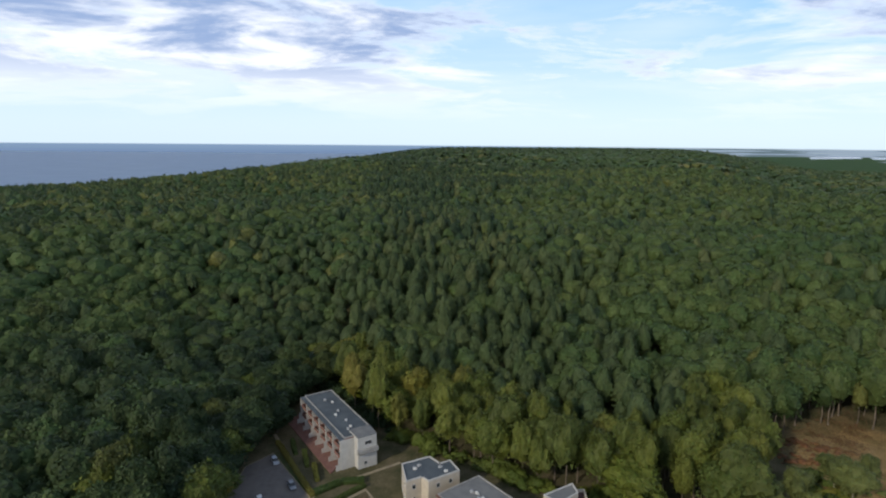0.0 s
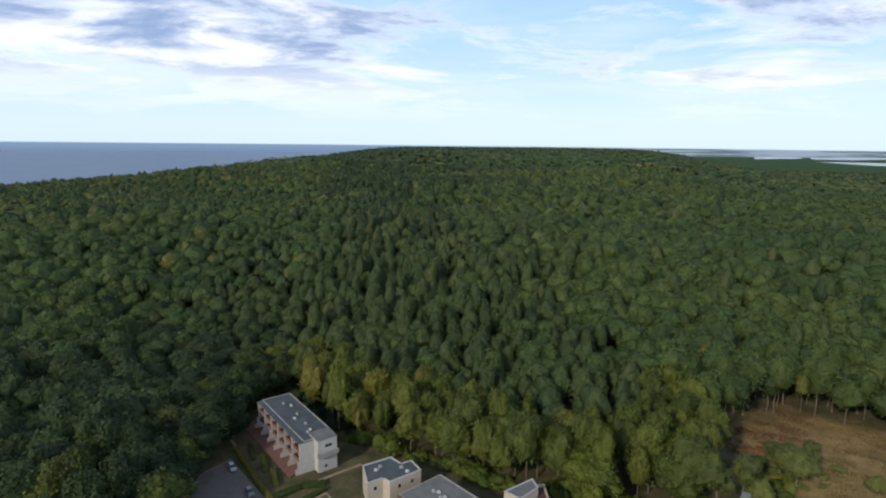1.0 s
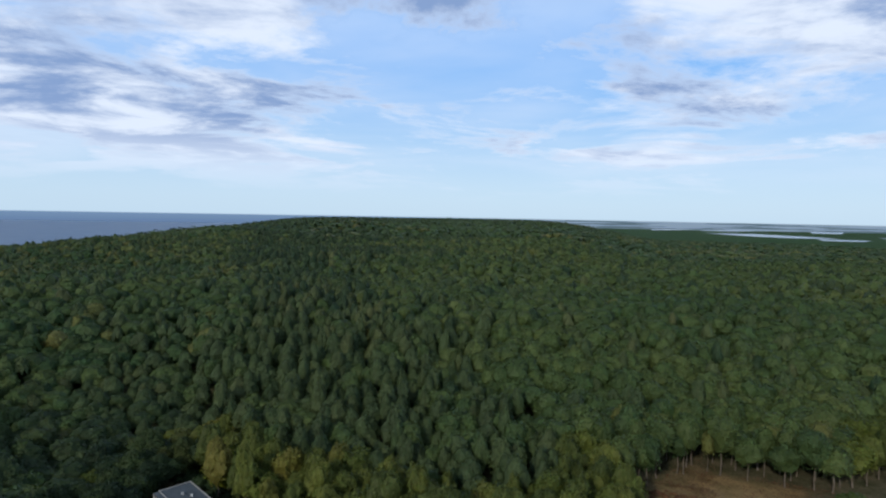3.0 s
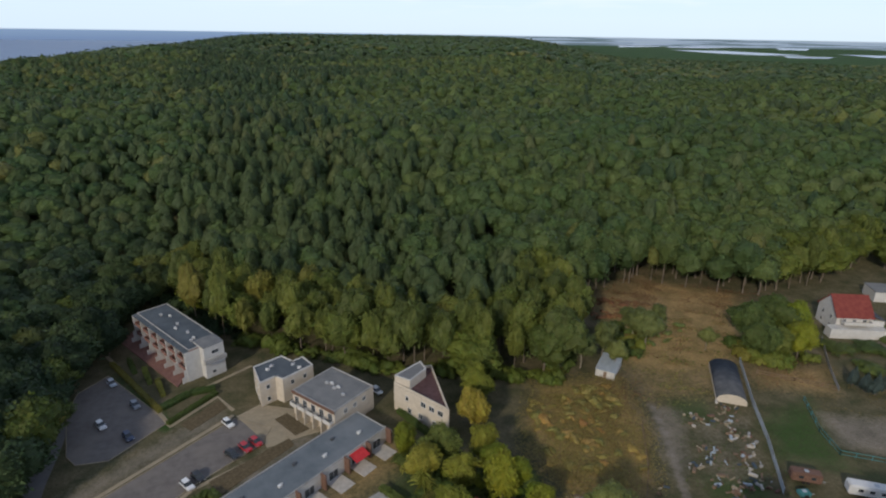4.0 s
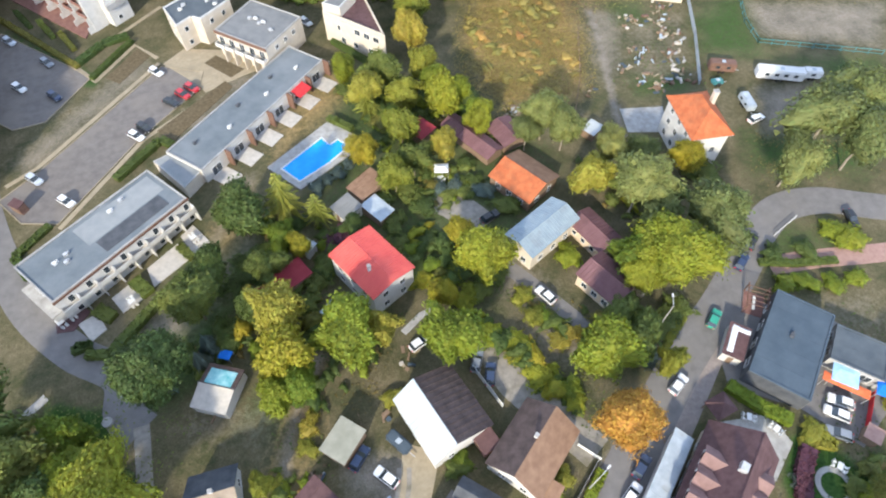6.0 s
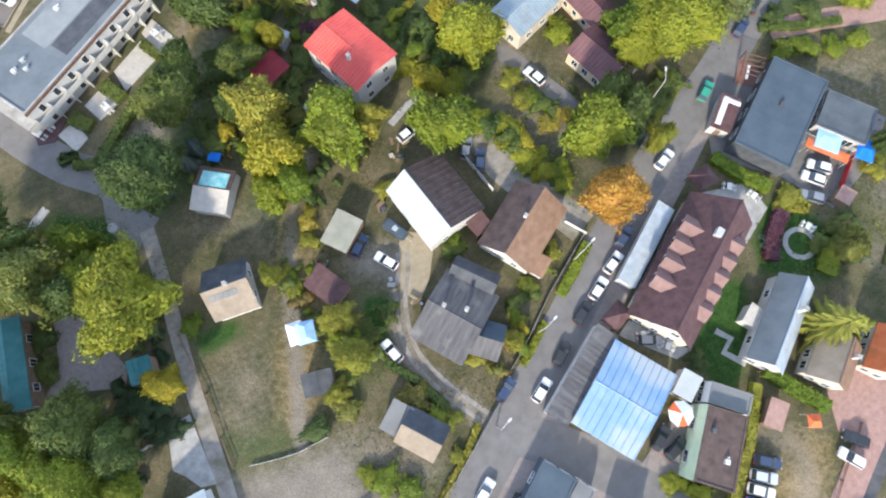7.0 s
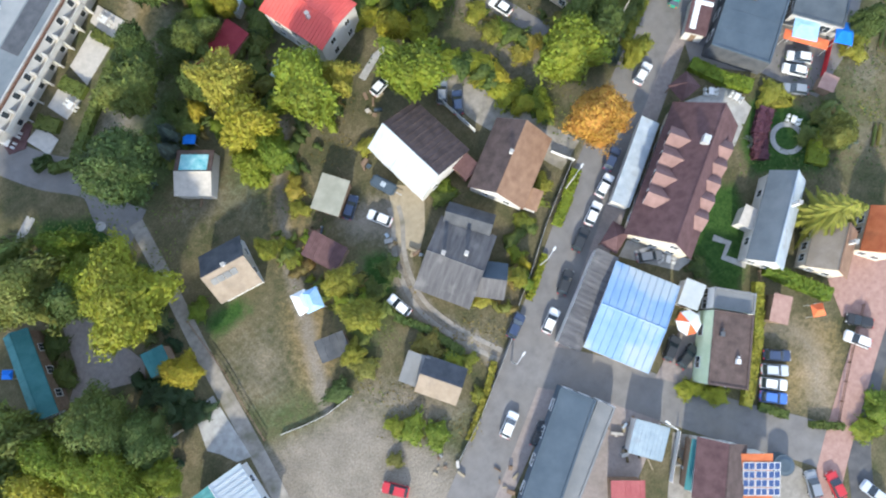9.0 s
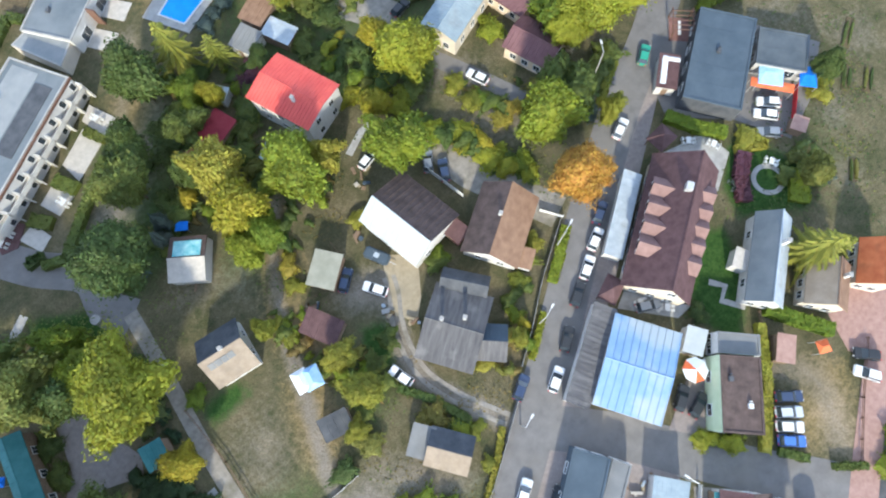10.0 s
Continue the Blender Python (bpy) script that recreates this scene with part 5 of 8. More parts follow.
tagged(part("terrace", prism(((-42.2, 68.8), (-38.9, 70.5), (-36.6, 67.6), (-39.6, 64.8), (-42.2, 65.5)), -0.1, 0.2), M["maroon_tile"]), "dark brown tiled terrace at the end of the flats", "terrace", kind="structure")


def prism_side(x0, x1, pts):
    """An outline in y and z drawn out along x."""
    bm = bmesh.new()
    a = [bm.verts.new((x0, y, z)) for y, z in pts]
    b = [bm.verts.new((x1, y, z)) for y, z in pts]
    bm.faces.new(a)
    bm.faces.new(b[::-1])
    for i in range(len(pts)):
        bm.faces.new((a[i], b[i], b[(i + 1) % len(pts)], a[(i + 1) % len(pts)]))
    return bm


def flats_back(x, y, w, d, rot, h):
    e = thing("apartment_block", "three-storey white flats with brown piers and grey flat roof", "apartment building", x, y, 0, rot)
    r = flat_block(e, rect_pts(-w / 2, w / 2, -d / 2 + 1.4, d / 2), 0, h, "maroon_plaster", "felt_slate", 0.3, "concrete")
    part("roof_overhang", new_box(-w / 2, w / 2, -d / 2, -d / 2 + 1.396, h - 0.25, h + 0.06), M["felt_slate"], r)
    roof_clutter(r, [(-w * 0.3, 0.5), (-w * 0.22, 2.0), (-w * 0.02, 1.2), (w * 0.05, -0.5), (w * 0.2, 0.8), (w * 0.33, 0.4), (w * 0.36, -0.8)], h + 0.06)
    n = 6
    for i in range(n + 1):
        u = -w / 2 + w * i / n
        part("pier", new_box(u - 0.16, u + 0.16, -d / 2, -d / 2 + 1.396, 0, h - 0.254), M["white_wall"], e)
        part("fin", prism_side(u - 0.1, u + 0.1, [(-d / 2 - 0.004, 0), (-d / 2 - 1.3, 0), (-d / 2 - 1.3, 1.7), (-d / 2 - 0.6, 1.7), (-d / 2 - 0.6, h * 0.42), (-d / 2 - 0.004, h * 0.42)]), M["white_wall"], e, "stepped white partition wall")
    for i in range(n):
        u = -w / 2 + w * (i + 0.5) / n
        for k in (1, 2):
            balcony(e, u, -d / 2 + 1.4, (w / n - 0.6) * 0.8, 1.2, h * k / 3, -1, "maroon_plaster")
        for k in (0, 1, 2):
            window_part(e, "f", w, d - 2.8, u, h * k / 3 + 1.2, 2.0, 2.0)
            window_part(e, "b", w, d, u, h * k / 3 + 1.5, 1.2, 1.2)
    t = part("stair_tower", new_box(w / 2 - 3.0, w / 2 + 2.6, -1.0, d / 2 - 0.6, 0, h + 0.5), M["white_wall"], e, "white stair tower")
    part("roof", new_box(w / 2 - 3.1, w / 2 + 2.7, -1.1, d / 2 - 0.5, h + 0.504, h + 0.65), M["felt_grey"], t)
    part("band", new_box(w / 2 + 2.4, w / 2 + 3.4, -1.3, d / 2 - 0.4, h * 0.52, h * 0.66), M["concrete"], t)
    part("end_wall", new_box(w / 2 - 0.2, w / 2 + 0.3, -d / 2 + 0.2, -1.004, 0, h - 0.3), M["white_wall"], e)
    window_part(e, "r", w + 5.2, d, d * 0.12, 1.6, 0.9, 0.9)
    window_part(e, "r", w + 5.2, d, d * 0.2, h - 1.5, 2.0, 1.0)
    return e


flats_back(-32.34, 165.05, 32.23, 10.59, -57.3, 9.0)
tagged(part("terrace", prism(((-51.3, 177.9), (-47.5, 182.3), (-28.0, 152.8), (-30.4, 146.6)), 0, 0.3), M["maroon_plaster"]), "raised reddish-brown garden terrace along the flats", "terrace", kind="structure")


def flats_corner(x, y, outline, h):
    e = thing("apartment_block", "cream stair and flat block with blue-grey flat roof", "apartment building", x, y)
    pts = [(a - x, b - y) for a, b in outline]
    r = flat_block(e, pts, 0, h, "cream_wall", "felt_slate", 0.35, "white_wall")
    cx, cy = sum(p[0] for p in pts) / len(pts), sum(p[1] for p in pts) / len(pts)
    roof_clutter(r, [(cx + 2.5, cy + 1), (cx + 4.0, cy - 1), (cx - 3, cy + 1.5), (cx - 4.0, cy)], h + 0.06)
    for i in range(len(pts)):
        a, b = Vector(pts[i]), Vector(pts[(i + 1) % len(pts)])
        if (b - a).length < 3:
            continue
        rot = math.degrees(math.atan2((a - b).y, (a - b).x))
        for k in ((0.3, 0.7) if (b - a).length > 5 else (0.5,)):
            for z in (1.5, h - 1.8):
                w = window_part(e, "f", 0, 0, 0, z, 0.9, 1.1)
                p = a.lerp(b, k)
                w.matrix_basis = pose(p.x, p.y, z, 0, 0, rot)
    return e


flats_corner(-5.43, 136.43, ((-10.4, 140.3), (-3.1, 144.2), (-0.3, 140.8), (2.4, 142.4), (4.8, 137.5), (-3.1, 132.4), (-4.9, 134.2), (-8.7, 132.0)), 6.8)


def flats_middle(x, y, w, d, rot, h):
    e = thing("apartment_block", "two-storey cream flats with grey felt roof and brick band", "apartment building", x, y, 0, rot)
    r = flat_block(e, rect_pts(-w / 2, w / 2, -d / 2, d / 2), 0, h, "cream_wall", "felt_grey", 0.3, "concrete")
    part("band", new_box(-w / 2 - 0.15, w / 2 + 0.15, -d / 2 - 0.3, -d / 2 - 0.004, h - 0.5, h + 0.2), M["brown_trim"], r)
    roof_clutter(r, [(-w * 0.2, 0.6), (-w * 0.12, 1.2), (w * 0.02, 0.0), (w * 0.05, 0.9), (w * 0.28, -0.6)], h + 0.06)
    n = 5
    for i in range(n):
        u = -w / 2 + w * (i + 0.5) / n
        for k in (0, 1):
            window_part(e, "f", w, d, u, h * 0.5 * k + 1.2, 1.4, 2.0)
        part("partition", new_box(u + w / n / 2 - 0.15, u + w / n / 2 + 0.15, -d / 2 - 1.8, -d / 2, 0, h * 0.55), M["cream_wall"], e)
        balcony(e, u, -d / 2, w / n - 0.4, 1.3, h * 0.5)
    for u in even(3, d * 0.7):
        window_part(e, "r", w, d, u, h - 1.6, 1.0, 1.0)
    return e


flats_middle(8.86, 125.87, 14.54, 13.42, -51.9, 6.5)


def flats_wing(x, y, w, d, rot, h):
    """One-storey wing with garden terraces on its -y side."""
    e = thing("apartment_wing", "low white garden wing with long blue-grey felt roof", "apartment building", x, y, 0, rot)
    r = flat_block(e, rect_pts(-w / 2, w / 2, -d / 2, d / 2), 0, h, "white_wall", "felt_blue", 0.25, "concrete")
    roof_clutter(r, [(w * k, (-1) ** i * d * 0.15) for i, k in enumerate((-0.38, -0.2, -0.05, 0.1, 0.22, 0.36))], h + 0.06, "felt_dark")
    n = 6
    for i in range(n):
        u = -w / 2 + w * (i + 0.5) / n
        window_part(e, "f", w, d, u, 1.2, 2.4, 2.0)
        window_part(e, "b", w, d, u, 1.7, 1.2, 0.9)
        part("terrace", new_box(u - w / n * 0.30, u + w / n * 0.30, -d / 2 - 4.6, -d / 2, 0, 0.14), M["terrace"], e, "pale slab terrace")
        part("partition", new_box(u + w / n / 2 - 0.15, u + w / n / 2 + 0.15, -d / 2 - 1.6, -d / 2, 0, h + 0.25), M["brown_trim"], e)
    u = -w / 2 + w * 4.5 / n
    part("awning", slab(bmesh.new(), [(u - 2.0, -d / 2 - 2.6, h - 1.0), (u + 2.0, -d / 2 - 2.6, h - 1.0), (u + 2.0, -d / 2 - 0.05, h - 0.3), (u - 2.0, -d / 2 - 0.05, h - 0.3)], 0.06), M["red_paint"], e, "bright red terrace awning")
    return e


flats_wing(0.71, 103.80, 38.76, 9.71, 35.4, 3.6)
link = thing("apartment_link", "low flat-roofed link building between the flats", "apartment building", -16.59, 91.02)
flat_block(link, [(a - link.location.x, b - link.location.y) for a, b in ((-20.8, 95.7), (-16.0, 96.9), (-12.0, 89.6), (-16.3, 86.1))], 0, 3.0, "cream_wall", "felt_light", 0.1, "concrete")


def wedge_house(main, tower):
    ox, oy = main[0]
    e = thing("wedge_house", "cream wedge-shaped house with brown roof terrace and tower", "house", ox, oy)
    loc = lambda P: [(a - ox, b - oy) for a, b in P]
    m, t = loc(main), loc(tower)
    flat_block(e, m, 0, 7.2, "cream_wall", "maroon_tile", 0.8, "cream_wall")
    flat_block(e, t, 0, 9.6, "cream_wall", "felt_grey", 0.3, "white_wall", "tower")
    a, b = Vector(m[0]), Vector(m[1])
    rot = math.degrees(math.atan2((b - a).y, (b - a).x))
    ln = (b - a).length
    for z, ww, hh, ks in ((5.6, 1.5, 1.3, (0.55, 0.7, 0.85)), (1.8, 1.2, 1.5, (0.3, 0.5, 0.75)), (5.0, 0.8, 1.2, (0.25,))):
        for k in ks:
            w = window_part(e, "f", 0, 0, 0, z, ww, hh)
            p = a.lerp(b, k)
            w.matrix_basis = pose(p.x, p.y, z, 0, 0, rot)


wedge_house(((23.6, 122.8), (33.7, 108.2), (34.7, 128.1), (29.2, 128.0)), ((23.8, 122.8), (27.0, 119.5), (32.2, 123.9), (31.6, 127.7)))

for pts in (((-38.8, 65.8), (-35.6, 66.8), (-34.4, 62.9), (-37.0, 61.5)), ((-33.0, 68.8), (-29.0, 70.9), (-27.2, 66.7), (-31.5, 65.0)), ((-26.4, 72.6), (-20.3, 76.0), (-18.2, 72.0), (-25.8, 68.1)), ((-19.6, 77.4), (-17.0, 79.2), (-14.8, 74.0), (-18.1, 72.2))):
    tagged(part("terrace", prism(pts, -0.1, 0.14), M["terrace"]), "square pale slab garden terrace", "terrace", kind="structure")

# ---- houses ----
W2 = (("f", 3, 1.6, 1.1, 1.3), ("b", 3, 1.6, 1.1, 1.3), ("l", 2, 1.6, 1.0, 1.3), ("r", 2, 1.6, 1.0, 1.3))
W4 = W2 + (("f", 3, 4.6, 1.1, 1.3), ("b", 3, 4.6, 1.1, 1.3), ("l", 2, 4.6, 1.0, 1.3), ("r", 2, 4.6, 1.0, 1.3))
gable_house("white two-storey house with a bright red metal roof", 10.60, 53.77, 11.48, 8.62, -70.2, 6.2, 7.0, "white_wall", ("red_sheet", "red_sheet"), 0.3, W4, ((1.5, -1.6, 8.3),), seams=0.6)
# white and brown slopes: sun and shade put into the roof colours
gable_house("house with sunlit roof slope coloured white, shaded slope brown", 11.50, 25.64, 10.76, 9.83, -79.8, 4.2, 7.2, "white_wall", ("white_sheet", "brown_tile"), 0.35, W2, (), seams=0.9, shift=-1.5)
lean_shed("low brown-roofed annex beside the white and brown house", 15.9, 20.0, 3.6, 2.6, -79.8, 2.3, 2.9, "maroon_plaster", "maroon_tile", 0.2, "annex", "annex", (), 0.7)
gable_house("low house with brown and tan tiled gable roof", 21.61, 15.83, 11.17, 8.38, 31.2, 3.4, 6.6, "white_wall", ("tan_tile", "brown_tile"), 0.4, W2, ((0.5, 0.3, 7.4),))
lean_shed("tan-tiled porch on the front of the brown house", 20.49, 10.30, 4.39, 2.80, -56.2, 2.2, 2.9, "white_wall", "tan_tile", name="porch", category="porch")
gable_house("old farmhouse with weathered grey ribbed roof", 5.86, 8.38, 8.12, 11.04, -56.6, 3.0, 4.6, "wood", ("eternit", "eternit"), 0.4, W2, ((1.2, 1.5, 6.2), (-2.0, 0.4, 6.0)), seams=0.5)
gable_house("dark felted barn behind the old farmhouse", 11.32, 12.35, 6.71, 3.42, -52.7, 2.8, 4.4, "wood", ("felt_dark", "felt_dark"), 0.3, (), (), name="barn", category="barn", seams=0.6)
gable_house("small grey-roofed side wing of the farmhouse", 8.68, 3.04, 3.75, 5.00, -43.7, 2.6, 4.2, "wood", ("eternit", "slate_sheet"), 0.3, (("r", 1, 1.4, 0.9, 0.9),), (), name="side_wing", category="annex", seams=0.6)
# pale slope faces the sun, dark one away: lighting put into the tiles
beige = gable_house("small house with roof slopes coloured sunlit beige and shaded dark", -22.46, 27.64, 6.21, 7.36, -7.2, 2.8, 5.6, "white_wall", ("beige_tile", "felt_dark"), 0.4, W2, ((0.4, 0.2, 6.4),))
bm = bmesh.new()
for i in range(4):
    for k in range(2):
        x0, s0, s1 = -2.6 + i * 1.05, 0.25 + 0.3 * k, 0.5 + 0.3 * k
        dd, ee, rr = 6.2, 2.8, 5.6
        slab(bm, [(x0, -dd / 2 * s1, rr - (rr - ee) * s1 + 0.42), (x0 + 0.95, -dd / 2 * s1, rr - (rr - ee) * s1 + 0.42), (x0 + 0.95, -dd / 2 * s0, rr - (rr - ee) * s0 + 0.42), (x0, -dd / 2 * s0, rr - (rr - ee) * s0 + 0.42)], 0.06)
part("roof_window", bm, M["felt_grey"], beige, "grey panels on the roof slope")
# lit and shaded slope told apart by material colour
gable_house("grey hut with its sunward roof slope coloured a sunlit beige", -6.08, -4.48, 5.77, 5.04, -54.5, 2.6, 4.0, "wood", ("beige_tile", "felt_dark"), 0.3, (("r", 1, 1.4, 0.8, 0.8),), (), name="hut", category="hut", seams=0.7)
lean_shed("grey felted lean-to beside the hut", -8.36, -0.91, 3.01, 4.38, -54.7, 2.3, 2.8, "wood", "felt_grey", seams=0.8)
# duller tile on the far slope stands in for its shade
gable_house("barn with orange tiled roof, its shaded slope coloured darker", 45.24, 62.56, 9.66, 8.88, -67.1, 3.0, 4.6, "wood", ("orange_tile", "tan_tile"), 0.35, W2, (), name="barn", category="barn")
pale = gable_house("cream house with pale blue-grey metal roof", 41.69, 49.37, 12.02, 6.17, 18.9, 4.6, 5.7, "cream_wall", ("blue_sheet", "blue_sheet"), 0.4, W2, (), seams=0.6)
gable_house("house with maroon sheet roof and beige walls", 47.35, 35.80, 7.91, 6.43, -72.6, 3.4, 4.6, "beige_wall", ("maroon_sheet", "maroon_sheet"), 0.4, W2, (), seams=0.7)
gable_house("long outbuilding with maroon sheet roof", 51.03, 45.92, 8.15, 5.13, -78.4, 2.8, 3.6, "beige_wall", ("maroon_sheet", "maroon_sheet"), 0.3, (("f", 3, 1.5, 0.9, 1.0),), (), name="outbuilding", category="outbuilding", seams=0.7)
lean_shed("dark maroon lean-to behind the house", 52.62, 35.35, 7.21, 3.72, -70.1, 2.4, 3.0, "beige_wall", "maroon_tile", seams=0.7)
gable_house("row of garden sheds with maroon roof", 40.81, 77.18, 13.29, 4.24, -69.8, 2.1, 2.9, "wood", ("maroon_sheet", "maroon_sheet"), 0.3, (), (), name="shed_row", category="shed", seams=0.8)
gable_house("garden shed with dark maroon roof", 48.19, 75.42, 6.56, 5.57, -81.7, 2.1, 2.9, "wood", ("maroon_sheet", "maroon_sheet"), 0.3, (), (), name="shed", category="shed", seams=0.8)


def hip_house(label, x, y, w, d, rot, eave, top, wall, roof, over=0.6, windows=()):
    h = thing("house", label, "house", x, y, 0, rot)
    BUILT.append((x, y, w, d, rot))
    part("wall", new_box(-w / 2, w / 2, -d / 2, d / 2, 0, eave), M[wall], h)
    a, b = w / 2 + over, d / 2 + over
    rx = max(0.4, (w - d) / 2)
    c = [(-a, -b, eave), (a, -b, eave), (a, b, eave), (-a, b, eave)]
    rd = [(-rx, 0, top), (rx, 0, top)]
    for f in ((c[0], c[1], rd[1], rd[0]), (c[2], c[3], rd[0], rd[1]), (c[1], c[2], rd[1]), (c[3], c[0], rd[0])):
        bm = slab(bmesh.new(), [(p[0], p[1], p[2] + 0.16) for p in f], 0.15)
        part("roof", bm, M[roof], h)
    bm = bmesh.new()
    for p, q in ((c[0], rd[0]), (c[3], rd[0]), (c[1], rd[1]), (c[2], rd[1]), (rd[0], rd[1])):
        tube(bm, (p[0], p[1], p[2] + 0.18), (q[0], q[1], q[2] + 0.18), 0.11, seg=6)
    part("ridge", bm, M[roof], h)
    part("soffit", new_box(-a + 0.05, a - 0.05, -b + 0.05, b - 0.05, eave - 0.1, eave - 0.004), M["white_paint"], h)
    for side, n, z, ww, wh in windows:
        for u in even(n, (w if side in "fb" else d) * 0.86):
            window_part(h, side, w, d, u, z, ww, wh)
    return h


orange_villa = hip_house("tall white villa with an orange tiled hip roof", 81.77, 58.43, 11.49, 7.53, -103.9, 8.6, 12.0, "white_wall", "orange_tile", 0.6, W4 + (("f", 3, 7.4, 1.0, 1.2), ("l", 2, 7.4, 1.0, 1.2)))
chimney_part(orange_villa, -2.0, 3.0, 9.0, 12.6, 0.9, M["cream_wall"])


def guest_house(x, y, w, d, rot, eave, ridge):
    """Long maroon-roofed guest house with rows of dormers on both slopes."""
    h = thing("guest_house", "long guest house with maroon roof and two rows of dormers", "guest house", x, y, 0, rot)
    gable_body(h, w, d, eave, ridge, M["cream_wall"], -0.9)
    gable_roof(h, w, d, eave, ridge, (M["maroon_tile"], M["maroon_tile"]), 0.5, shift=-0.9)
    dz = (ridge - eave) / (d / 2)
    for s, us in ((1, even(4, w * 0.60)), (-1, even(5, w * 0.66))):
        for u in us:
            y0, y1 = s * d * 0.47, s * d * 0.09
            z0 = eave + (d / 2 - abs(y0)) * dz
            zt = z0 + 1.75
            bm = bmesh.new()
            for a, b in ((u - 1.15, u + 1.15),):
                vs = [bm.verts.new(p) for p in ((a, y0, z0 - 0.3), (b, y0, z0 - 0.3), (b, y0, zt), (u, y0, zt + 0.7), (a, y0, zt))]
                ws = [bm.verts.new(p) for p in ((a, y1, zt - 0.3), (b, y1, zt - 0.3), (b, y1, zt), (u, y1, zt + 0.7), (a, y1, zt))]
                bm.faces.new(vs)
                bm.faces.new(ws[::-1])
                for i in range(5):
                    bm.faces.new((vs[i], vs[(i + 1) % 5], ws[(i + 1) % 5], ws[i]))
            dm = part("dormer", bm, M["white_wall"], h)
            yo = y0 + s * 0.25
            bm = bmesh.new()
            slab(bm, [(u - 1.6, yo, zt - 0.25), (u, yo, zt + 0.86), (u, y1, zt + 0.86), (u - 1.6, y1, zt - 0.25)], 0.12)
            slab(bm, [(u + 1.6, yo, zt - 0.25), (u, yo, zt + 0.86), (u, y1, zt + 0.86), (u + 1.6, y1, zt - 0.25)], 0.12)
            part("roof", bm, M["lit_dormer_tile"], dm, "dormer roof in maroon lightened to rose for sunlight")
            part("window", new_box(u - 0.6, u + 0.6, y0 + s * 0.01, y0 + s * 0.06, z0 + 0.4, zt - 0.1), M["pane"], dm)
    for side, n, z, ww, wh in (("f", 6, 1.6, 1.2, 1.4), ("b", 6, 1.6, 1.2, 1.4), ("l", 3, 1.6, 1.2, 1.4), ("r", 3, 1.6, 1.2, 1.4), ("l", 2, 5.2, 1.2, 1.4)):
        for u in even(n, (w if side in "fb" else d) * 0.86):
            window_part(h, side, w, d, u, z, ww, wh)
    part("roof_vent", new_box(w * 0.2, w * 0.26, -0.5, 0.5, ridge - 0.6, ridge + 0.5), M["metal"], h)
    return h


guest_house(40.66, -1.57, 21.09, 9.38, 32.0, 4.4, 9.0)
lean_shed("glazed verandah with a pale ribbed roof", 37.29, 4.68, 13.95, 2.70, 32.8, 2.6, 3.1, "white_wall", "grey_sheet", 0.15, "verandah", "verandah", (("f", 6, 1.4, 1.6, 1.6),), 1.2)
for c in ((51.15, 9.78, 3.53, 2.97, 2.9), (27.62, -2.71, 3.69, 2.65, 21.5)):
    x, y, w, d, rot = c
    k = thing("pavilion", "small pavilion with a maroon pyramid roof", "pavilion", x, y, 0, rot, "street pavilions")
    for sx in (-1, 1):
        for sy in (-1, 1):
            part("post", new_box(sx * w * 0.44 - 0.08, sx * w * 0.44 + 0.08, sy * d * 0.44 - 0.08, sy * d * 0.44 + 0.08, 0, 2.5), M["wood"], k)
    bm = bmesh.new()
    c4 = [bm.verts.new((sx * w * 0.56, sy * d * 0.56, 2.5)) for sx, sy in ((-1, -1), (1, -1), (1, 1), (-1, 1))]
    ap = bm.verts.new((0, 0, 4.0))
    bm.faces.new(c4[::-1])
    for i in range(4):
        bm.faces.new((c4[i], c4[(i + 1) % 4], ap))
    part("roof", bm, M["maroon_tile"], k)


def shop_hall(label, x, y, w, d, rot, h, roof, wall="white_wall", vents=(), sides="fblr"):
    e = thing("hall", label, "hall", x, y, 0, rot)
    BUILT.append((x, y, w, d, rot))
    r = flat_block(e, rect_pts(-w / 2, w / 2, -d / 2, d / 2), 0, h, wall, roof, 0.2, roof)
    roof_clutter(r, vents, h + 0.06, "felt_dark")
    bm = bmesh.new()
    n = int(w / 3.2)
    for i in range(1, n):
        u = -w / 2 + w * i / n
        box(bm, u - 0.03, u + 0.03, -d / 2 + 0.3, d / 2 - 0.3, h + 0.055, h + 0.075)
    part("seam", bm, M[roof], r)
    for side in sides:
        span = w if side in "fb" else d
        for u in even(max(2, int(span / 4)), span * 0.9):
            window_part(e, side, w, d, u, 1.6, 1.6, 1.5)
    return e


shop_hall("large hall with a slate-grey flat sheet roof", 67.78, 13.37, 17.30, 9.39, 33.9, 3.8, "slate_sheet", "felt_dark", ((1.0, 0.5),), "b")
shop_hall("low annex with a slate-grey felt roof", 77.15, 7.80, 6.96, 8.22, 36.8, 3.0, "felt_slate", "concrete")
shop_hall("long shop with a slate-blue flat roof", 1.27, -22.58, 18.47, 5.35, 33.0, 3.4, "slate_sheet", "slate_sheet")
shop_hall("low grey annex along the shop", 4.59, -25.28, 15.95, 2.73, 30.6, 2.8, "felt_grey")
gable_house("wide market hall with pale blue sheet roof", 22.05, -13.38, 9.6, 13.4, -58.5, 3.4, 4.2, "white_wall", ("pale_blue_sheet", "pale_blue_sheet"), 0.15, (("r", 3, 1.6, 1.4, 1.4),), (), name="market_hall", category="hall", seams=1.1)
lean_shed("grey corrugated annex of the market hall", 18.55, -7.75, 15.0, 3.5, 30.0, 2.8, 3.3, "white_wall", "eternit", 0.1, "annex", "annex", (), 0.8)
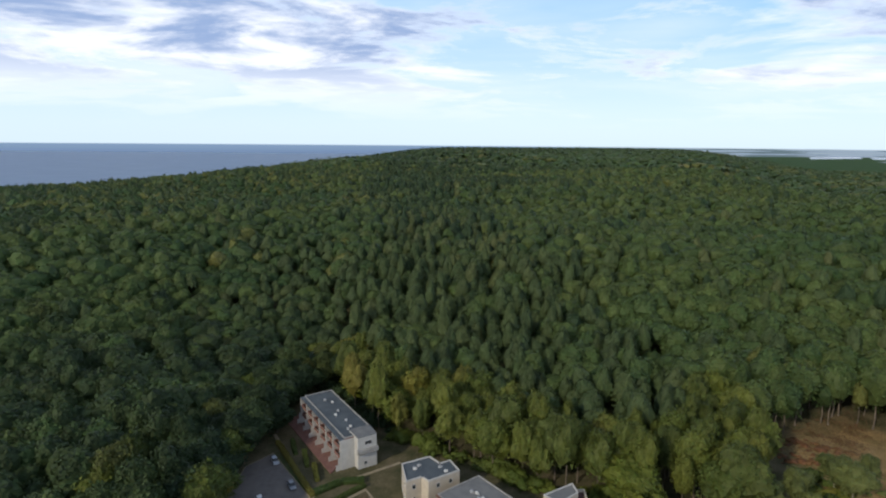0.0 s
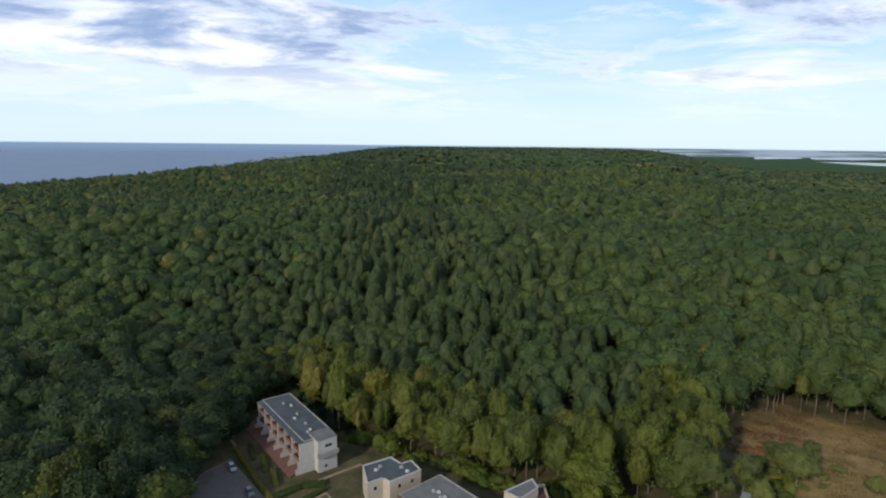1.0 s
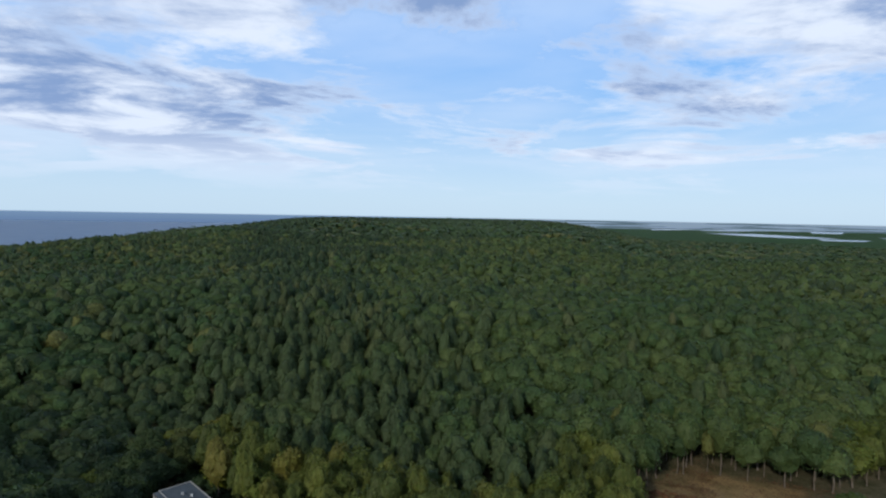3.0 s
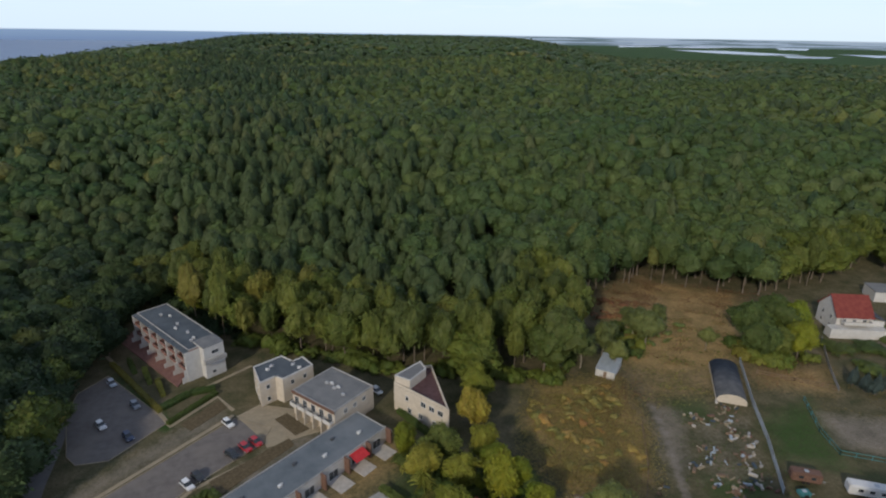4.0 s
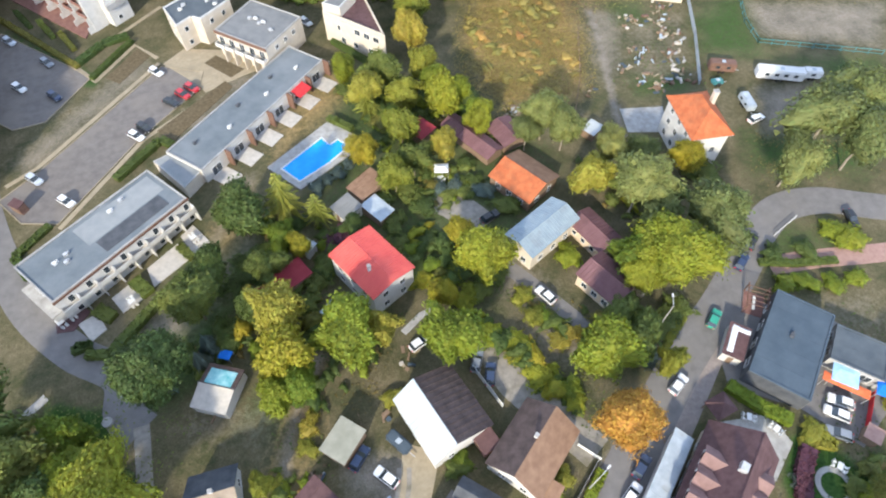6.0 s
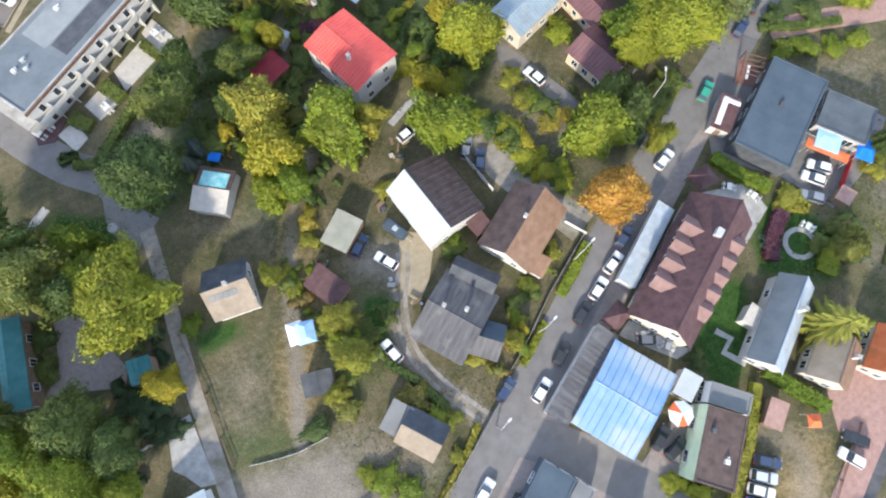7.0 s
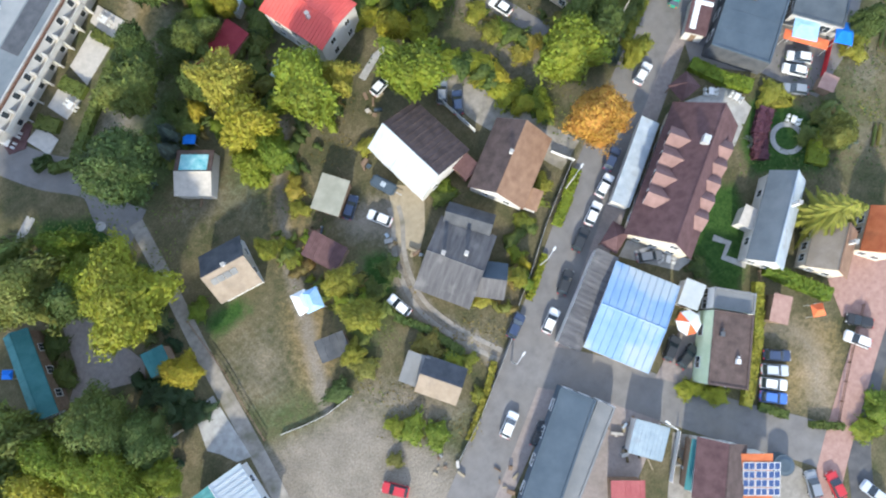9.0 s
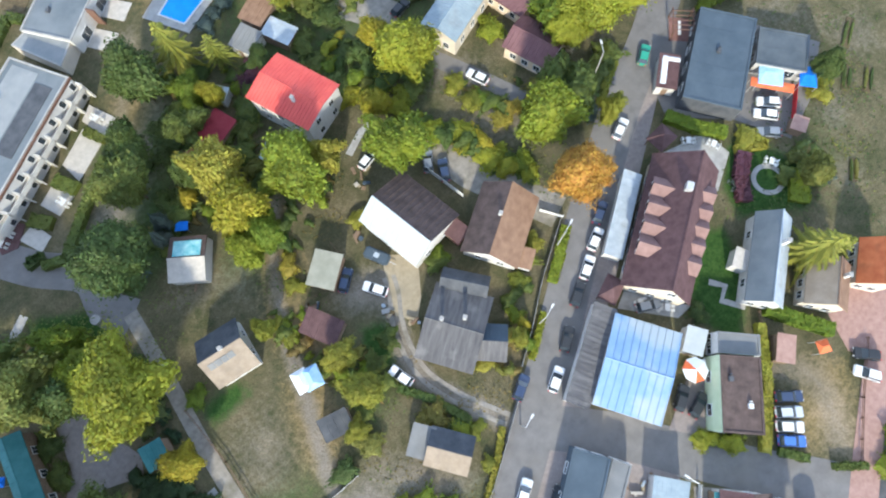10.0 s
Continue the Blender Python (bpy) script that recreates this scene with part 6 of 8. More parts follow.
lean_shed("small kiosk with a white flat roof", 31.40, -16.11, 2.70, 3.73, -57.6, 2.7, 2.9, "white_wall", "white_sheet", 0.15, "kiosk", "kiosk")
shop_hall("pale green house with a brown-grey felt roof", 29.87, -24.85, 10.55, 5.63, 45.4, 5.6, "brown_tile", "green_wall", ((2.0, 1.5), (-1.5, -1.0)))
shop_hall("grey-roofed rear wing of the green house", 35.13, -20.09, 3.07, 5.89, 44.4, 4.6, "felt_grey", "white_wall")
gable_house("white house with a steep grey roof", 48.22, -14.64, 13.61, 4.91, 35.8, 3.8, 6.4, "white_wall", ("grey_sheet", "felt_blue"), 0.3, W2, ((2.0, -0.6, 8.0),))
lean_shed("white garden porch with a pale pink roof", 45.91, -12.36, 2.87, 2.55, 29.4, 2.4, 2.7, "white_wall", "terrace", name="porch", category="porch")
gable_house("house with a terracotta roof and cream gable", 51.74, -22.76, 6.46, 5.42, 36.0, 4.0, 6.6, "cream_wall", ("tan_tile", "beige_tile"), 0.4, W2, ((1.0, -1.0, 7.4),))
gable_house("neighbouring house with a bright terracotta roof", 59.43, -25.33, 6.43, 4.37, 35.2, 4.0, 6.4, "cream_wall", ("orange_tile", "orange_tile"), 0.4, W2, ())
gable_house("brown-roofed house with a red tiled front", 18.45, -37.40, 7.52, 6.19, 45.3, 4.0, 6.2, "white_wall", ("brown_tile", "maroon_tile"), 0.4, W2, ())


def solar_house(x, y, w, d, rot, lo, hi):
    h = lean_shed("red-tiled house front carrying blue solar panels", x, y, w, d, rot, lo, hi, "white_wall", "orange_tile", 0.3, "house", "house")
    k = (hi - lo) / d
    for i in range(3):
        for j in range(4):
            x0, y0 = -w / 2 + 0.5 + i * 1.75, -d / 2 + 0.5 + j * 1.2
            z = lambda yy: lo + (yy + d / 2) * k + 0.22
            s = part("solar_panel", slab(bmesh.new(), [(x0, y0, z(y0)), (x0 + 1.65, y0, z(y0)), (x0 + 1.65, y0 + 1.05, z(y0 + 1.05)), (x0, y0 + 1.05, z(y0 + 1.05))], 0.05), M["solar"], h, "dark blue solar panel")
            part("panel_frame", rim_slab(x0, y0, 1.65, 1.05, z), M["white_paint"], s)
    return h


def rim_slab(x0, y0, w, d, z):
    bm = bmesh.new()
    t = 0.07
    for a, b, c, e in ((x0, x0 + w, y0, y0 + t), (x0, x0 + w, y0 + d - t, y0 + d), (x0, x0 + t, y0, y0 + d), (x0 + w - t, x0 + w, y0, y0 + d), (x0 + w / 2 - t / 2, x0 + w / 2 + t / 2, y0, y0 + d)):
        slab(bm, [(a, c, z(c) + 0.02), (b, c, z(c) + 0.02), (b, e, z(e) + 0.02), (a, e, z(e) + 0.02)], 0.04)
    return bm


M["solar"] = glass_material("solar_cell", (0.02, 0.05, 0.16), 0.15)
solar_house(21.78, -40.77, 4.35, 6.04, -35.5, 3.4, 4.6)

# ---- sheds, huts, tents ----
def add_shed(label, c, lo, hi, wall, roof, sm):
    lean_shed(label, *c, lo, hi, wall, roof, seams=sm)


add_shed("garden hut with a maroon sheet roof", (-9.27, 21.51, 5.64, 3.74, -63.4), 2.3, 2.8, "wood", "maroon_tile", 0.8)
add_shed("shed with a flat olive-grey felt roof", (-3.55, 28.21, 4.16, 5.43, -53.5), 2.6, 2.8, "wood", "olive_felt", 0)
add_shed("dark felted garden hut", (-16.37, 8.89, 4.15, 3.09, -13.6), 2.3, 2.8, "wood", "felt_dark", 0.9)
add_shed("shed with a crimson sheet roof", (-2.77, 59.00, 5.63, 3.78, 20.1), 2.4, 3.0, "wood", "crimson_sheet", 0.6)
add_shed("small shed with a faded red roof", (-7.61, 57.39, 3.52, 2.29, -7.6), 2.2, 2.6, "wood", "crimson_sheet", 0.6)
add_shed("shed with a pale blue sheet roof", (16.24, 67.01, 3.33, 5.07, 24.4), 2.4, 2.7, "wood", "grey_sheet", 0.5)
add_shed("shed with a dark grey felt roof", (10.86, 69.62, 4.03, 4.19, -68.3), 2.4, 2.9, "white_wall", "felt_grey", 0.8)
add_shed("rust-roofed garden shed by the pool", (16.32, 73.33, 4.40, 6.23, -66.5), 2.4, 2.9, "wood", "tan_tile", 0.7)
add_shed("small flat pale grey shed", (1.67, 49.64, 2.68, 2.60, -61.1), 2.2, 2.35, "metal", "blue_sheet", 0.5)
add_shed("tiny grey garden shed", (1.44, 64.32, 2.34, 2.39, -56.1), 2.1, 2.25, "metal", "grey_sheet", 0)
add_shed("small shed with a white roof", (65.38, 69.30, 2.87, 3.36, -66.4), 1.9, 2.1, "wood", "white_sheet", 0)
add_shed("red-roofed hut among the trees", (31.96, 83.27, 4.31, 4.08, -66.5), 2.2, 2.6, "wood", "crimson_sheet", 0.7)
add_shed("pale shed on the slope at the wood", (86.24, 124.90, 5.23, 8.97, -44.5), 2.3, 2.7, "white_wall", "grey_sheet", 0.8)
gable_house("white house with one teal and one white roof slope", -41.2, -1.6, 8.6, 8.6, 90, 2.9, 4.4, "white_wall", ("white_sheet", "teal_sheet"), 0.3, (("f", 2, 1.5, 1.0, 1.1),), (), seams=0.8)
add_shed("pale corrugated workshop shed", (13.17, -28.67, 4.49, 4.55, -50.6), 2.8, 3.2, "metal", "blue_sheet", 0.5)
add_shed("shed with a faded red roof by the yard", (6.01, -33.09, 4.37, 4.05, -35.5), 2.4, 2.9, "wood", "faded_red", 0.6)
add_shed("kiosk with a dusty pink flat roof", (40.59, -25.41, 2.32, 3.84, -50.3), 2.6, 2.75, "wood", "pink_paving", 0)
add_shed("white bar hut with a brown roof", (60.43, 17.45, 3.04, 5.91, -51.2), 2.5, 2.75, "white_wall", "maroon_tile", 0)
add_shed("small teal-roofed garden hut", (-38.92, 22.57, 3.10, 3.38, -10.6), 2.3, 2.9, "wood", "teal_sheet", 0.7)
add_shed("narrow shed with a teal sheet roof", (16.21, -35.15, 1.12, 6.81, -47.3), 2.4, 2.7, "wood", "teal_sheet", 0.8)
add_shed("grey-roofed villa annex on the hill", (213.74, 142.05, 15.0, 8.0, -24.2), 3.8, 4.1, "white_wall", "felt_grey", 0)
add_shed("small pink-roofed garden shed", (69.72, -2.97, 2.08, 2.11, -60.8), 2.0, 2.3, "wood", "pink_paving", 0)
gable_house("long house with a teal sheet roof", -54.91, 31.62, 13.03, 3.28, 79.7, 3.6, 4.6, "wood", ("teal_sheet", "teal_sheet"), 0.3, W2, (), seams=0.8)
cab = gable_house("low cabin with a glazed turquoise roof", -18.81, 43.63, 5.49, 6.97, -36.2, 2.6, 3.3, "white_wall", ("terrace", "brown_tile"), 0.2, (), (), name="cabin", category="cabin")
part("roof_glazing", slab(bmesh.new(), [(-2.2, 0.3, 3.45), (2.2, 0.3, 3.45), (2.2, 2.9, 3.0), (-2.2, 2.9, 3.0)], 0.1), M["turquoise"] if "turquoise" in M else M["grey_sheet"], cab)
villa = gable_house("white hillside villa with a steep red tiled roof", 176.5, 129.5, 11.0, 11.0, -20.0, 6.2, 11.4, "white_wall", ("villa_tile", "villa_tile"), 0.5, W4, ())
part("terrace_storey", new_box(-8.5, 9.0, -9.0, -5.504, 0, 3.2), M["white_wall"], villa)
part("side_wing", new_box(5.504, 9.5, -5.5, 3.0, 0, 5.0), M["white_wall"], villa)
part("side_roof", slab(bmesh.new(), [(5.5, -6.0, 6.8), (5.5, 3.4, 6.8), (10.0, 3.4, 5.1), (10.0, -6.0, 5.1)], 0.15), M["felt_dark"], villa, "dark felt roof of the side wing")
balcony(villa, 0, -5.5, 9.0, 2.6, 4.4)


def arch_hut(x, y, w, d, rot):
    h = thing("arched_hut", "arched storage hut with dark grey cover and pale front", "storage hut", x, y, 0, rot)
    n = 12
    pts = [(w / 2 * math.cos(math.pi * i / n), 0.9 + 1.9 * math.sin(math.pi * i / n)) for i in range(n + 1)]
    bm = bmesh.new()
    a = [bm.verts.new((p, -d / 2, q)) for p, q in pts]
    b = [bm.verts.new((p, d / 2, q)) for p, q in pts]
    for i in range(n):
        bm.faces.new((a[i], a[i + 1], b[i + 1], b[i]))
    c = part("cover", bm, M["felt_dark"], h, "ribbed dark grey arched cover", True)
    m = c.modifiers.new("thick", "SOLIDIFY")
    m.thickness = 0.08
    for k, y0 in (("front", -d / 2 + 0.02), ("back", d / 2 - 0.06)):
        bm = bmesh.new()
        lo = [bm.verts.new((p, y0, q)) for p, q in pts] + [bm.verts.new((-w / 2, y0, 0)), bm.verts.new((w / 2, y0, 0))]
        bm.faces.new(lo)
        r = bmesh.ops.extrude_face_region(bm, geom=list(bm.faces))
        bmesh.ops.translate(bm, vec=(0, 0.05, 0), verts=[v for v in r["geom"] if isinstance(v, bmesh.types.BMVert)])
        part(k + "_wall", bm, M["cream_wall"], h)
    for s in (-1, 1):
        part("side_wall", new_box(s * w / 2 - 0.04, s * w / 2 + 0.04, -d / 2, d / 2, 0, 0.9), M["cream_wall"], h)


arch_hut(114.20, 110.15, 7.41, 18.70, -33.8)


def tent(label, x, y, w, d, rot, h, mat, ridge=0.6):
    t = thing("tent", label, "tent", x, y, 0, rot)
    for sx in (-1, 1):
        for sy in (-1, 1):
            bm = bmesh.new()
            tube(bm, (sx * w * 0.47, sy * d * 0.47, 0), (sx * w * 0.47, sy * d * 0.47, h), 0.05)
            part("post", bm, M["metal"], t)
    bm = bmesh.new()
    c4 = [bm.verts.new((sx * w / 2, sy * d / 2, h)) for sx, sy in ((-1, -1), (1, -1), (1, 1), (-1, 1))]
    r = [bm.verts.new((-w * 0.25, 0, h + ridge)), bm.verts.new((w * 0.25, 0, h + ridge))]
    for f in ((c4[0], c4[1], r[1], r[0]), (c4[2], c4[3], r[0], r[1]), (c4[1], c4[2], r[1]), (c4[3], c4[0], r[0]), c4[::-1]):
        bm.faces.new(f)
    part("canopy", bm, mat, t)


M["white_cloth"] = material("white_cloth", ((0.72, 0.75, 0.78), (0.82, 0.84, 0.86)), 1.0, 0.8)
M["blue_cloth"] = material("light_blue_cloth", ((0.30, 0.50, 0.78), (0.42, 0.62, 0.85)), 1.0, 0.8)
M["orange_cloth"] = material("orange_cloth", ((0.62, 0.13, 0.05), (0.74, 0.2, 0.08)), 1.0, 0.8)
tent("small white camping tent on the meadow", -16.50, 17.18, 3.45, 2.46, -98.7, 2.0, M["white_cloth"])
tent("light blue canopy beside the white tent", -15.04, 16.56, 3.38, 2.79, -101.5, 2.1, M["blue_cloth"])
tent("bright blue market tent on steel posts", 76.96, 1.71, 2.79, 3.79, -49.9, 2.4, M["blue_tarp"], 0.5)
tent("light blue canopy by the grey hall", 72.92, 6.12, 3.98, 4.46, -50.4, 2.4, M["blue_cloth"], 0.3)
tent("orange awning in front of the hall", 71.60, 4.52, 7.00, 1.71, -53.3, 2.2, M["orange_cloth"], 0.2)
tent("small orange canopy at the hedge", 45.24, -28.94, 1.87, 1.89, -25.7, 2.0, M["orange_cloth"], 0.6)
tent("white canopy beside the bar hut", 60.20, 18.17, 5.57, 0.94, 38.6, 2.8, M["white_cloth"], 0.2)
tent("short white canopy at the end of the bar hut", 62.4, 18.7, 3.0, 0.9, -51.4, 2.8, M["white_cloth"], 0.2)
tent("blue tarpaulin shelter among the trees", -16.78, 49.42, 2.09, 1.59, -36.3, 1.5, M["blue_tarp"], 0.2)
tent("bright blue parasol beside the teal house", -58.78, 34.37, 1.73, 1.42, -35.8, 2.0, M["blue_tarp"], 0.4)
tent("turquoise pool cover in the garden", 26.34, 43.91, 2.04, 1.59, -36.6, 0.7, M["teal_sheet"], 0.1)
tent("white pavilion in the garden yard", 31.45, 71.58, 2.83, 2.44, -21.4, 2.2, M["white_cloth"], 0.5)


def parasol(x, y, r, mats, label, h=2.5):
    p = thing("parasol", label, "parasol", x, y)
    bm = bmesh.new()
    tube(bm, (0, 0, 0), (0, 0, h + 0.5), 0.05)
    part("pole", bm, M["metal"], p)
    n = 8
    for i in range(n):
        a, b = 2 * math.pi * i / n, 2 * math.pi * (i + 1) / n
        bm = bmesh.new()
        up = [bm.verts.new(q) for q in ((0, 0, h + 0.6), (r * math.cos(a), r * math.sin(a), h), (r * math.cos(b), r * math.sin(b), h))]
        dn = [bm.verts.new((q.co.x, q.co.y, q.co.z - 0.03)) for q in up]
        bm.faces.new(up)
        bm.faces.new(dn[::-1])
        for k in range(3):
            bm.faces.new((up[k], dn[k], dn[(k + 1) % 3], up[(k + 1) % 3]))
        part("canopy_panel", bm, mats[i % len(mats)], p)


parasol(28.47, -19.10, 1.9, (M["white_cloth"], M["white_cloth"], M["orange_cloth"]), "large white and orange round parasol")
tank = thing("water_tank", "round dark blue-grey water tank in the yard", "tank", 26.86, -43.04)
bm = bmesh.new()
tube(bm, (0, 0, 0), (0, 0, 1.8), 1.5, seg=20)
part("shell", bm, M["slate_sheet"], tank)
bm = bmesh.new()
tube(bm, (0, 0, 1.804), (0, 0, 1.95), 1.3, 0.9, seg=20)
part("cover", bm, M["slate_sheet"], tank)


# ---- garden trees, hedges, shrubs ----
def add_trees(key, label, crown_h, spots):
    for x, y, w in spots:
        plant_tree(key, x, y, max(5.0, min(15.0, w * 1.0 + 2.2)), w * 0.82, label, group=label.split(" with")[0] + "s")


add_trees("broad", "broad-leaved garden tree with a full green crown", 1.0, ((64.3, -9.9, 5.0), (79.1, 1.2, 4.7), (-18.7, 58.1, 8.1), (-59.4, 24.4, 12.1), (-65.0, 21.0, 14.5), (-61.9, 17.0, 11.1), (-51.6, 48.0, 12.7), (-41.8, 36.8, 8.7), (-7.8, 72.3, 9.7), (29.0, 100.3, 7.2), (26.6, 73.8, 6.1), (44.7, 23.1, 7.6), (43.7, 27.3, 6.7), (137.2, 128.3, 11.0), (147.5, 130.4, 11.4), (132.3, 117.4, 9.5), (138.9, 118.4, 7.8), (-15.4, 63.9, 7.3),))
add_trees("broad", "broad-leaved garden tree with a full green crown", 1.0, ((-6.6, 60.7, 6.1), (-10.3, 54.1, 5.9), (10.3, 64.0, 4.2),))
add_trees("bright", "tree with a bright yellow-green sunlit crown", 1.0, ((39.4, 93.5, 5.8), (41.6, 87.8, 6.3), (43.0, 80.7, 5.1), (18.4, 80.2, 5.3), (-2.0, 66.6, 5.1), (0.1, 63.7, 4.4), (22.3, 105.5, 5.4), (2.4, 42.5, 10.1), (-39.5, 43.8, 7.4), (-35.4, 18.6, 5.4), (17.1, 35.6, 9.5), (-7.5, 42.6, 10.0), (-6.7, 38.2, 6.3), (38.3, 23.9, 9.7), (28.4, 46.5, 9.2), (27.4, 53.3, 6.1), (53.1, 36.8, 8.2), (38.8, 87.1, 8.6), (43.2, 78.9, 6.0), (152.3, 126.5, 10.4),))
add_trees("bright", "tree with a bright yellow-green sunlit crown", 1.0, ((144.4, 116.3, 8.9), (-10.6, 37.6, 6.4), (19.9, 44.2, 4.8), (-27.0, 192.0, 15.0), (76.2, 52.2, 6.1), (-3.6, 63.5, 4.1),))
add_trees("yellow", "tree with yellowing early autumn leaves", 1.0, ((-6.6, 50.3, 9.9), (7.9, 41.8, 6.5), (27.3, 82.4, 7.1), (21.5, 71.2, 7.1), (33.6, 74.6, 6.3), (31.7, 91.1, 6.9), (40.1, 109.9, 8.4), (39.2, 99.9, 6.6), (24.8, 95.8, 7.0), (55.5, 55.3, 8.3), (-10.0, 9.8, 5.9), (-9.9, 15.8, 5.1), (12.2, 0.9, 3.0), (47.9, 18.5, 4.8), (-16.1, 26.7, 3.6), (44.7, 119.8, 8.9), (-14.1, 6.2, 4.2),))
add_trees("large", "large old tree with a spreading sunlit yellow-green crown", 1.0, ((-35.0, 30.6, 15.6), (-39.1, 36.7, 8.6), (-54.3, 17.2, 11.1), (-49.9, 11.1, 12.2), (-57.8, 15.4, 10.8), (-45.5, 8.0, 7.3), (57.0, 33.4, 14.3), (51.8, 33.1, 8.0),))
add_trees("large_dark", "large old tree with a dense dark green crown", 1.0, ((-47.3, 40.6, 14.0), (-26.2, 47.2, 12.6), (-44.3, 12.5, 8.7), (-47.5, 18.4, 11.2),))
add_trees("pale", "loose-crowned young olive tree in the clearing", 1.0, ((101.9, 137.7, 9.2), (102.5, 131.8, 9.4), (87.6, 130.7, 8.6), (87.8, 124.6, 6.7), (78.9, 128.0, 7.7), (113.7, 141.4, 6.6), (121.1, 127.5, 4.9),))
add_trees("orange", "large tree with dense orange autumn leaves", 1.0, ((35.0, 13.0, 11.3),))
add_trees("pale", "pale olive tree with a loose crown", 1.0, ((60.6, 48.1, 11.0), (60.5, 41.3, 8.6), (69.5, 37.1, 11.0), (65.0, 32.6, 7.4), (54.6, 72.3, 8.5), (56.9, 67.9, 7.7), (50.1, 70.9, 5.6), (105.7, 47.9, 15.2), (112.7, 48.7, 12.9), (92.1, 41.8, 10.2), (106.9, 40.1, 12.4), (63.0, 60.5, 7.1), (67.6, 56.0, 7.0),))
add_trees("spruce", "conifer with drooping yellow-green branches", 1.0, ((23.8, 94.0, 6.3), (0.2, 74.3, 10.4), (5.5, 70.2, 6.5), (53.6, -17.9, 10.7), (56.8, -19.7, 7.0),))
add_trees("fir", "narrow blue-grey garden conifer with dense needles", 1.0, ((-18.5, 51.1, 4.9), (-20.2, 49.0, 4.4), (147.3, 100.6, 4.6), (148.0, 97.7, 4.6), (149.7, 95.8, 4.6), (154.0, 96.4, 4.3), (160.7, 98.7, 4.4), (44.9, 20.8, 5.7),))


BUSHES = {k: [crown_mesh("bush", i + len(k), 620, 0.1, 1.0, 0.85, M[k], 0.1, 8, 0.62, 2, 0.5) for i in range(4)] for k in ("leaf_green", "leaf_bright", "leaf_yellow", "leaf_blue", "leaf_purple", "leaf_olive")}


def shrub(mat, x, y, w, label, h=None):
    o = new("shrub", random.choice(BUSHES[mat]))
    o.matrix_basis = pose(x, y, float(land(x, y)), 0, 0, random.uniform(0, 360)) @ Matrix.Diagonal((w / 2, w / 2, (h or min(w * 0.55, 2.2)) / 1.6, 1))
    tagged(o, label, "shrub", "garden shrubs")


def add_shrubs(mat, label, spots):
    for x, y, w in spots:
        shrub(mat, x, y, w * 0.74, label)


add_shrubs("leaf_bright", "rounded bright green garden shrub", ((76.5, 23.2, 4.4), (80.7, 21.8, 4.5), (85.1, 20.1, 4.1), (89.4, 19.1, 4.2), (-30.2, 26.1, 3.8), (-14.0, -8.2, 4.4), (-11.5, -11.0, 4.4), (-15.9, -6.4, 3.5), (94.6, 25.9, 6.4), (93.2, 29.1, 5.1), (28.0, 30.4, 4.3), (29.2, 26.0, 5.7), (31.6, 22.4, 4.7), (31.9, 19.9, 3.8), (25.5, 34.7, 3.8), (14.4, 4.0, 3.1), (-3.5, -3.6, 3.9), (11.9, 19.1, 3.6), (17.4, 50.4, 4.5), (20.6, 46.8, 5.0),))
add_shrubs("leaf_bright", "rounded bright green garden shrub", ((23.1, 42.5, 4.9), (44.6, 44.3, 5.3), (25.3, 44.5, 4.5), (27.9, 32.7, 4.8), (24.5, 36.1, 4.8), (23.1, -27.4, 3.7), (25.3, -30.0, 3.8), (40.4, -46.8, 4.2), (43.6, -45.1, 5.3),))
add_shrubs("leaf_green", "dark green rounded garden shrub", ((40.3, 58.7, 5.3), (29.0, 69.1, 3.8), (30.3, 65.8, 3.8), (33.6, 65.1, 3.8), (36.7, 67.7, 3.9), (37.3, 71.8, 4.0), (28.6, 72.5, 3.9), (-7.2, 67.0, 4.8), (-10.3, 66.4, 4.8), (-1.2, 58.0, 5.0), (2.7, 58.5, 4.6), (17.5, 70.2, 4.9), (15.2, 74.2, 5.0), (23.9, 70.0, 4.5), (31.3, 45.8, 4.5), (27.1, 43.8, 4.4), (37.7, 49.6, 3.8), (49.2, 31.7, 5.2), (44.4, 30.4, 4.4), (18.0, 58.6, 4.6),))
add_shrubs("leaf_green", "dark green rounded garden shrub", ((17.8, 53.5, 5.1), (21.4, 103.2, 5.4), (25.4, 90.3, 5.5), (33.9, 88.0, 5.5), (-51.2, 33.9, 4.7), (-52.0, 29.8, 4.7), (-50.8, 36.2, 3.7), (-8.9, 49.3, 5.0), (-3.4, 47.4, 4.0), (-1.7, 53.6, 5.0), (-2.5, 14.1, 4.4), (-6.6, 12.8, 4.4), (-5.0, 0.1, 5.2), (-3.3, -3.3, 3.5), (-11.2, 63.0, 6.4), (-14.8, 53.7, 5.1), (-15.7, 62.7, 4.3), (-20.6, 49.7, 4.0), (10.1, 18.1, 3.5), (35.9, -13.8, 3.8),))
add_shrubs("leaf_green", "dark green rounded garden shrub", ((62.3, -7.7, 3.7), (66.3, -7.2, 4.3), (65.8, -10.3, 4.9), (-19.5, 3.2, 4.0), (-14.8, 4.0, 4.4), (24.7, 64.4, 5.5), (18.8, 63.8, 5.4), (15.1, 59.8, 4.2), (22.9, 56.7, 4.2), (3.4, 59.2, 5.2), (0.7, 56.6, 5.1), (45.6, 89.5, 6.5), (46.0, 75.7, 4.9), (79.4, 50.7, 7.5), (72.3, 48.8, 6.0), (76.2, 34.4, 4.7), (85.5, 27.6, 4.3), (79.3, 29.4, 4.8), (51.5, 26.5, 8.2), (56.3, 26.7, 6.3),))
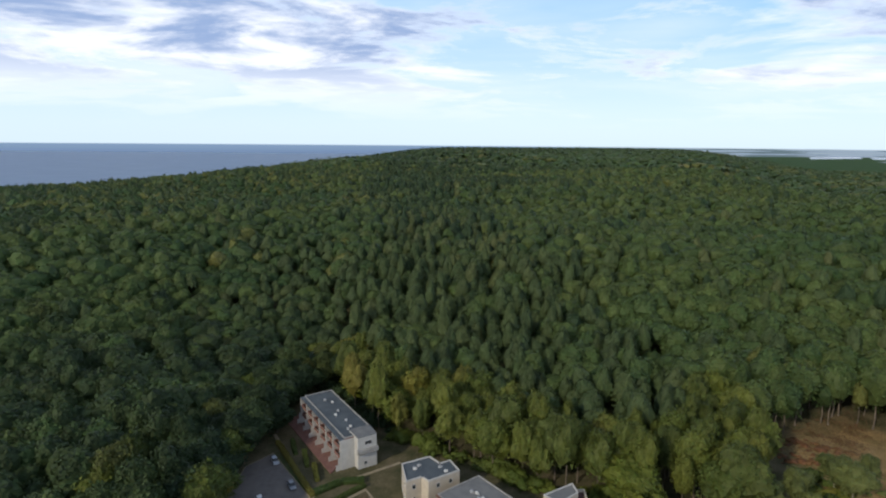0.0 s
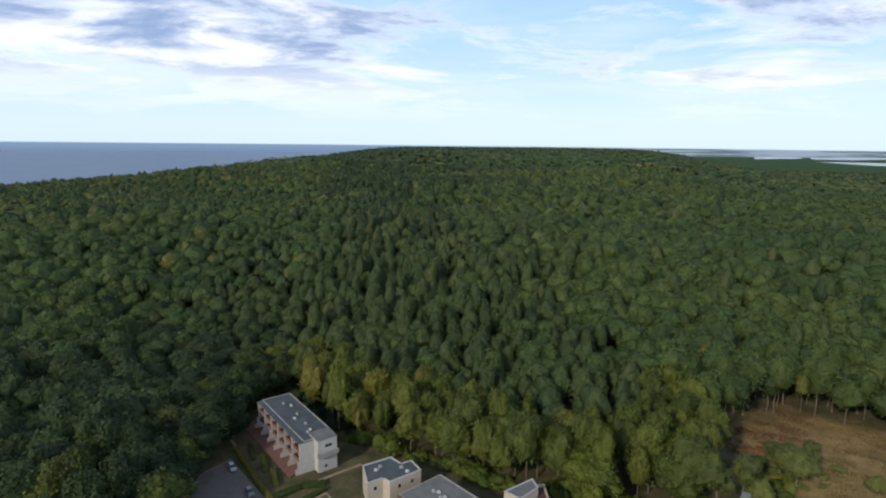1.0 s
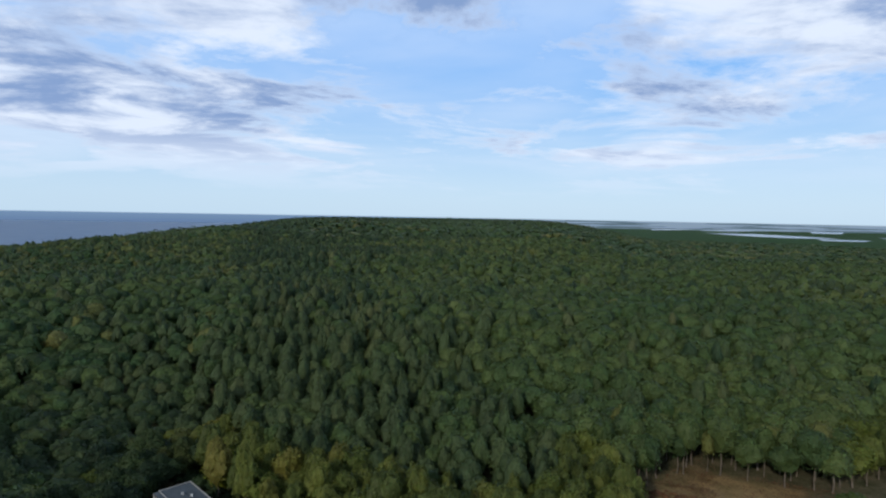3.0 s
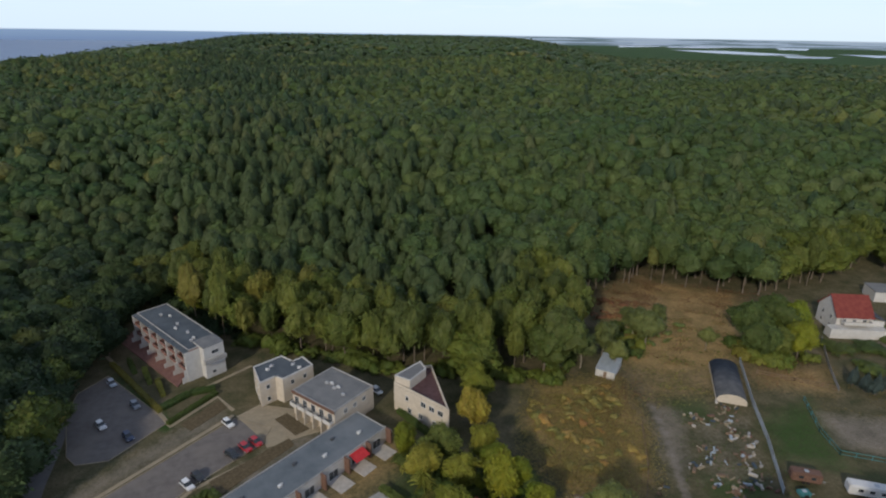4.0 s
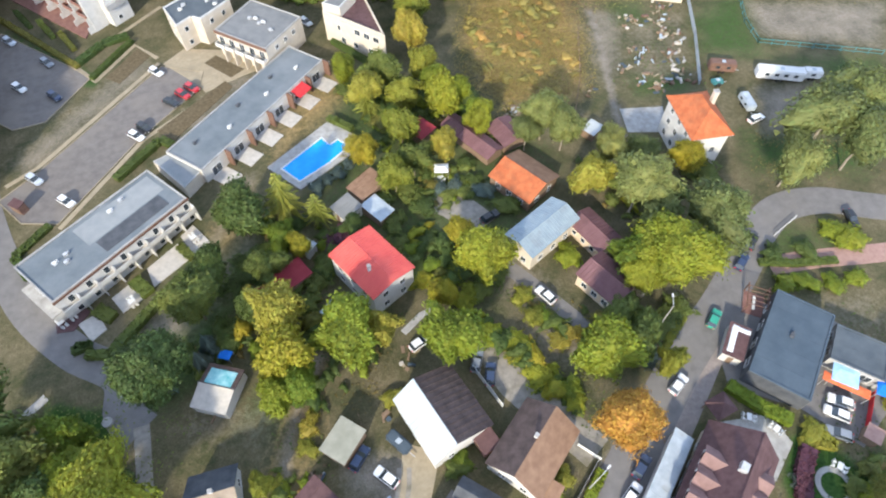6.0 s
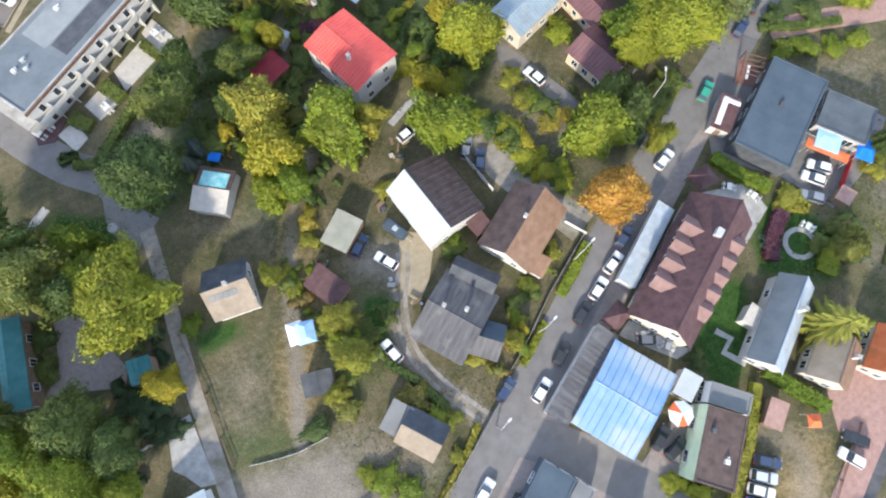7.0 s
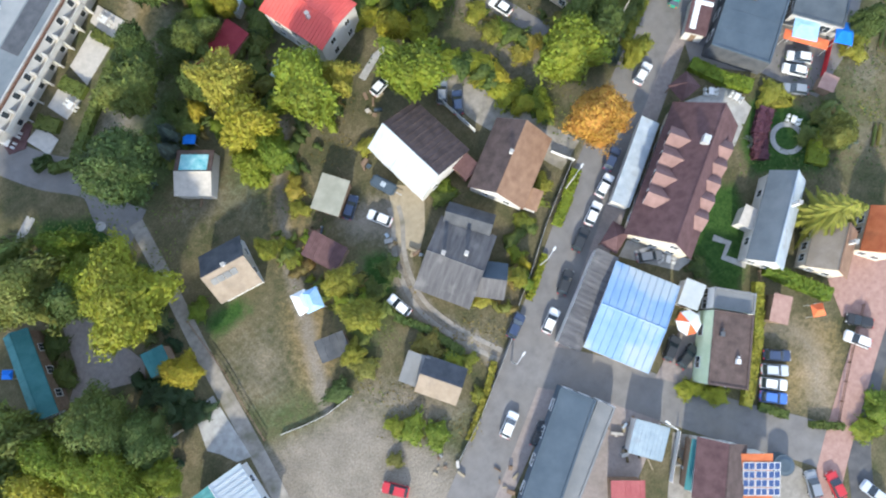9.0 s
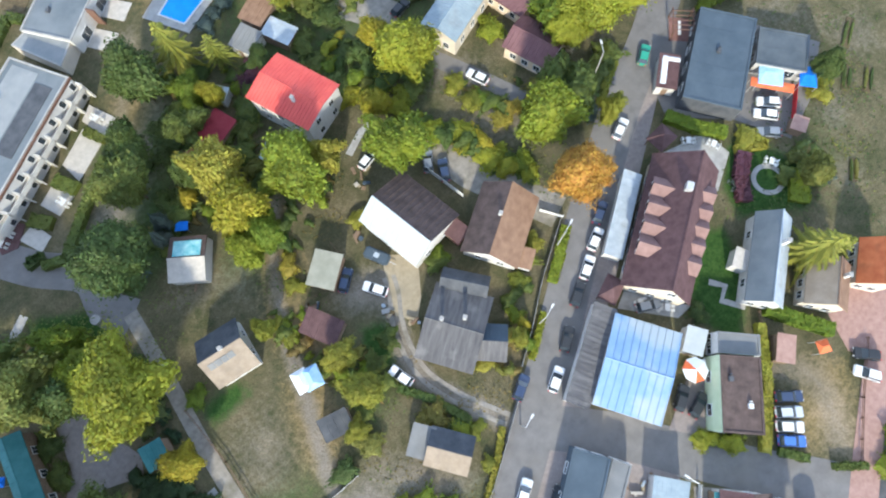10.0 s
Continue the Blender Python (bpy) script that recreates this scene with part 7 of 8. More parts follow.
add_shrubs("leaf_green", "dark green rounded garden shrub", ((160.9, 118.3, 10.6), (172.5, 113.9, 10.9), (183.8, 113.4, 13.6), (203.7, 122.5, 17.2), (159.7, 106.2, 8.2), (193.7, 118.9, 14.2), (-18.6, -10.3, 2.7),))
add_shrubs("leaf_yellow", "small yellowing garden shrub with thin leaves", ((21.5, 9.8, 3.6), (24.6, 10.9, 3.2), (18.6, 7.5, 3.1), (32.9, 40.1, 4.0), (34.1, 35.6, 4.0), (37.3, 30.7, 3.9), (5.2, 32.0, 3.2), (-14.5, 26.1, 3.2), (-14.0, 23.6, 3.2), (-7.5, 33.3, 3.7), (-8.8, 29.7, 3.2), (-1.2, -4.8, 3.0), (-2.8, -9.8, 2.6), (62.6, 1.3, 4.2), (77.6, -1.5, 4.0), (79.9, 0.4, 4.1), (17.8, 86.7, 4.9), (33.2, 35.8, 3.9), (34.6, 30.1, 3.9), (6.1, 1.5, 3.0),))
add_shrubs("leaf_purple", "dark purple-leaved garden shrub", ((8.3, 64.7, 5.6), (6.1, 63.8, 4.7),))
add_shrubs("leaf_blue", "low blue-grey garden shrub beside a bed", ((29.6, 67.8, 3.9), (32.5, 67.4, 4.0), (37.7, 63.9, 4.5), (7.3, 78.3, 3.5), (9.9, 79.2, 3.5), (12.6, 80.4, 3.5), (15.1, 81.8, 3.1), (-27.9, 48.2, 4.1), (67.2, -11.3, 4.4), (55.8, -4.0, 3.1),))


def clear_of_buildings(x, y, gap=0.6):
    for bx, by, w, d, rot in BUILT:
        c, s = math.cos(math.radians(rot)), math.sin(math.radians(rot))
        u, v = (x - bx) * c + (y - by) * s, -(x - bx) * s + (y - by) * c
        if abs(u) < w / 2 + gap and abs(v) < d / 2 + gap:
            return False
    return True


def thicket(outline, count, seed, mat, label, low=1.2, high=3.6, rise=0.7, name="undergrowth", spread=0.16):
    """Unkempt growth of uneven clumps running into one another over a piece of ground."""
    rng = np.random.default_rng(seed)
    P = np.array(outline)
    lo, hi = P.min(0), P.max(0)
    kinds = [puff(np.random.default_rng(300 + q), 0.5, 0.5, 0.1, 7, 2, 140, 0.075, -0.3, 0.5) for q in range(5)]
    VV, FF, BB, TT, SS, base, done = [], [], [], [], [], 0, 0
    for _ in range(count * 12):
        x, y = rng.uniform(lo[0], hi[0]), rng.uniform(lo[1], hi[1])
        w = rng.uniform(low, high) * (0.75 + 0.25 * float(np.clip(wave(x, y, 5.0, seed * 0.7), -1, 1)))
        if done >= count or not inside(np.array([x]), np.array([y]), outline)[0] or not clear_of_buildings(x, y, w * 0.45):
            continue
        v, f, tint, nb = kinds[rng.integers(0, 5)]
        a, st = rng.uniform(0, 6.283), rng.uniform(0.7, 1.4)
        q = np.empty_like(v)
        q[:, 0] = (v[:, 0] * math.cos(a) - v[:, 1] * math.sin(a)) * w * st + x
        q[:, 1] = (v[:, 0] * math.sin(a) + v[:, 1] * math.cos(a)) * w / st + y
        q[:, 2] = (v[:, 2] + 0.3) * w * rise * rng.uniform(0.7, 1.3) + float(land(x, y))
        VV.append(q)
        FF.append(f + base)
        BB.append(tint)
        TT.append(np.full(len(v), np.clip(0.48 + spread * float(wave(x, y, 9.0, 0.3)) + rng.normal(0, spread * 0.6), 0.05, 0.95)))
        SS.append(np.arange(len(f)) < nb)
        base += len(v)
        done += 1
    me = mesh_from(name, np.concatenate(VV), np.concatenate(FF), [M[mat]])
    me.polygons.foreach_set("use_smooth", np.concatenate(SS))
    me.attributes.new("tone", "FLOAT", "POINT").data.foreach_set("value", np.concatenate(TT).astype(np.float32))
    me.attributes.new("bough", "FLOAT", "POINT").data.foreach_set("value", np.concatenate(BB).astype(np.float32))
    tagged(new(name, me), label, "undergrowth", kind="stuff")


def garden_growth(outline, seed, greens, brights, dry=0):
    thicket(outline, greens, seed, "leaf_green", "unkempt dark green undergrowth between garden trees")
    thicket(outline, brights, seed + 20, "leaf_bright", "leafy bright green undergrowth between garden trees")
    if dry:
        thicket(outline, dry, seed + 40, "leaf_olive", "dry olive-brown undergrowth in the gardens", 0.8, 2.4)


garden_growth(((-4, 78), (8.5, 66), (-1.1, 51.0), (8.3, 39), (-6.8, 34), (-13, 42), (-14, 52), (-9, 64)), 1, 62, 22, 10)
garden_growth(((25.3, 110.6), (42.4, 96.7), (43.3, 80.0), (33.9, 76.0), (22.9, 76), (22.6, 88.0)), 2, 70, 26, 14)
garden_growth(((58.5, 66.3), (71.8, 49.8), (70.0, 39.3), (58.9, 30.3), (56.0, 41.7)), 3, 30, 6, 8)
garden_growth(((13.7, 54.5), (23.3, 62.3), (36, 53), (28, 45.4), (16.9, 45.9)), 4, 34, 14, 8)
garden_growth(((-14.6, 30.8), (-8.7, 23.1), (-5.9, 8.7), (-12.3, 6.4), (-15.6, 19.8)), 5, 22, 8, 22)
garden_growth(((10.9, 4.8), (19.4, 8.5), (20.2, 5.8), (9.1, -2.7), (5.1, -1.4)), 6, 10, 5, 14)
garden_growth(((66, -6), (70, -5), (70, -12), (65, -11)), 7, 12, 2, 2)
garden_growth(((36, 47), (42, 33), (44, 24), (38, 26), (33, 38)), 8, 22, 8, 12)
garden_growth(((25, 41), (28.4, 33), (31.2, 24), (34, 18), (31.5, 17), (28, 25), (25.4, 33), (22.6, 40)), 9, 26, 16)
garden_growth(((20, 68), (30, 74), (37, 72), (36, 64), (28, 62)), 10, 26, 8, 6)
garden_growth(((-26, 52), (-16, 56), (-14, 48), (-20, 46)), 11, 14, 2, 2)
# dark-leaved growth darkens the ground under the large trees, as painted shade
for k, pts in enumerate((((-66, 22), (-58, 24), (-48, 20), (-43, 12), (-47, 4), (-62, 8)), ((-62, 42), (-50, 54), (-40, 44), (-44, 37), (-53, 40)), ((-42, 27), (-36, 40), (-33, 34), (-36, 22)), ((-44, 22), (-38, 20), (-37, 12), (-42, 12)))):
    thicket(pts, (90, 60, 26, 26)[k], 70 + k, "leaf_shaded", "undergrowth beneath large trees, their shade put into its dark colour")
EDGE = ((-45, 203), (-18, 168), (-1, 156.5), (24, 139), (45, 132), (70, 121), (83, 138), (98, 164))
for k, (a, b) in enumerate(zip(EDGE, EDGE[1:])):
    d = (Vector(b) - Vector(a)).normalized()
    out = Vector((-d.y, d.x)) * 5.0
    strip = (a, b, tuple(Vector(b) + out), tuple(Vector(a) + out))
    thicket(strip, int((Vector(b) - Vector(a)).length * 1.5), 80 + k, "leaf_shaded" if k == 0 else "leaf_edge", "leafy undergrowth along the edge of the wood", 2.0, 5.0, 0.95)
thicket(((55, 117), (82, 119), (78, 98), (69, 80), (52, 85)), 85, 65, "leaf_straw", "yellow-olive bushes scattered over the dry meadow", 0.7, 3.4, 0.5, "scrub", 0.3)
thicket(((58, 112), (80, 117), (77, 98), (66, 84)), 40, 66, "leaf_straw", "rusty dry scrub scattered over the meadow", 0.8, 2.4, 0.5, "scrub", 0.25)
thicket(((100, 150), (116, 154), (124, 142), (114, 132), (100, 136)), 34, 68, "leaf_pale", "loose olive bushes in the clearing", 1.2, 3.8, 0.8, "scrub", 0.25)
thicket(((99, 166), (112, 170), (122, 160), (112, 151), (98, 154)), 60, 67, "leaf_rust", "mauve-brown brushwood at the edge of the clearing", 0.9, 2.6, 0.5, "scrub", 0.25)
thicket(((88, 122), (100, 128), (108, 140), (104, 150), (94, 138)), 40, 61, "leaf_edge", "green saplings at the edge of the clearing", 2.0, 5.0, 0.9, "scrub")
thicket(((127, 122), (133, 132), (150, 128), (149, 113), (134, 114)), 60, 63, "leaf_edge", "dense green saplings below the villa", 2.5, 6.0, 0.9, "scrub")


# these crowns carry the shade of the hollow in their dark colour
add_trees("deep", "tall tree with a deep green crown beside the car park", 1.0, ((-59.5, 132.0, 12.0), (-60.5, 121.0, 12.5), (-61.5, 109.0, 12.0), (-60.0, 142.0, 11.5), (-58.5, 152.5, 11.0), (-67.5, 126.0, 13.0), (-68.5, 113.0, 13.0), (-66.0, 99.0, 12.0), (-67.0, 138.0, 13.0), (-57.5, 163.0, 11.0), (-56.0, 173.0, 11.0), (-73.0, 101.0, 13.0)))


def hedge(line, width, height, mat, label):
    """A clipped hedge: a bushy strip of leaf clumps over a solid core."""
    rng = np.random.default_rng(int(abs(line[0][0]) * 10))
    V, seg = [], list(zip(line, line[1:]))
    for a, b in seg:
        a, b = np.array(a), np.array(b)
        ln = np.linalg.norm(b - a)
        n = int(ln * 48)
        t = rng.random(n)[:, None]
        u = (b - a) / ln
        nn = np.array([-u[1], u[0]])
        side = rng.uniform(-1, 1, n)
        top = rng.random(n) < 0.55
        off = np.where(top, side * width / 2, np.sign(side) * width / 2)
        z = np.where(top, height, rng.uniform(0.1, height, n)) + rng.normal(scale=0.06, size=n)
        c = np.concatenate([a + (b - a) * t + nn * off[:, None] + rng.normal(scale=0.06, size=(n, 2)), z[:, None]], 1)
        p = rng.normal(size=(n, 3))
        p /= np.linalg.norm(p, axis=1)[:, None]
        q = np.cross(p, rng.normal(size=(n, 3)))
        q /= np.linalg.norm(q, axis=1)[:, None]
        s = rng.uniform(0.09, 0.2, (n, 1))
        V.append(np.stack([c - p * s, c - q * s, c + p * s, c + q * s], 1).reshape(-1, 3))
    v = np.concatenate(V)
    me = mesh_from("hedge", v, np.arange(len(v)).reshape(-1, 4), [M[mat]])
    bm = bmesh.new()
    bm.from_mesh(me)
    for a, b in seg:
        prism(ribbon([a, b], width * 0.92), 0, height * 0.95, bm)
    bm.to_mesh(me)
    bm.free()
    tagged(new("hedge", me), label, "hedge", "hedges")


def add_hedge(line, w, h, mat, label):
    hedge(line, w, h, mat, label)


add_hedge(((-37.8, 59.0), (-34.2, 57.5), (-28.1, 62.4), (-20.0, 68.5)), 1.6, 1.3, "leaf_green", "dark green clipped hedge round the terraces")
add_hedge(((-39.3, 61.2), (-36.9, 60.6), (-39.9, 60.5)), 1.4, 1.2, "leaf_green", "dark green clipped hedge round the terraces")
add_hedge(((-28.8, 70.8), (-26.7, 66.8)), 2.4, 1.0, "leaf_green", "dark green hedge block between two terraces")
add_hedge(((-20.1, 75.0), (-18.4, 71.3)), 1.6, 1.0, "leaf_green", "dark green hedge block between two terraces")
add_hedge(((-35.5, 67.3), (-33.0, 64.3)), 2.4, 1.0, "leaf_green", "dark green hedge block between two terraces")
add_hedge(((55.4, 12.4), (57.9, 7.3), (60.7, 3.7)), 2.2, 1.4, "leaf_bright", "broad bright green clipped hedge")
add_hedge(((43.6, -19.9), (46.0, -24.3), (48.7, -28.6)), 2.2, 1.6, "leaf_bright", "broad bright green clipped hedge")
add_hedge(((63.1, 2.3), (64.1, -2.0), (59.6, 0.8)), 1.4, 1.0, "leaf_yellow", "low yellow-green hedge round the garden")
add_hedge(((41.3, -20.9), (35.7, -27.3), (28.0, -33.9)), 1.4, 1.5, "leaf_yellow", "yellowish hedge along the field")
add_hedge(((29.7, -35.1), (32.2, -38.5)), 1.2, 1.0, "leaf_green", "green hedge along the side street")
add_hedge(((34.0, -41.4), (37.8, -44.4)), 1.0, 1.0, "leaf_green", "green hedge along the side street")
add_hedge(((30.1, 9.3), (25.3, 6.0), (22.1, 4.0)), 1.6, 0.7, "leaf_bright", "low green verge hedge beside the street")
add_hedge(((56.6, 25.3), (52.2, 23.0), (49.0, 21.1)), 1.4, 0.7, "leaf_yellow", "low green verge hedge beside the street")
add_hedge(((18.0, 1.5), (13.4, -1.7), (11.7, -2.6)), 1.0, 0.6, "leaf_bright", "low green verge hedge beside the street")
add_hedge(((1.9, -7.0), (-2.1, -10.3), (-8.0, -14.1)), 0.9, 0.8, "leaf_yellow", "yellow-green hedge behind the roadside fence")
add_hedge(((26.9, 32.0), (29.2, 26.0)), 1.8, 1.2, "leaf_yellow", "yellow-green hedge along the driveway")
add_hedge(((-6.3, 7.2), (-3.3, 2.5), (-1.1, -3.3)), 1.2, 1.1, "leaf_green", "dark hedge along the curved track")
add_hedge(((64.8, -8.3), (60.5, -12.0)), 3.2, 0.9, "leaf_bright", "broad green hedge beside the round lawn")
add_hedge(((-29.0, 96.5), (-19.0, 104.0), (-16.9, 101.4)), 1.8, 1.1, "leaf_green", "dark green clipped hedge by the car park")
add_hedge(((-30.5, 130.2), (-20.2, 140.9)), 1.2, 1.0, "leaf_green", "dark green clipped hedge by the path")
add_hedge(((-33.0, 137.1), (-26.9, 142.3), (-20.7, 143.3)), 2.2, 1.0, "leaf_green", "dark green clipped hedge by the path")
add_hedge(((-49.7, 163.2), (-33.0, 135.9)), 1.2, 1.0, "leaf_green", "dark green clipped hedge in front of the flats")
add_hedge(((-45.6, 164.6), (-42.5, 156.3)), 1.2, 1.0, "leaf_green", "dark green hedge between two small gardens")
add_hedge(((-40.5, 158.3), (-37.6, 149.8)), 1.2, 1.0, "leaf_green", "dark green hedge between two small gardens")
add_hedge(((-36.0, 151.0), (-33.3, 142.9)), 1.2, 1.0, "leaf_green", "dark green hedge between two small gardens")
add_hedge(((24.3, 121.1), (30.2, 109.0)), 1.4, 1.2, "leaf_green", "dark green hedge in front of the wedge house")
add_hedge(((15.3, 95.9), (19.0, 90.6)), 1.4, 1.4, "leaf_green", "dark green hedge behind the pool")
add_hedge(((-45.9, 78.7), (-48.2, 84.8), (-41.8, 89.9)), 1.6, 0.7, "leaf_green", "low green bank planting at the road bend")


def scrub(name, outline, mat, label, per_m2, size, height, even_fill=0.0):
    """Rough low growth scattered over a patch of ground, as leaf clumps."""
    rng = np.random.default_rng(len(label) + int(abs(outline[0][0])))
    P = np.array(outline)
    lo, hi = P.min(0) - 6, P.max(0) + 6
    n = int((hi - lo).prod() * per_m2)
    q = rng.uniform(lo, hi, (n, 2))
    w = blob(q[:, 0], q[:, 1], outline, 12.0 if even_fill else 6.0) * np.maximum(even_fill, ease(-0.5, 0.9, wave(q[:, 0], q[:, 1], 2.6, 0.7)))
    q = q[rng.random(n) < w]
    n = len(q)
    hgt = height * np.clip(0.5 + 0.5 * wave(q[:, 0], q[:, 1], 4.3, 1.1), 0.15, 1.3)
    c = np.concatenate([q, (land(q[:, 0], q[:, 1]) + hgt * rng.random(n))[:, None]], 1)
    p = rng.normal(size=(n, 3)) * np.array([1, 1, 0.3])
    p /= np.linalg.norm(p, axis=1)[:, None]
    r = np.cross(p, rng.normal(size=(n, 3)) * 0.35 + np.array([0, 0, 1.0]))
    r /= np.linalg.norm(r, axis=1)[:, None]
    s = size * rng.uniform(0.5, 1.3, (n, 1))
    v = np.stack([c - p * s, c - r * s * 0.6, c + p * s, c + r * s * 0.6], 1).reshape(-1, 3)
    tagged(new(name, mesh_from(name, v, np.arange(len(v)).reshape(-1, 4), [M[mat]])), label, "scrub", kind="stuff")


scrub("scrub", ((92.3, 125.3), (120.1, 143.9), (138.6, 145.1), (106.7, 107.2), (89.9, 109.3)), "leaf_straw", "thin dry brown scrub in the clearing", 2.6, 0.3, 0.8, 0.3)
scrub("scrub", ((100.6, 135.9), (130.4, 152.6), (159.3, 150.7), (136.3, 122.3), (105.3, 107.7), (87.7, 108.7)), "leaf_edge", "sparse green weeds in the clearing", 1.8, 0.3, 0.8)
scrub("weeds", ((93.4, 106.5), (116.7, 100.4), (97.7, 72.6), (79.2, 77.7)), "leaf_green", "green weeds growing between the rubble", 2.4, 0.24, 0.6)
scrub("scrub", ((104.4, 173.0), (134.2, 183.9), (164.4, 158.2), (138.2, 129.1), (103.0, 121.4), (103.4, 147.5)), "leaf_rust", "thin dry brown scrub in the clearing", 2.2, 0.32, 0.9)
scrub("scrub", ((64.6, 122.5), (84.2, 119.2), (78.3, 98.1), (70.1, 84.0), (53.6, 84.0), (51.1, 98.2)), "leaf_straw", "tall rusty olive-yellow scrub on the slope", 34.0, 0.17, 1.0, 0.95)
scrub("scrub", ((64.6, 122.5), (84.2, 119.2), (78.3, 98.1), (70.1, 84.0), (53.6, 84.0), (51.1, 98.2)), "leaf_olive", "olive-brown weeds among the yellow scrub", 10.0, 0.2, 1.1, 0.5)


def add_weeds(pts, mat):
    scrub("weeds", pts, mat, "rough patch of weeds and long grass", 3.4, 0.22, 1.1)


add_weeds(((-7.5, 17.9), (-6.3, 7.3), (-15.5, 0.3), (-16.1, 10.1)), "leaf_green")
add_weeds(((1.8, 44.3), (9.7, 39.7), (5.6, 32.1), (-2.6, 34.6)), "leaf_olive")
add_weeds(((-16.2, 0.8), (-9.9, -3.7), (-6.1, -11.6), (-11.3, -12.9), (-17.2, -6.6)), "leaf_olive")
add_weeds(((34.0, 40.0), (42.8, 28.6), (34.4, 19.1), (28.6, 28.1)), "leaf_green")
add_weeds(((-0.8, 7.6), (8.8, -1.5), (3.3, -6.0), (-2.2, 1.1)), "leaf_olive")
add_weeds(((-8.0, 72.5), (-3.2, 67.7), (-14.5, 51.6), (-20.1, 53.3)), "leaf_green")
add_weeds(((-2.3, 62.0), (13.1, 44.5), (-7.0, 37.8), (-12.9, 45.6)), "leaf_green")
add_weeds(((23.4, 110.4), (41.0, 99.0), (29.1, 66.5), (17.0, 65.3), (17.1, 84.5)), "leaf_green")
add_weeds(((30.1, 63.1), (38.7, 38.7), (26.9, 36.7), (21.3, 52.8)), "leaf_green")
add_weeds(((68.0, 59.4), (84.7, 44.8), (66.7, 28.9), (55.9, 41.8)), "leaf_green")
add_weeds(((95.7, 53.8), (129.5, 51.9), (112.3, 37.1), (91.0, 45.4)), "leaf_olive")
add_weeds(((60.3, 1.2), (71.1, -7.9), (62.9, -14.6), (56.1, -11.9), (51.7, -6.3)), "leaf_green")
add_weeds(((81.8, 7.0), (88.2, 2.2), (70.3, -17.8), (66.8, -12.9)), "leaf_green")
add_weeds(((158.4, 117.5), (182.9, 111.9), (160.0, 92.8), (145.3, 96.9)), "leaf_green")
add_weeds(((137.9, 104.5), (169.4, 86.1), (162.2, 79.9), (128.3, 95.9)), "leaf_olive")
add_weeds(((-9.8, 38.7), (-3.1, 33.8), (-14.3, 17.4), (-17.3, 23.9)), "leaf_green")
add_weeds(((-38.7, 56.4), (-24.8, 40.5), (-30.6, 34.7), (-47.7, 48.2)), "leaf_green")
add_weeds(((-39.7, 25.1), (-39.1, 16.2), (-43.9, 13.5), (-44.1, 19.8)), "leaf_green")
add_weeds(((34.9, 19.9), (37.4, 15.7), (31.1, 13.4), (30.5, 18.5)), "leaf_green")

hedge(((60.2, -0.5), (56.6, -3.1), (54.0, -6.3)), 2.4, 1.3, "leaf_purple", "row of purple-leaved garden shrubs")
hedge(((76.0, 28.9), (81.6, 26.1), (89.4, 23.5)), 1.4, 0.9, "leaf_green", "dark green hedge round a small triangular garden")
for pts in (((117.0, 169.3), (138.6, 188.8), (137.5, 171.4), (119.4, 155.3)), ((153.3, 166.8), (166.2, 158.7), (147.9, 143.2), (136.8, 150.2)), ((82.9, 119.4), (90.7, 118.6), (84.5, 106.0), (78.1, 106.6)), ((129.0, 117.1), (143.5, 111.0), (140.1, 105.4), (124.6, 108.5))):
    scrub("scrub", pts, "leaf_rust", "rusty brown bracken at the edge of the wood", 9.0, 0.24, 1.0, 0.6)
for pts in (((69.1, 0.6), (83.7, -1.8), (69.1, -19.1), (62.5, -17.7), (61.8, -9.2)), ((85.7, 11.5), (94.5, 4.9), (82.7, -8.2), (76.1, -2.2))):
    scrub("weeds", pts, "leaf_green", "green garden growth behind the guest house", 3.4, 0.24, 0.9, 0.3)


# ---- vehicles ----
CAR_PAINT = {}
for nm, c in (("white", (0.78, 0.78, 0.78)), ("black", (0.02, 0.022, 0.026)), ("dark_blue", (0.03, 0.05, 0.11)), ("grey", (0.22, 0.24, 0.27)), ("red", (0.45, 0.02, 0.03)), ("green", (0.04, 0.33, 0.22)), ("blue", (0.06, 0.16, 0.5)), ("silver", (0.5, 0.54, 0.6))):
    CAR_PAINT[nm] = glass_material("car_paint_" + nm, c, 0.35)
M["light_glass"] = glass_material("lamp_glass", (0.6, 0.6, 0.58), 0.2)
CARS = {}


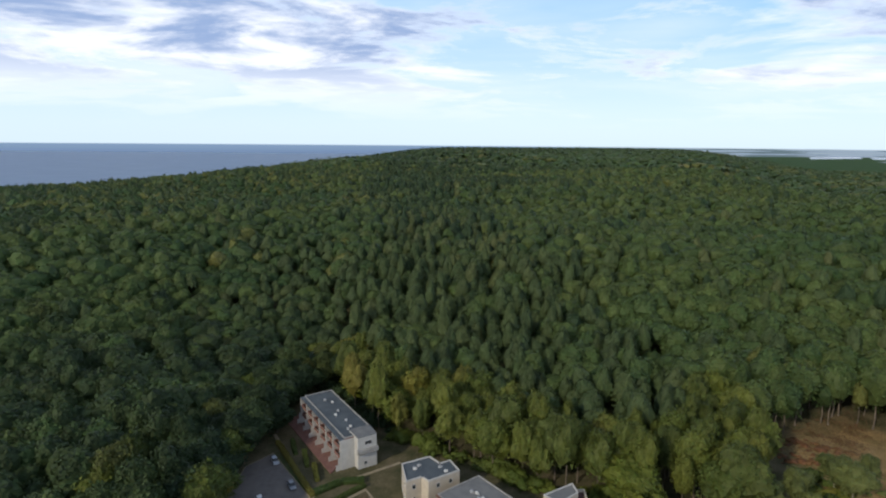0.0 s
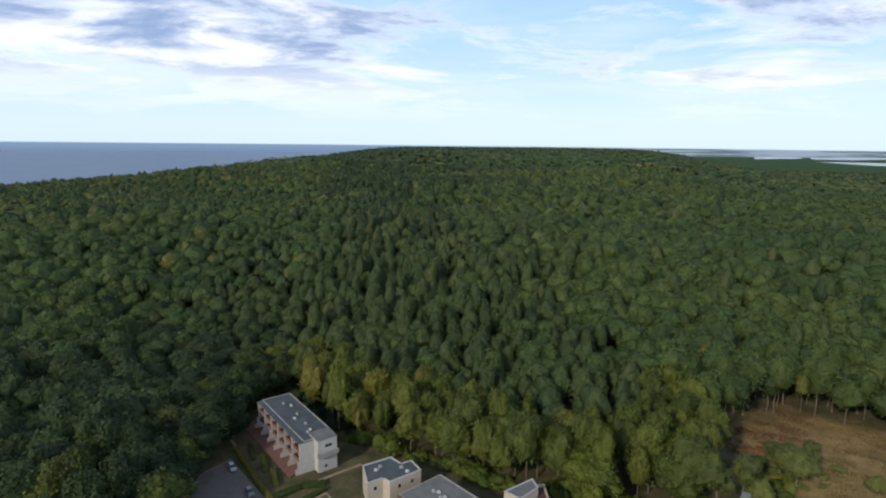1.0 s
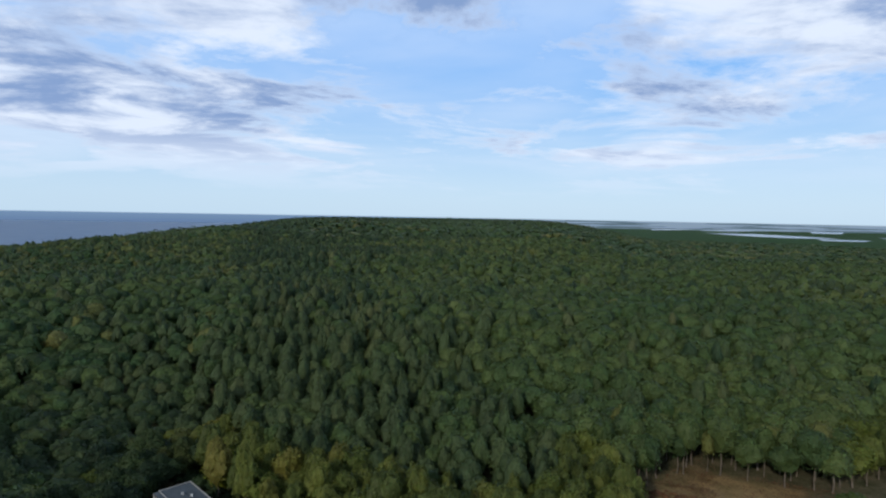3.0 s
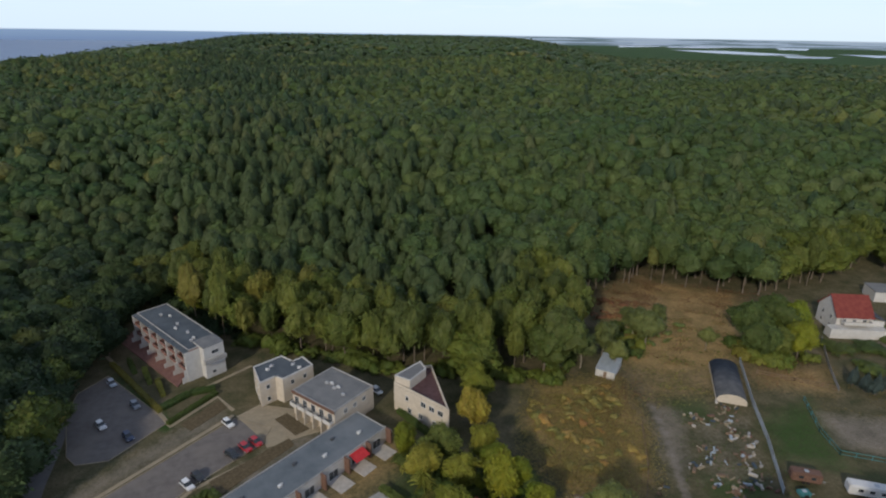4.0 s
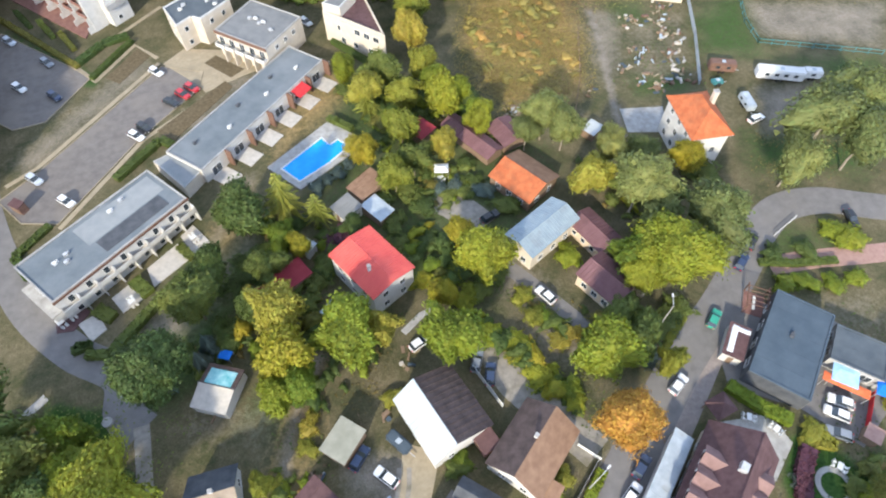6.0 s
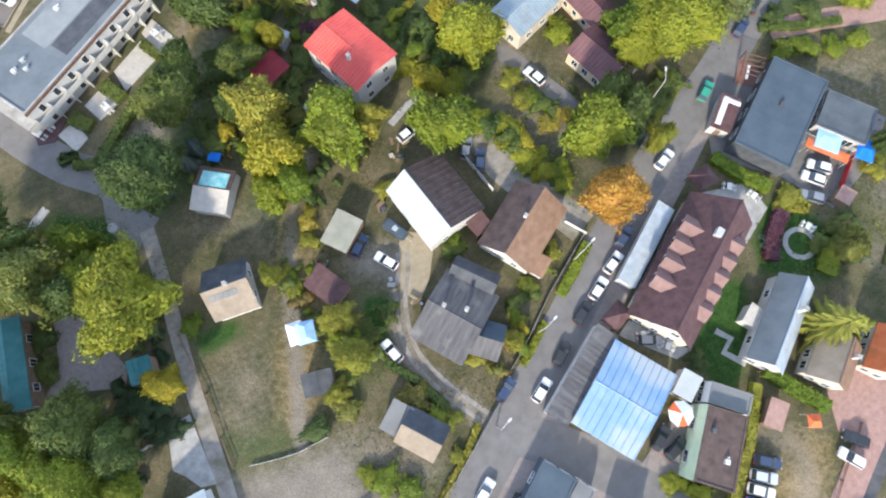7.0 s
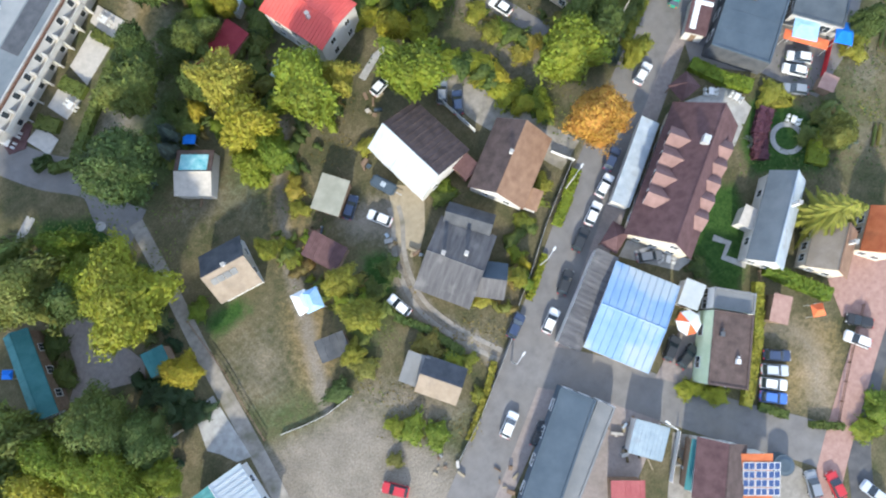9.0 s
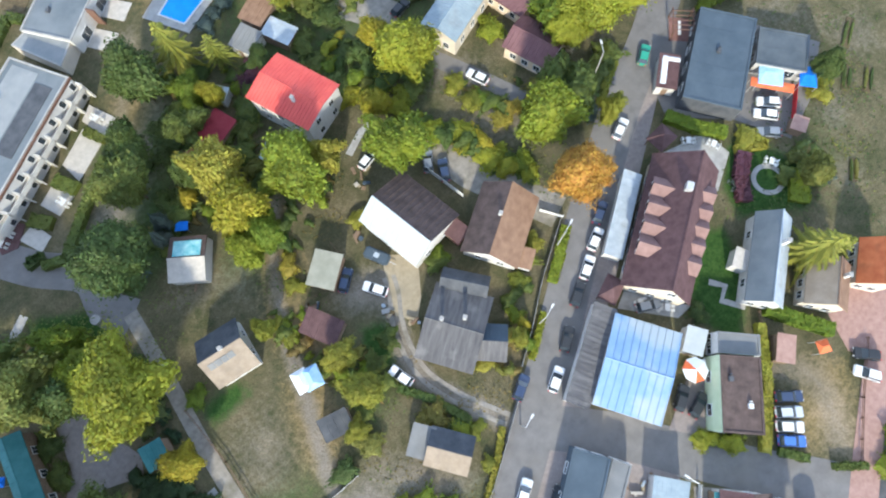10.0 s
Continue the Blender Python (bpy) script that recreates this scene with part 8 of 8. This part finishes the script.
def car_model(color):
    c = thing("car", color.replace("_", " ") + " parked hatchback car on the asphalt", "car", 0, 0, -60, 0, "parked cars")
    p = CAR_PAINT[color]
    bm = new_box(-2.15, 2.15, -0.88, 0.88, 0.25, 0.86, bevel=0.16)
    part("body", bm, p, c)
    bm = bmesh.new()
    lo = [(-1.95, 0.8), (0.85, 0.8)]
    v = [bm.verts.new(q) for q in ((-1.98, -0.80, 0.84), (1.0, -0.80, 0.84), (1.0, 0.80, 0.84), (-1.98, 0.80, 0.84), (-1.55, -0.64, 1.42), (0.25, -0.64, 1.42), (0.25, 0.64, 1.42), (-1.55, 0.64, 1.42))]
    for f in ((0, 1, 5, 4), (1, 2, 6, 5), (2, 3, 7, 6), (3, 0, 4, 7), (4, 5, 6, 7), (3, 2, 1, 0)):
        bm.faces.new([v[i] for i in f])
    part("cabin_glass", bm, M["pane"], c, "dark car windows")
    part("roof", new_box(-1.5, 0.22, -0.66, 0.66, 1.40, 1.47, bevel=0.03), p, c)
    for sx in (-1.35, 1.35):
        for sy in (-0.82, 0.82):
            bm = bmesh.new()
            tube(bm, (sx, sy - 0.1, 0.32), (sx, sy + 0.1, 0.32), 0.32, seg=12)
            w = part("wheel", bm, M["rubber"], c)
            bm = bmesh.new()
            tube(bm, (sx, sy + (0.101 if sy > 0 else -0.101), 0.32), (sx, sy + (0.12 if sy > 0 else -0.12), 0.32), 0.19, seg=10)
            part("rim", bm, M["metal"], w)
    for sy in (-0.6, 0.6):
        part("headlight", new_box(2.08, 2.17, sy - 0.16, sy + 0.16, 0.58, 0.72), M["light_glass"], c)
        part("tail_light", new_box(-2.17, -2.08, sy - 0.14, sy + 0.14, 0.6, 0.76), M["red_paint"], c)
    for o in c.children:
        o.matrix_basis = Matrix.Scale(0.93, 4)
    return c


def park(color, x, y, rot, s=1.0):
    """Put a car of that colour down; the first one of a colour is the model for the others."""
    if color not in CARS:
        CARS[color] = c = car_model(color)
        c.matrix_basis = pose(x, y, 0.05, 0, 0, rot)
        return c
    return copy_thing(CARS[color], pose(x, y, 0.05, 0, 0, rot))


def add_car(color, spot):
    park(color, *spot)


add_car("white", (48.28, 15.59, 22.8))
add_car("dark_blue", (35.58, 7.37, 28.0))
add_car("white", (31.98, 4.64, 24.2))
add_car("white", (27.83, 2.16, 28.9))
add_car("black", (23.77, 0.06, 28.9))
add_car("black", (17.82, -3.84, 33.5))
add_car("white", (12.47, -7.17, 28.6))
add_car("dark_blue", (7.72, -4.67, 27.9))
add_car("white", (-1.79, -15.75, 30.7))
add_car("black", (1.06, -19.38, 28.8))
add_car("grey", (20.46, 32.16, 54.2))
add_car("dark_blue", (21.53, 29.30, 59.7))
add_car("dark_blue", (-2.22, 25.33, 38.0))
add_car("white", (0.53, 21.19, 122.0))
add_car("white", (-4.85, 8.22, 104.3))
add_car("white", (13.22, 38.99, 14.1))
add_car("black", (24.61, -21.04, 29.1))
add_car("black", (25.77, -23.32, 15.6))
add_car("dark_blue", (36.57, -30.91, -38.8))
add_car("silver", (34.91, -32.36, -38.8))
add_car("white", (33.47, -33.80, -43.2))
add_car("blue", (32.20, -35.30, -43.2))
add_car("white", (47.74, -36.10, 122.1))
add_car("black", (49.85, -34.21, 131.2))
add_car("grey", (28.86, -48.05, 65.1))
add_car("red", (31.43, -49.98, 75.9))
add_car("silver", (35.17, -53.90, 104.3))
add_car("white", (70.03, 2.95, 132.6))
add_car("white", (68.02, 1.70, 129.1))
add_car("grey", (66.02, -0.77, 135.1))
add_car("red", (-20.87, -13.43, 131.1))
add_car("white", (36.90, 38.45, 108.8))
add_car("silver", (-47.35, 152.26, -60.2))
add_car("grey", (-39.49, 140.25, -61.0))
add_car("white", (-45.74, 133.47, -57.1))
add_car("dark_blue", (-38.61, 127.40, -59.3))
add_car("white", (-16.56, 126.61, -59.2))
add_car("black", (-15.06, 114.72, -51.5))
add_car("red", (-12.24, 116.40, -57.0))
add_car("red", (-10.02, 117.83, -55.8))
add_car("white", (-23.55, 107.26, -55.5))
add_car("black", (-21.61, 109.18, -56.9))
add_car("silver", (-43.88, 103.03, -55.1))
add_car("white", (-38.44, 94.47, -54.3))
add_car("black", (35.59, 57.85, 10.9))
add_car("green", (60.99, 22.76, 32.7))
add_car("dark_blue", (73.02, 30.06, 28.2))
add_car("black", (77.70, 32.92, 31.7))
add_car("black", (99.00, 29.67, -106.3))
add_car("white", (100.50, 58.43, 4.9))
add_car("white", (180.11, 121.09, -74.1))
add_car("grey", (30.69, -8.19, -27.4))
add_car("white", (20.56, 130.99, -66.3))


def caravan(label, x, y, rot, ln, wd, h, mat="white_paint"):
    c = thing("caravan", label, "caravan", x, y, 0, rot)
    part("body", new_box(-ln / 2, ln / 2, -wd / 2, wd / 2, 0.5, h, bevel=0.25), M[mat], c)
    for s in (-1, 1):
        for u in even(max(1, int(ln / 2.2)), ln * 0.8):
            part("window", new_box(u - 0.45, u + 0.45, s * wd / 2 - 0.02, s * wd / 2 + 0.03, h * 0.55, h * 0.8), M["pane"], c)
        for u in (-0.45, 0.45):
            bm = bmesh.new()
            tube(bm, (u, s * (wd / 2 - 0.25), 0.33), (u, s * (wd / 2 - 0.02), 0.33), 0.33, seg=12)
            part("wheel", bm, M["rubber"], c)
    part("drawbar", new_box(ln / 2, ln / 2 + 1.1, -0.06, 0.06, 0.45, 0.55), M["metal"], c)
    part("roof_hatch", new_box(-0.4, 0.4, -0.4, 0.4, h + 0.002, h + 0.12), M["grey_sheet"], c)
    return c


caravan("long white caravan standing on the meadow", 114.56, 67.34, -31.7, 10.5, 2.7, 2.8)
caravan("small white caravan behind the long one", 121.54, 64.52, -30.5, 4.2, 2.2, 2.4)
caravan("white and grey camper van on the meadow", 101.63, 62.99, -105.8, 5.0, 2.0, 2.2, "grey_sheet")
caravan("dark red site wagon with a pale roof", 104.20, 74.92, -31.0, 6.0, 2.5, 2.6, "brown_trim")
caravan("blue-grey covered trailer in the yard", 4.04, 25.05, -64.2, 4.2, 1.9, 1.6, "slate_sheet")
caravan("blue boat trailer under a cover", 100.16, 71.30, -11.7, 2.6, 1.8, 1.4, "teal_sheet")


# ---- fences, walls, yard clutter ----
def fence(line, h, mat, label, step=2.2, board=True):
    f = thing("fence", label, "fence", *line[0])
    ox, oy = line[0]
    for a, b in zip(line, line[1:]):
        a, b = Vector((a[0] - ox, a[1] - oy)), Vector((b[0] - ox, b[1] - oy))
        n = max(1, int((b - a).length / step))
        for i in range(n + 1):
            p = a.lerp(b, i / n)
            part("post", new_box(p.x - 0.06, p.x + 0.06, p.y - 0.06, p.y + 0.06, 0, h + 0.1), M[mat], f)
        d = (b - a).normalized()
        nn = Vector((-d.y, d.x)) * 0.025
        for z0, z1 in (((0.05, h),) if board else ((0.3, 0.42), (h - 0.15, h))):
            part("panel" if board else "rail", prism([tuple(a - nn), tuple(b - nn), tuple(b + nn), tuple(a + nn)], z0, z1), M[mat], f)
    return f


fence(((-30.3, 2.9), (-26.3, 1.9), (-23.5, 1.4), (-18.7, 1.4)), 0.5, "white_paint", "low white stone edging along the meadow", 1.2)
fence(((-37.4, 1.3), (-37.4, -1.7), (-37.5, -4.1)), 0.6, "white_paint", "low white wall at the lane corner")
fence(((6.0, -5.9), (1.0, -9.0), (-4.7, -12.5), (-10.5, -15.4)), 1.1, "concrete", "pale concrete fence along the street")
fence(((30.1, 10.6), (25.0, 7.6), (20.8, 5.0), (14.7, 0.6), (10.0, -2.4)), 1.0, "concrete", "pale concrete fence beside the gardens")
fence(((28.7, 13.9), (30.7, 10.7)), 1.0, "white_paint", "white garden fence at the corner")
fence(((19.5, 31.2), (20.9, 23.8)), 1.6, "white_paint", "white board fence along the driveway")
fence(((-32.8, 25.4), (-32.3, 15.5), (-32.7, 8.6), (-32.8, 3.7)), 0.9, "wood", "weathered wooden garden fence along the lane", 2.5, False)
fence(((126.3, 119.0), (114.5, 101.2), (106.7, 87.9), (96.7, 73.0)), 1.6, "grey_sheet", "grey sheet metal plot fence")
fence(((162.0, 123.8), (149.7, 110.0), (141.9, 99.8)), 1.2, "concrete", "pale garden wall below the villa")
fence(((126.6, 112.8), (133.8, 106.7), (141.5, 100.5)), 1.2, "wood", "grey wooden field fence below the villa", 2.5, False)
fence(((128.8, 98.7), (121.7, 87.3), (119.1, 79.3), (143.4, 63.8)), 1.4, "teal_sheet", "green mesh fence round the sports field", 3.0, False)
fence(((80.9, 100.4), (73.2, 86.5), (63.8, 73.6)), 1.3, "wood", "rough wooden plot fence", 2.4, False)
fence(((75.7, 2.0), (71.4, -1.2), (68.7, -2.9)), 1.4, "red_paint", "dull red board fence beside the car yard")
fence(((60.0, 13.6), (62.0, 10.4)), 1.0, "red_paint", "low red board fence in front of the hall", 1.0)
fence(((17.9, -31.0), (12.5, -35.8)), 1.3, "white_paint", "pale green-white yard fence")
fence(((42.7, -19.7), (38.6, -25.2), (33.2, -29.6), (29.2, -32.9)), 1.0, "wood", "low wooden fence along the hedge", 2.4, False)
fence(((83.0, 32.5), (89.3, 34.1)), 1.0, "white_paint", "white crossing barrier at the street", 1.5, False)
fence(((-0.3, 28.3), (-0.2, 31.7)), 1.0, "wood", "short wooden fence by the shed", 2.0, False)
fence(((52.0, -32.8), (44.7, -38.0), (37.7, -43.5)), 0.8, "brown_trim", "low brown fence along the field", 2.4, False)


def heap(label, x, y, r, h, mats, n, seed):
    """A loose heap of planks, blocks and junk lying on the ground."""
    rng = random.Random(seed)
    e = thing("junk_heap", label, "heap", x, y)
    for i in range(n):
        a, d = rng.uniform(0, 6.28), r * math.sqrt(rng.random())
        l, w, t = rng.uniform(0.3, 1.9), rng.uniform(0.15, 0.75), rng.uniform(0.12, h)
        o = part(rng.choice(("plank", "block", "crate")), new_box(-l / 2, l / 2, -w / 2, w / 2, 0, t, bevel=0.03), M[rng.choice(mats)], e)
        o.matrix_basis = pose(d * math.cos(a), d * math.sin(a), 0, rng.uniform(-4, 4), rng.uniform(-4, 4), rng.uniform(0, 180))
    return e


JUNK = ("wood", "wood", "wood", "terrace", "grey_sheet", "concrete", "yellow_paving", "yellow_paving", "brown_trim", "slate_sheet", "soil")
for i, (c, r, n) in enumerate((((95.36, 98.80), 4, 14), ((102.40, 97.44), 4, 14), ((101.26, 89.97), 4, 16), ((90.36, 86.79), 4, 14), ((96.87, 83.08), 4, 18), ((83.91, 84.62), 2, 6), ((87.14, 77.78), 5, 18), ((94.04, 76.19), 4, 14), ((106.31, 101.51), 4, 10), ((53.23, 81.61), 3, 14), ((72.41, 80.29), 2, 5))):
    heap("scattered building rubble, planks and junk on bare earth", *c, r * 0.8, 0.6, JUNK, int(n * 1.4), i)
for i, (c, r, n) in enumerate((((-8.54, 25.85), 1.5, 8), ((-0.19, 17.53), 1.2, 5), ((1.74, 13.36), 1.2, 4), ((11.50, -27.21), 3, 14), ((11.34, -30.08), 2.5, 10), ((-6.98, -21.90), 2, 6), ((-13.17, -15.51), 2.5, 8), ((10.68, 37.77), 2.5, 8), ((-20.62, 42.03), 2.0, 6), ((17.06, -36.14), 2.5, 10), ((32.92, -27.38), 1.2, 3), ((3.99, 29.77), 1.0, 3), ((-6.20, 40.73), 1.5, 4), ((-41.59, 13.90), 2.5, 8))):
    heap("small pile of household junk and garden things", *c, r, 0.7, JUNK, n, 50 + i)


def garden_table(x, y, rot):
    t = thing("garden_set", "white garden table with four white chairs", "garden furniture", x, y, 0.05, rot, "garden sets")
    part("tabletop", new_box(-0.6, 0.6, -0.4, 0.4, 0.70, 0.75, bevel=0.02), M["white_paint"], t)
    for sx in (-1, 1):
        for sy in (-1, 1):
            part("leg", new_box(sx * 0.5 - 0.03, sx * 0.5 + 0.03, sy * 0.3 - 0.03, sy * 0.3 + 0.03, 0, 0.70), M["white_paint"], t)
            bm = new_box(sx * 0.35 - 0.22, sx * 0.35 + 0.22, sy * 0.8 - 0.22, sy * 0.8 + 0.22, 0.40, 0.45)
            box(bm, sx * 0.35 - 0.22, sx * 0.35 + 0.22, sy * 1.02 - 0.03, sy * 1.02 + 0.03, 0.003, 0.9)
            part("chair", bm, M["white_paint"], t)
    return t


first = None
for x, y, r in ((31.55, -8.87, 10), (32.67, -10.23, 40), (30.18, -7.11, 70), (57.70, 3.68, 20), (55.07, 6.81, 50), (28.22, -19.81, 0), (62.43, -4.48, 30), (31.02, -19.73, 70), (30.82, 70.62, 15), (20.11, 114.03, 35), (-17.33, 75.66, 20), (-29.60, 66.26, 20), (-39.54, 67.82, 30), (-41.16, 66.88, 30)):
    first = copy_thing(first, pose(x, y, 0.15, 0, 0, r)) if first else garden_table(x, y, r)


def lamp_post(x, y, rot):
    p = thing("street_lamp", "tall grey concrete street lamp with one arm", "street lamp", x, y, 0, rot, "street lamps")
    bm = bmesh.new()
    tube(bm, (0, 0, 0), (0, 0, 8.0), 0.12, 0.08, 8)
    part("pole", bm, M["concrete"], p)
    bm = bmesh.new()
    tube(bm, (0, 0, 7.9), (1.6, 0, 8.2), 0.05, 0.05, 6)
    part("arm", bm, M["metal"], p)
    part("lamp_head", new_box(1.4, 2.1, -0.14, 0.14, 8.12, 8.26, bevel=0.03), M["white_paint"], p)
    return p


lamp = lamp_post(26.86, 7.87, 20)
for x, y, r in ((4.01, -8.60, 20), (51.62, 25.38, 60), (16.32, 0.57, 20), (16.49, -28.29, 110)):
    copy_thing(lamp, pose(x, y, 0, 0, 0, r))
hedge_stone = thing("lawn_disc", "round pale concrete well cover on the lawn", "well cover", -36.02, 46.22)
bm = bmesh.new()
tube(bm, (0, 0, 0), (0, 0, 0.5), 0.8, seg=20)
part("cover", bm, M["concrete"], hedge_stone)
kiosk = lean_shed("dark red kiosk at the car park entrance", -46.65, 96.15, 2.44, 1.63, -48.8, 2.0, 2.2, "brown_trim", "maroon_tile", 0.1, "kiosk", "kiosk")


def pergola(x, y, w, d, rot):
    e = thing("pergola", "dark brown timber pergola over a paved seat", "pergola", x, y, 0.05, rot)
    for sx in (-1, 1):
        for sy in (-1, 1):
            part("post", new_box(sx * w / 2 - 0.08, sx * w / 2 + 0.08, sy * d / 2 - 0.08, sy * d / 2 + 0.08, 0, 2.3), M["brown_trim"], e)
        part("beam", new_box(sx * w / 2 - 0.09, sx * w / 2 + 0.09, -d / 2 - 0.3, d / 2 + 0.3, 2.302, 2.5), M["brown_trim"], e)
    for u in even(5, d):
        part("rafter", new_box(-w / 2 - 0.3, w / 2 + 0.3, u - 0.05, u + 0.05, 2.503, 2.62), M["brown_trim"], e)
    part("deck", new_box(-w / 2, w / 2, -d / 2, d / 2, 0.002, 0.08), M["maroon_plaster"], e)
    part("bench", new_box(-0.25, 0.25, -d * 0.3, d * 0.3, 0.4, 0.5, bevel=0.03), M["white_paint"], e, "white bench top")


pergola(69.4, 22.5, 3.4, 4.6, -45)
for x, y, w, d, r in ((83.5, -2.5, 5.0, 1.4, 35), (86.0, -5.0, 5.0, 1.4, 35), (71.5, -14.0, 4.0, 1.3, 40), (90.5, 3.0, 6.0, 1.5, 30)):
    bed = thing("vegetable_bed", "narrow garden bed of dark soil with low green rows", "garden bed", x, y, 0, r, "garden beds")
    part("soil", new_box(-w / 2, w / 2, -d / 2, d / 2, -0.05, 0.12, bevel=0.04), M["soil"], bed)
    for v in (-0.3, 0.3):
        q, f, tint, nb = puff(np.random.default_rng(int(x * 7 + v * 10)), w * 0.46, 0.22, 0.0, 9, 2, 160, 0.3)
        q = q * np.array([1, 0.3 / (w * 0.46), 1]) + np.array([0, v * d, 0.26])
        o = new("plant_row", mesh_from("plant_row", q, f, [M["leaf_green"]]))
        o.parent = bed
awn = thing("awning", "white cloth awning along the hall front", "awning", 62.3, 8.2, 0, -56)
part("cloth", slab(bmesh.new(), [(-2.8, -0.7, 2.5), (2.8, -0.7, 2.5), (2.8, 0.5, 2.9), (-2.8, 0.5, 2.9)], 0.05), M["white_cloth"], awn)
for u in (-2.7, 2.7):
    bm = bmesh.new()
    tube(bm, (u, -0.65, 0), (u, -0.65, 2.46), 0.04)
    part("post", bm, M["metal"], awn)
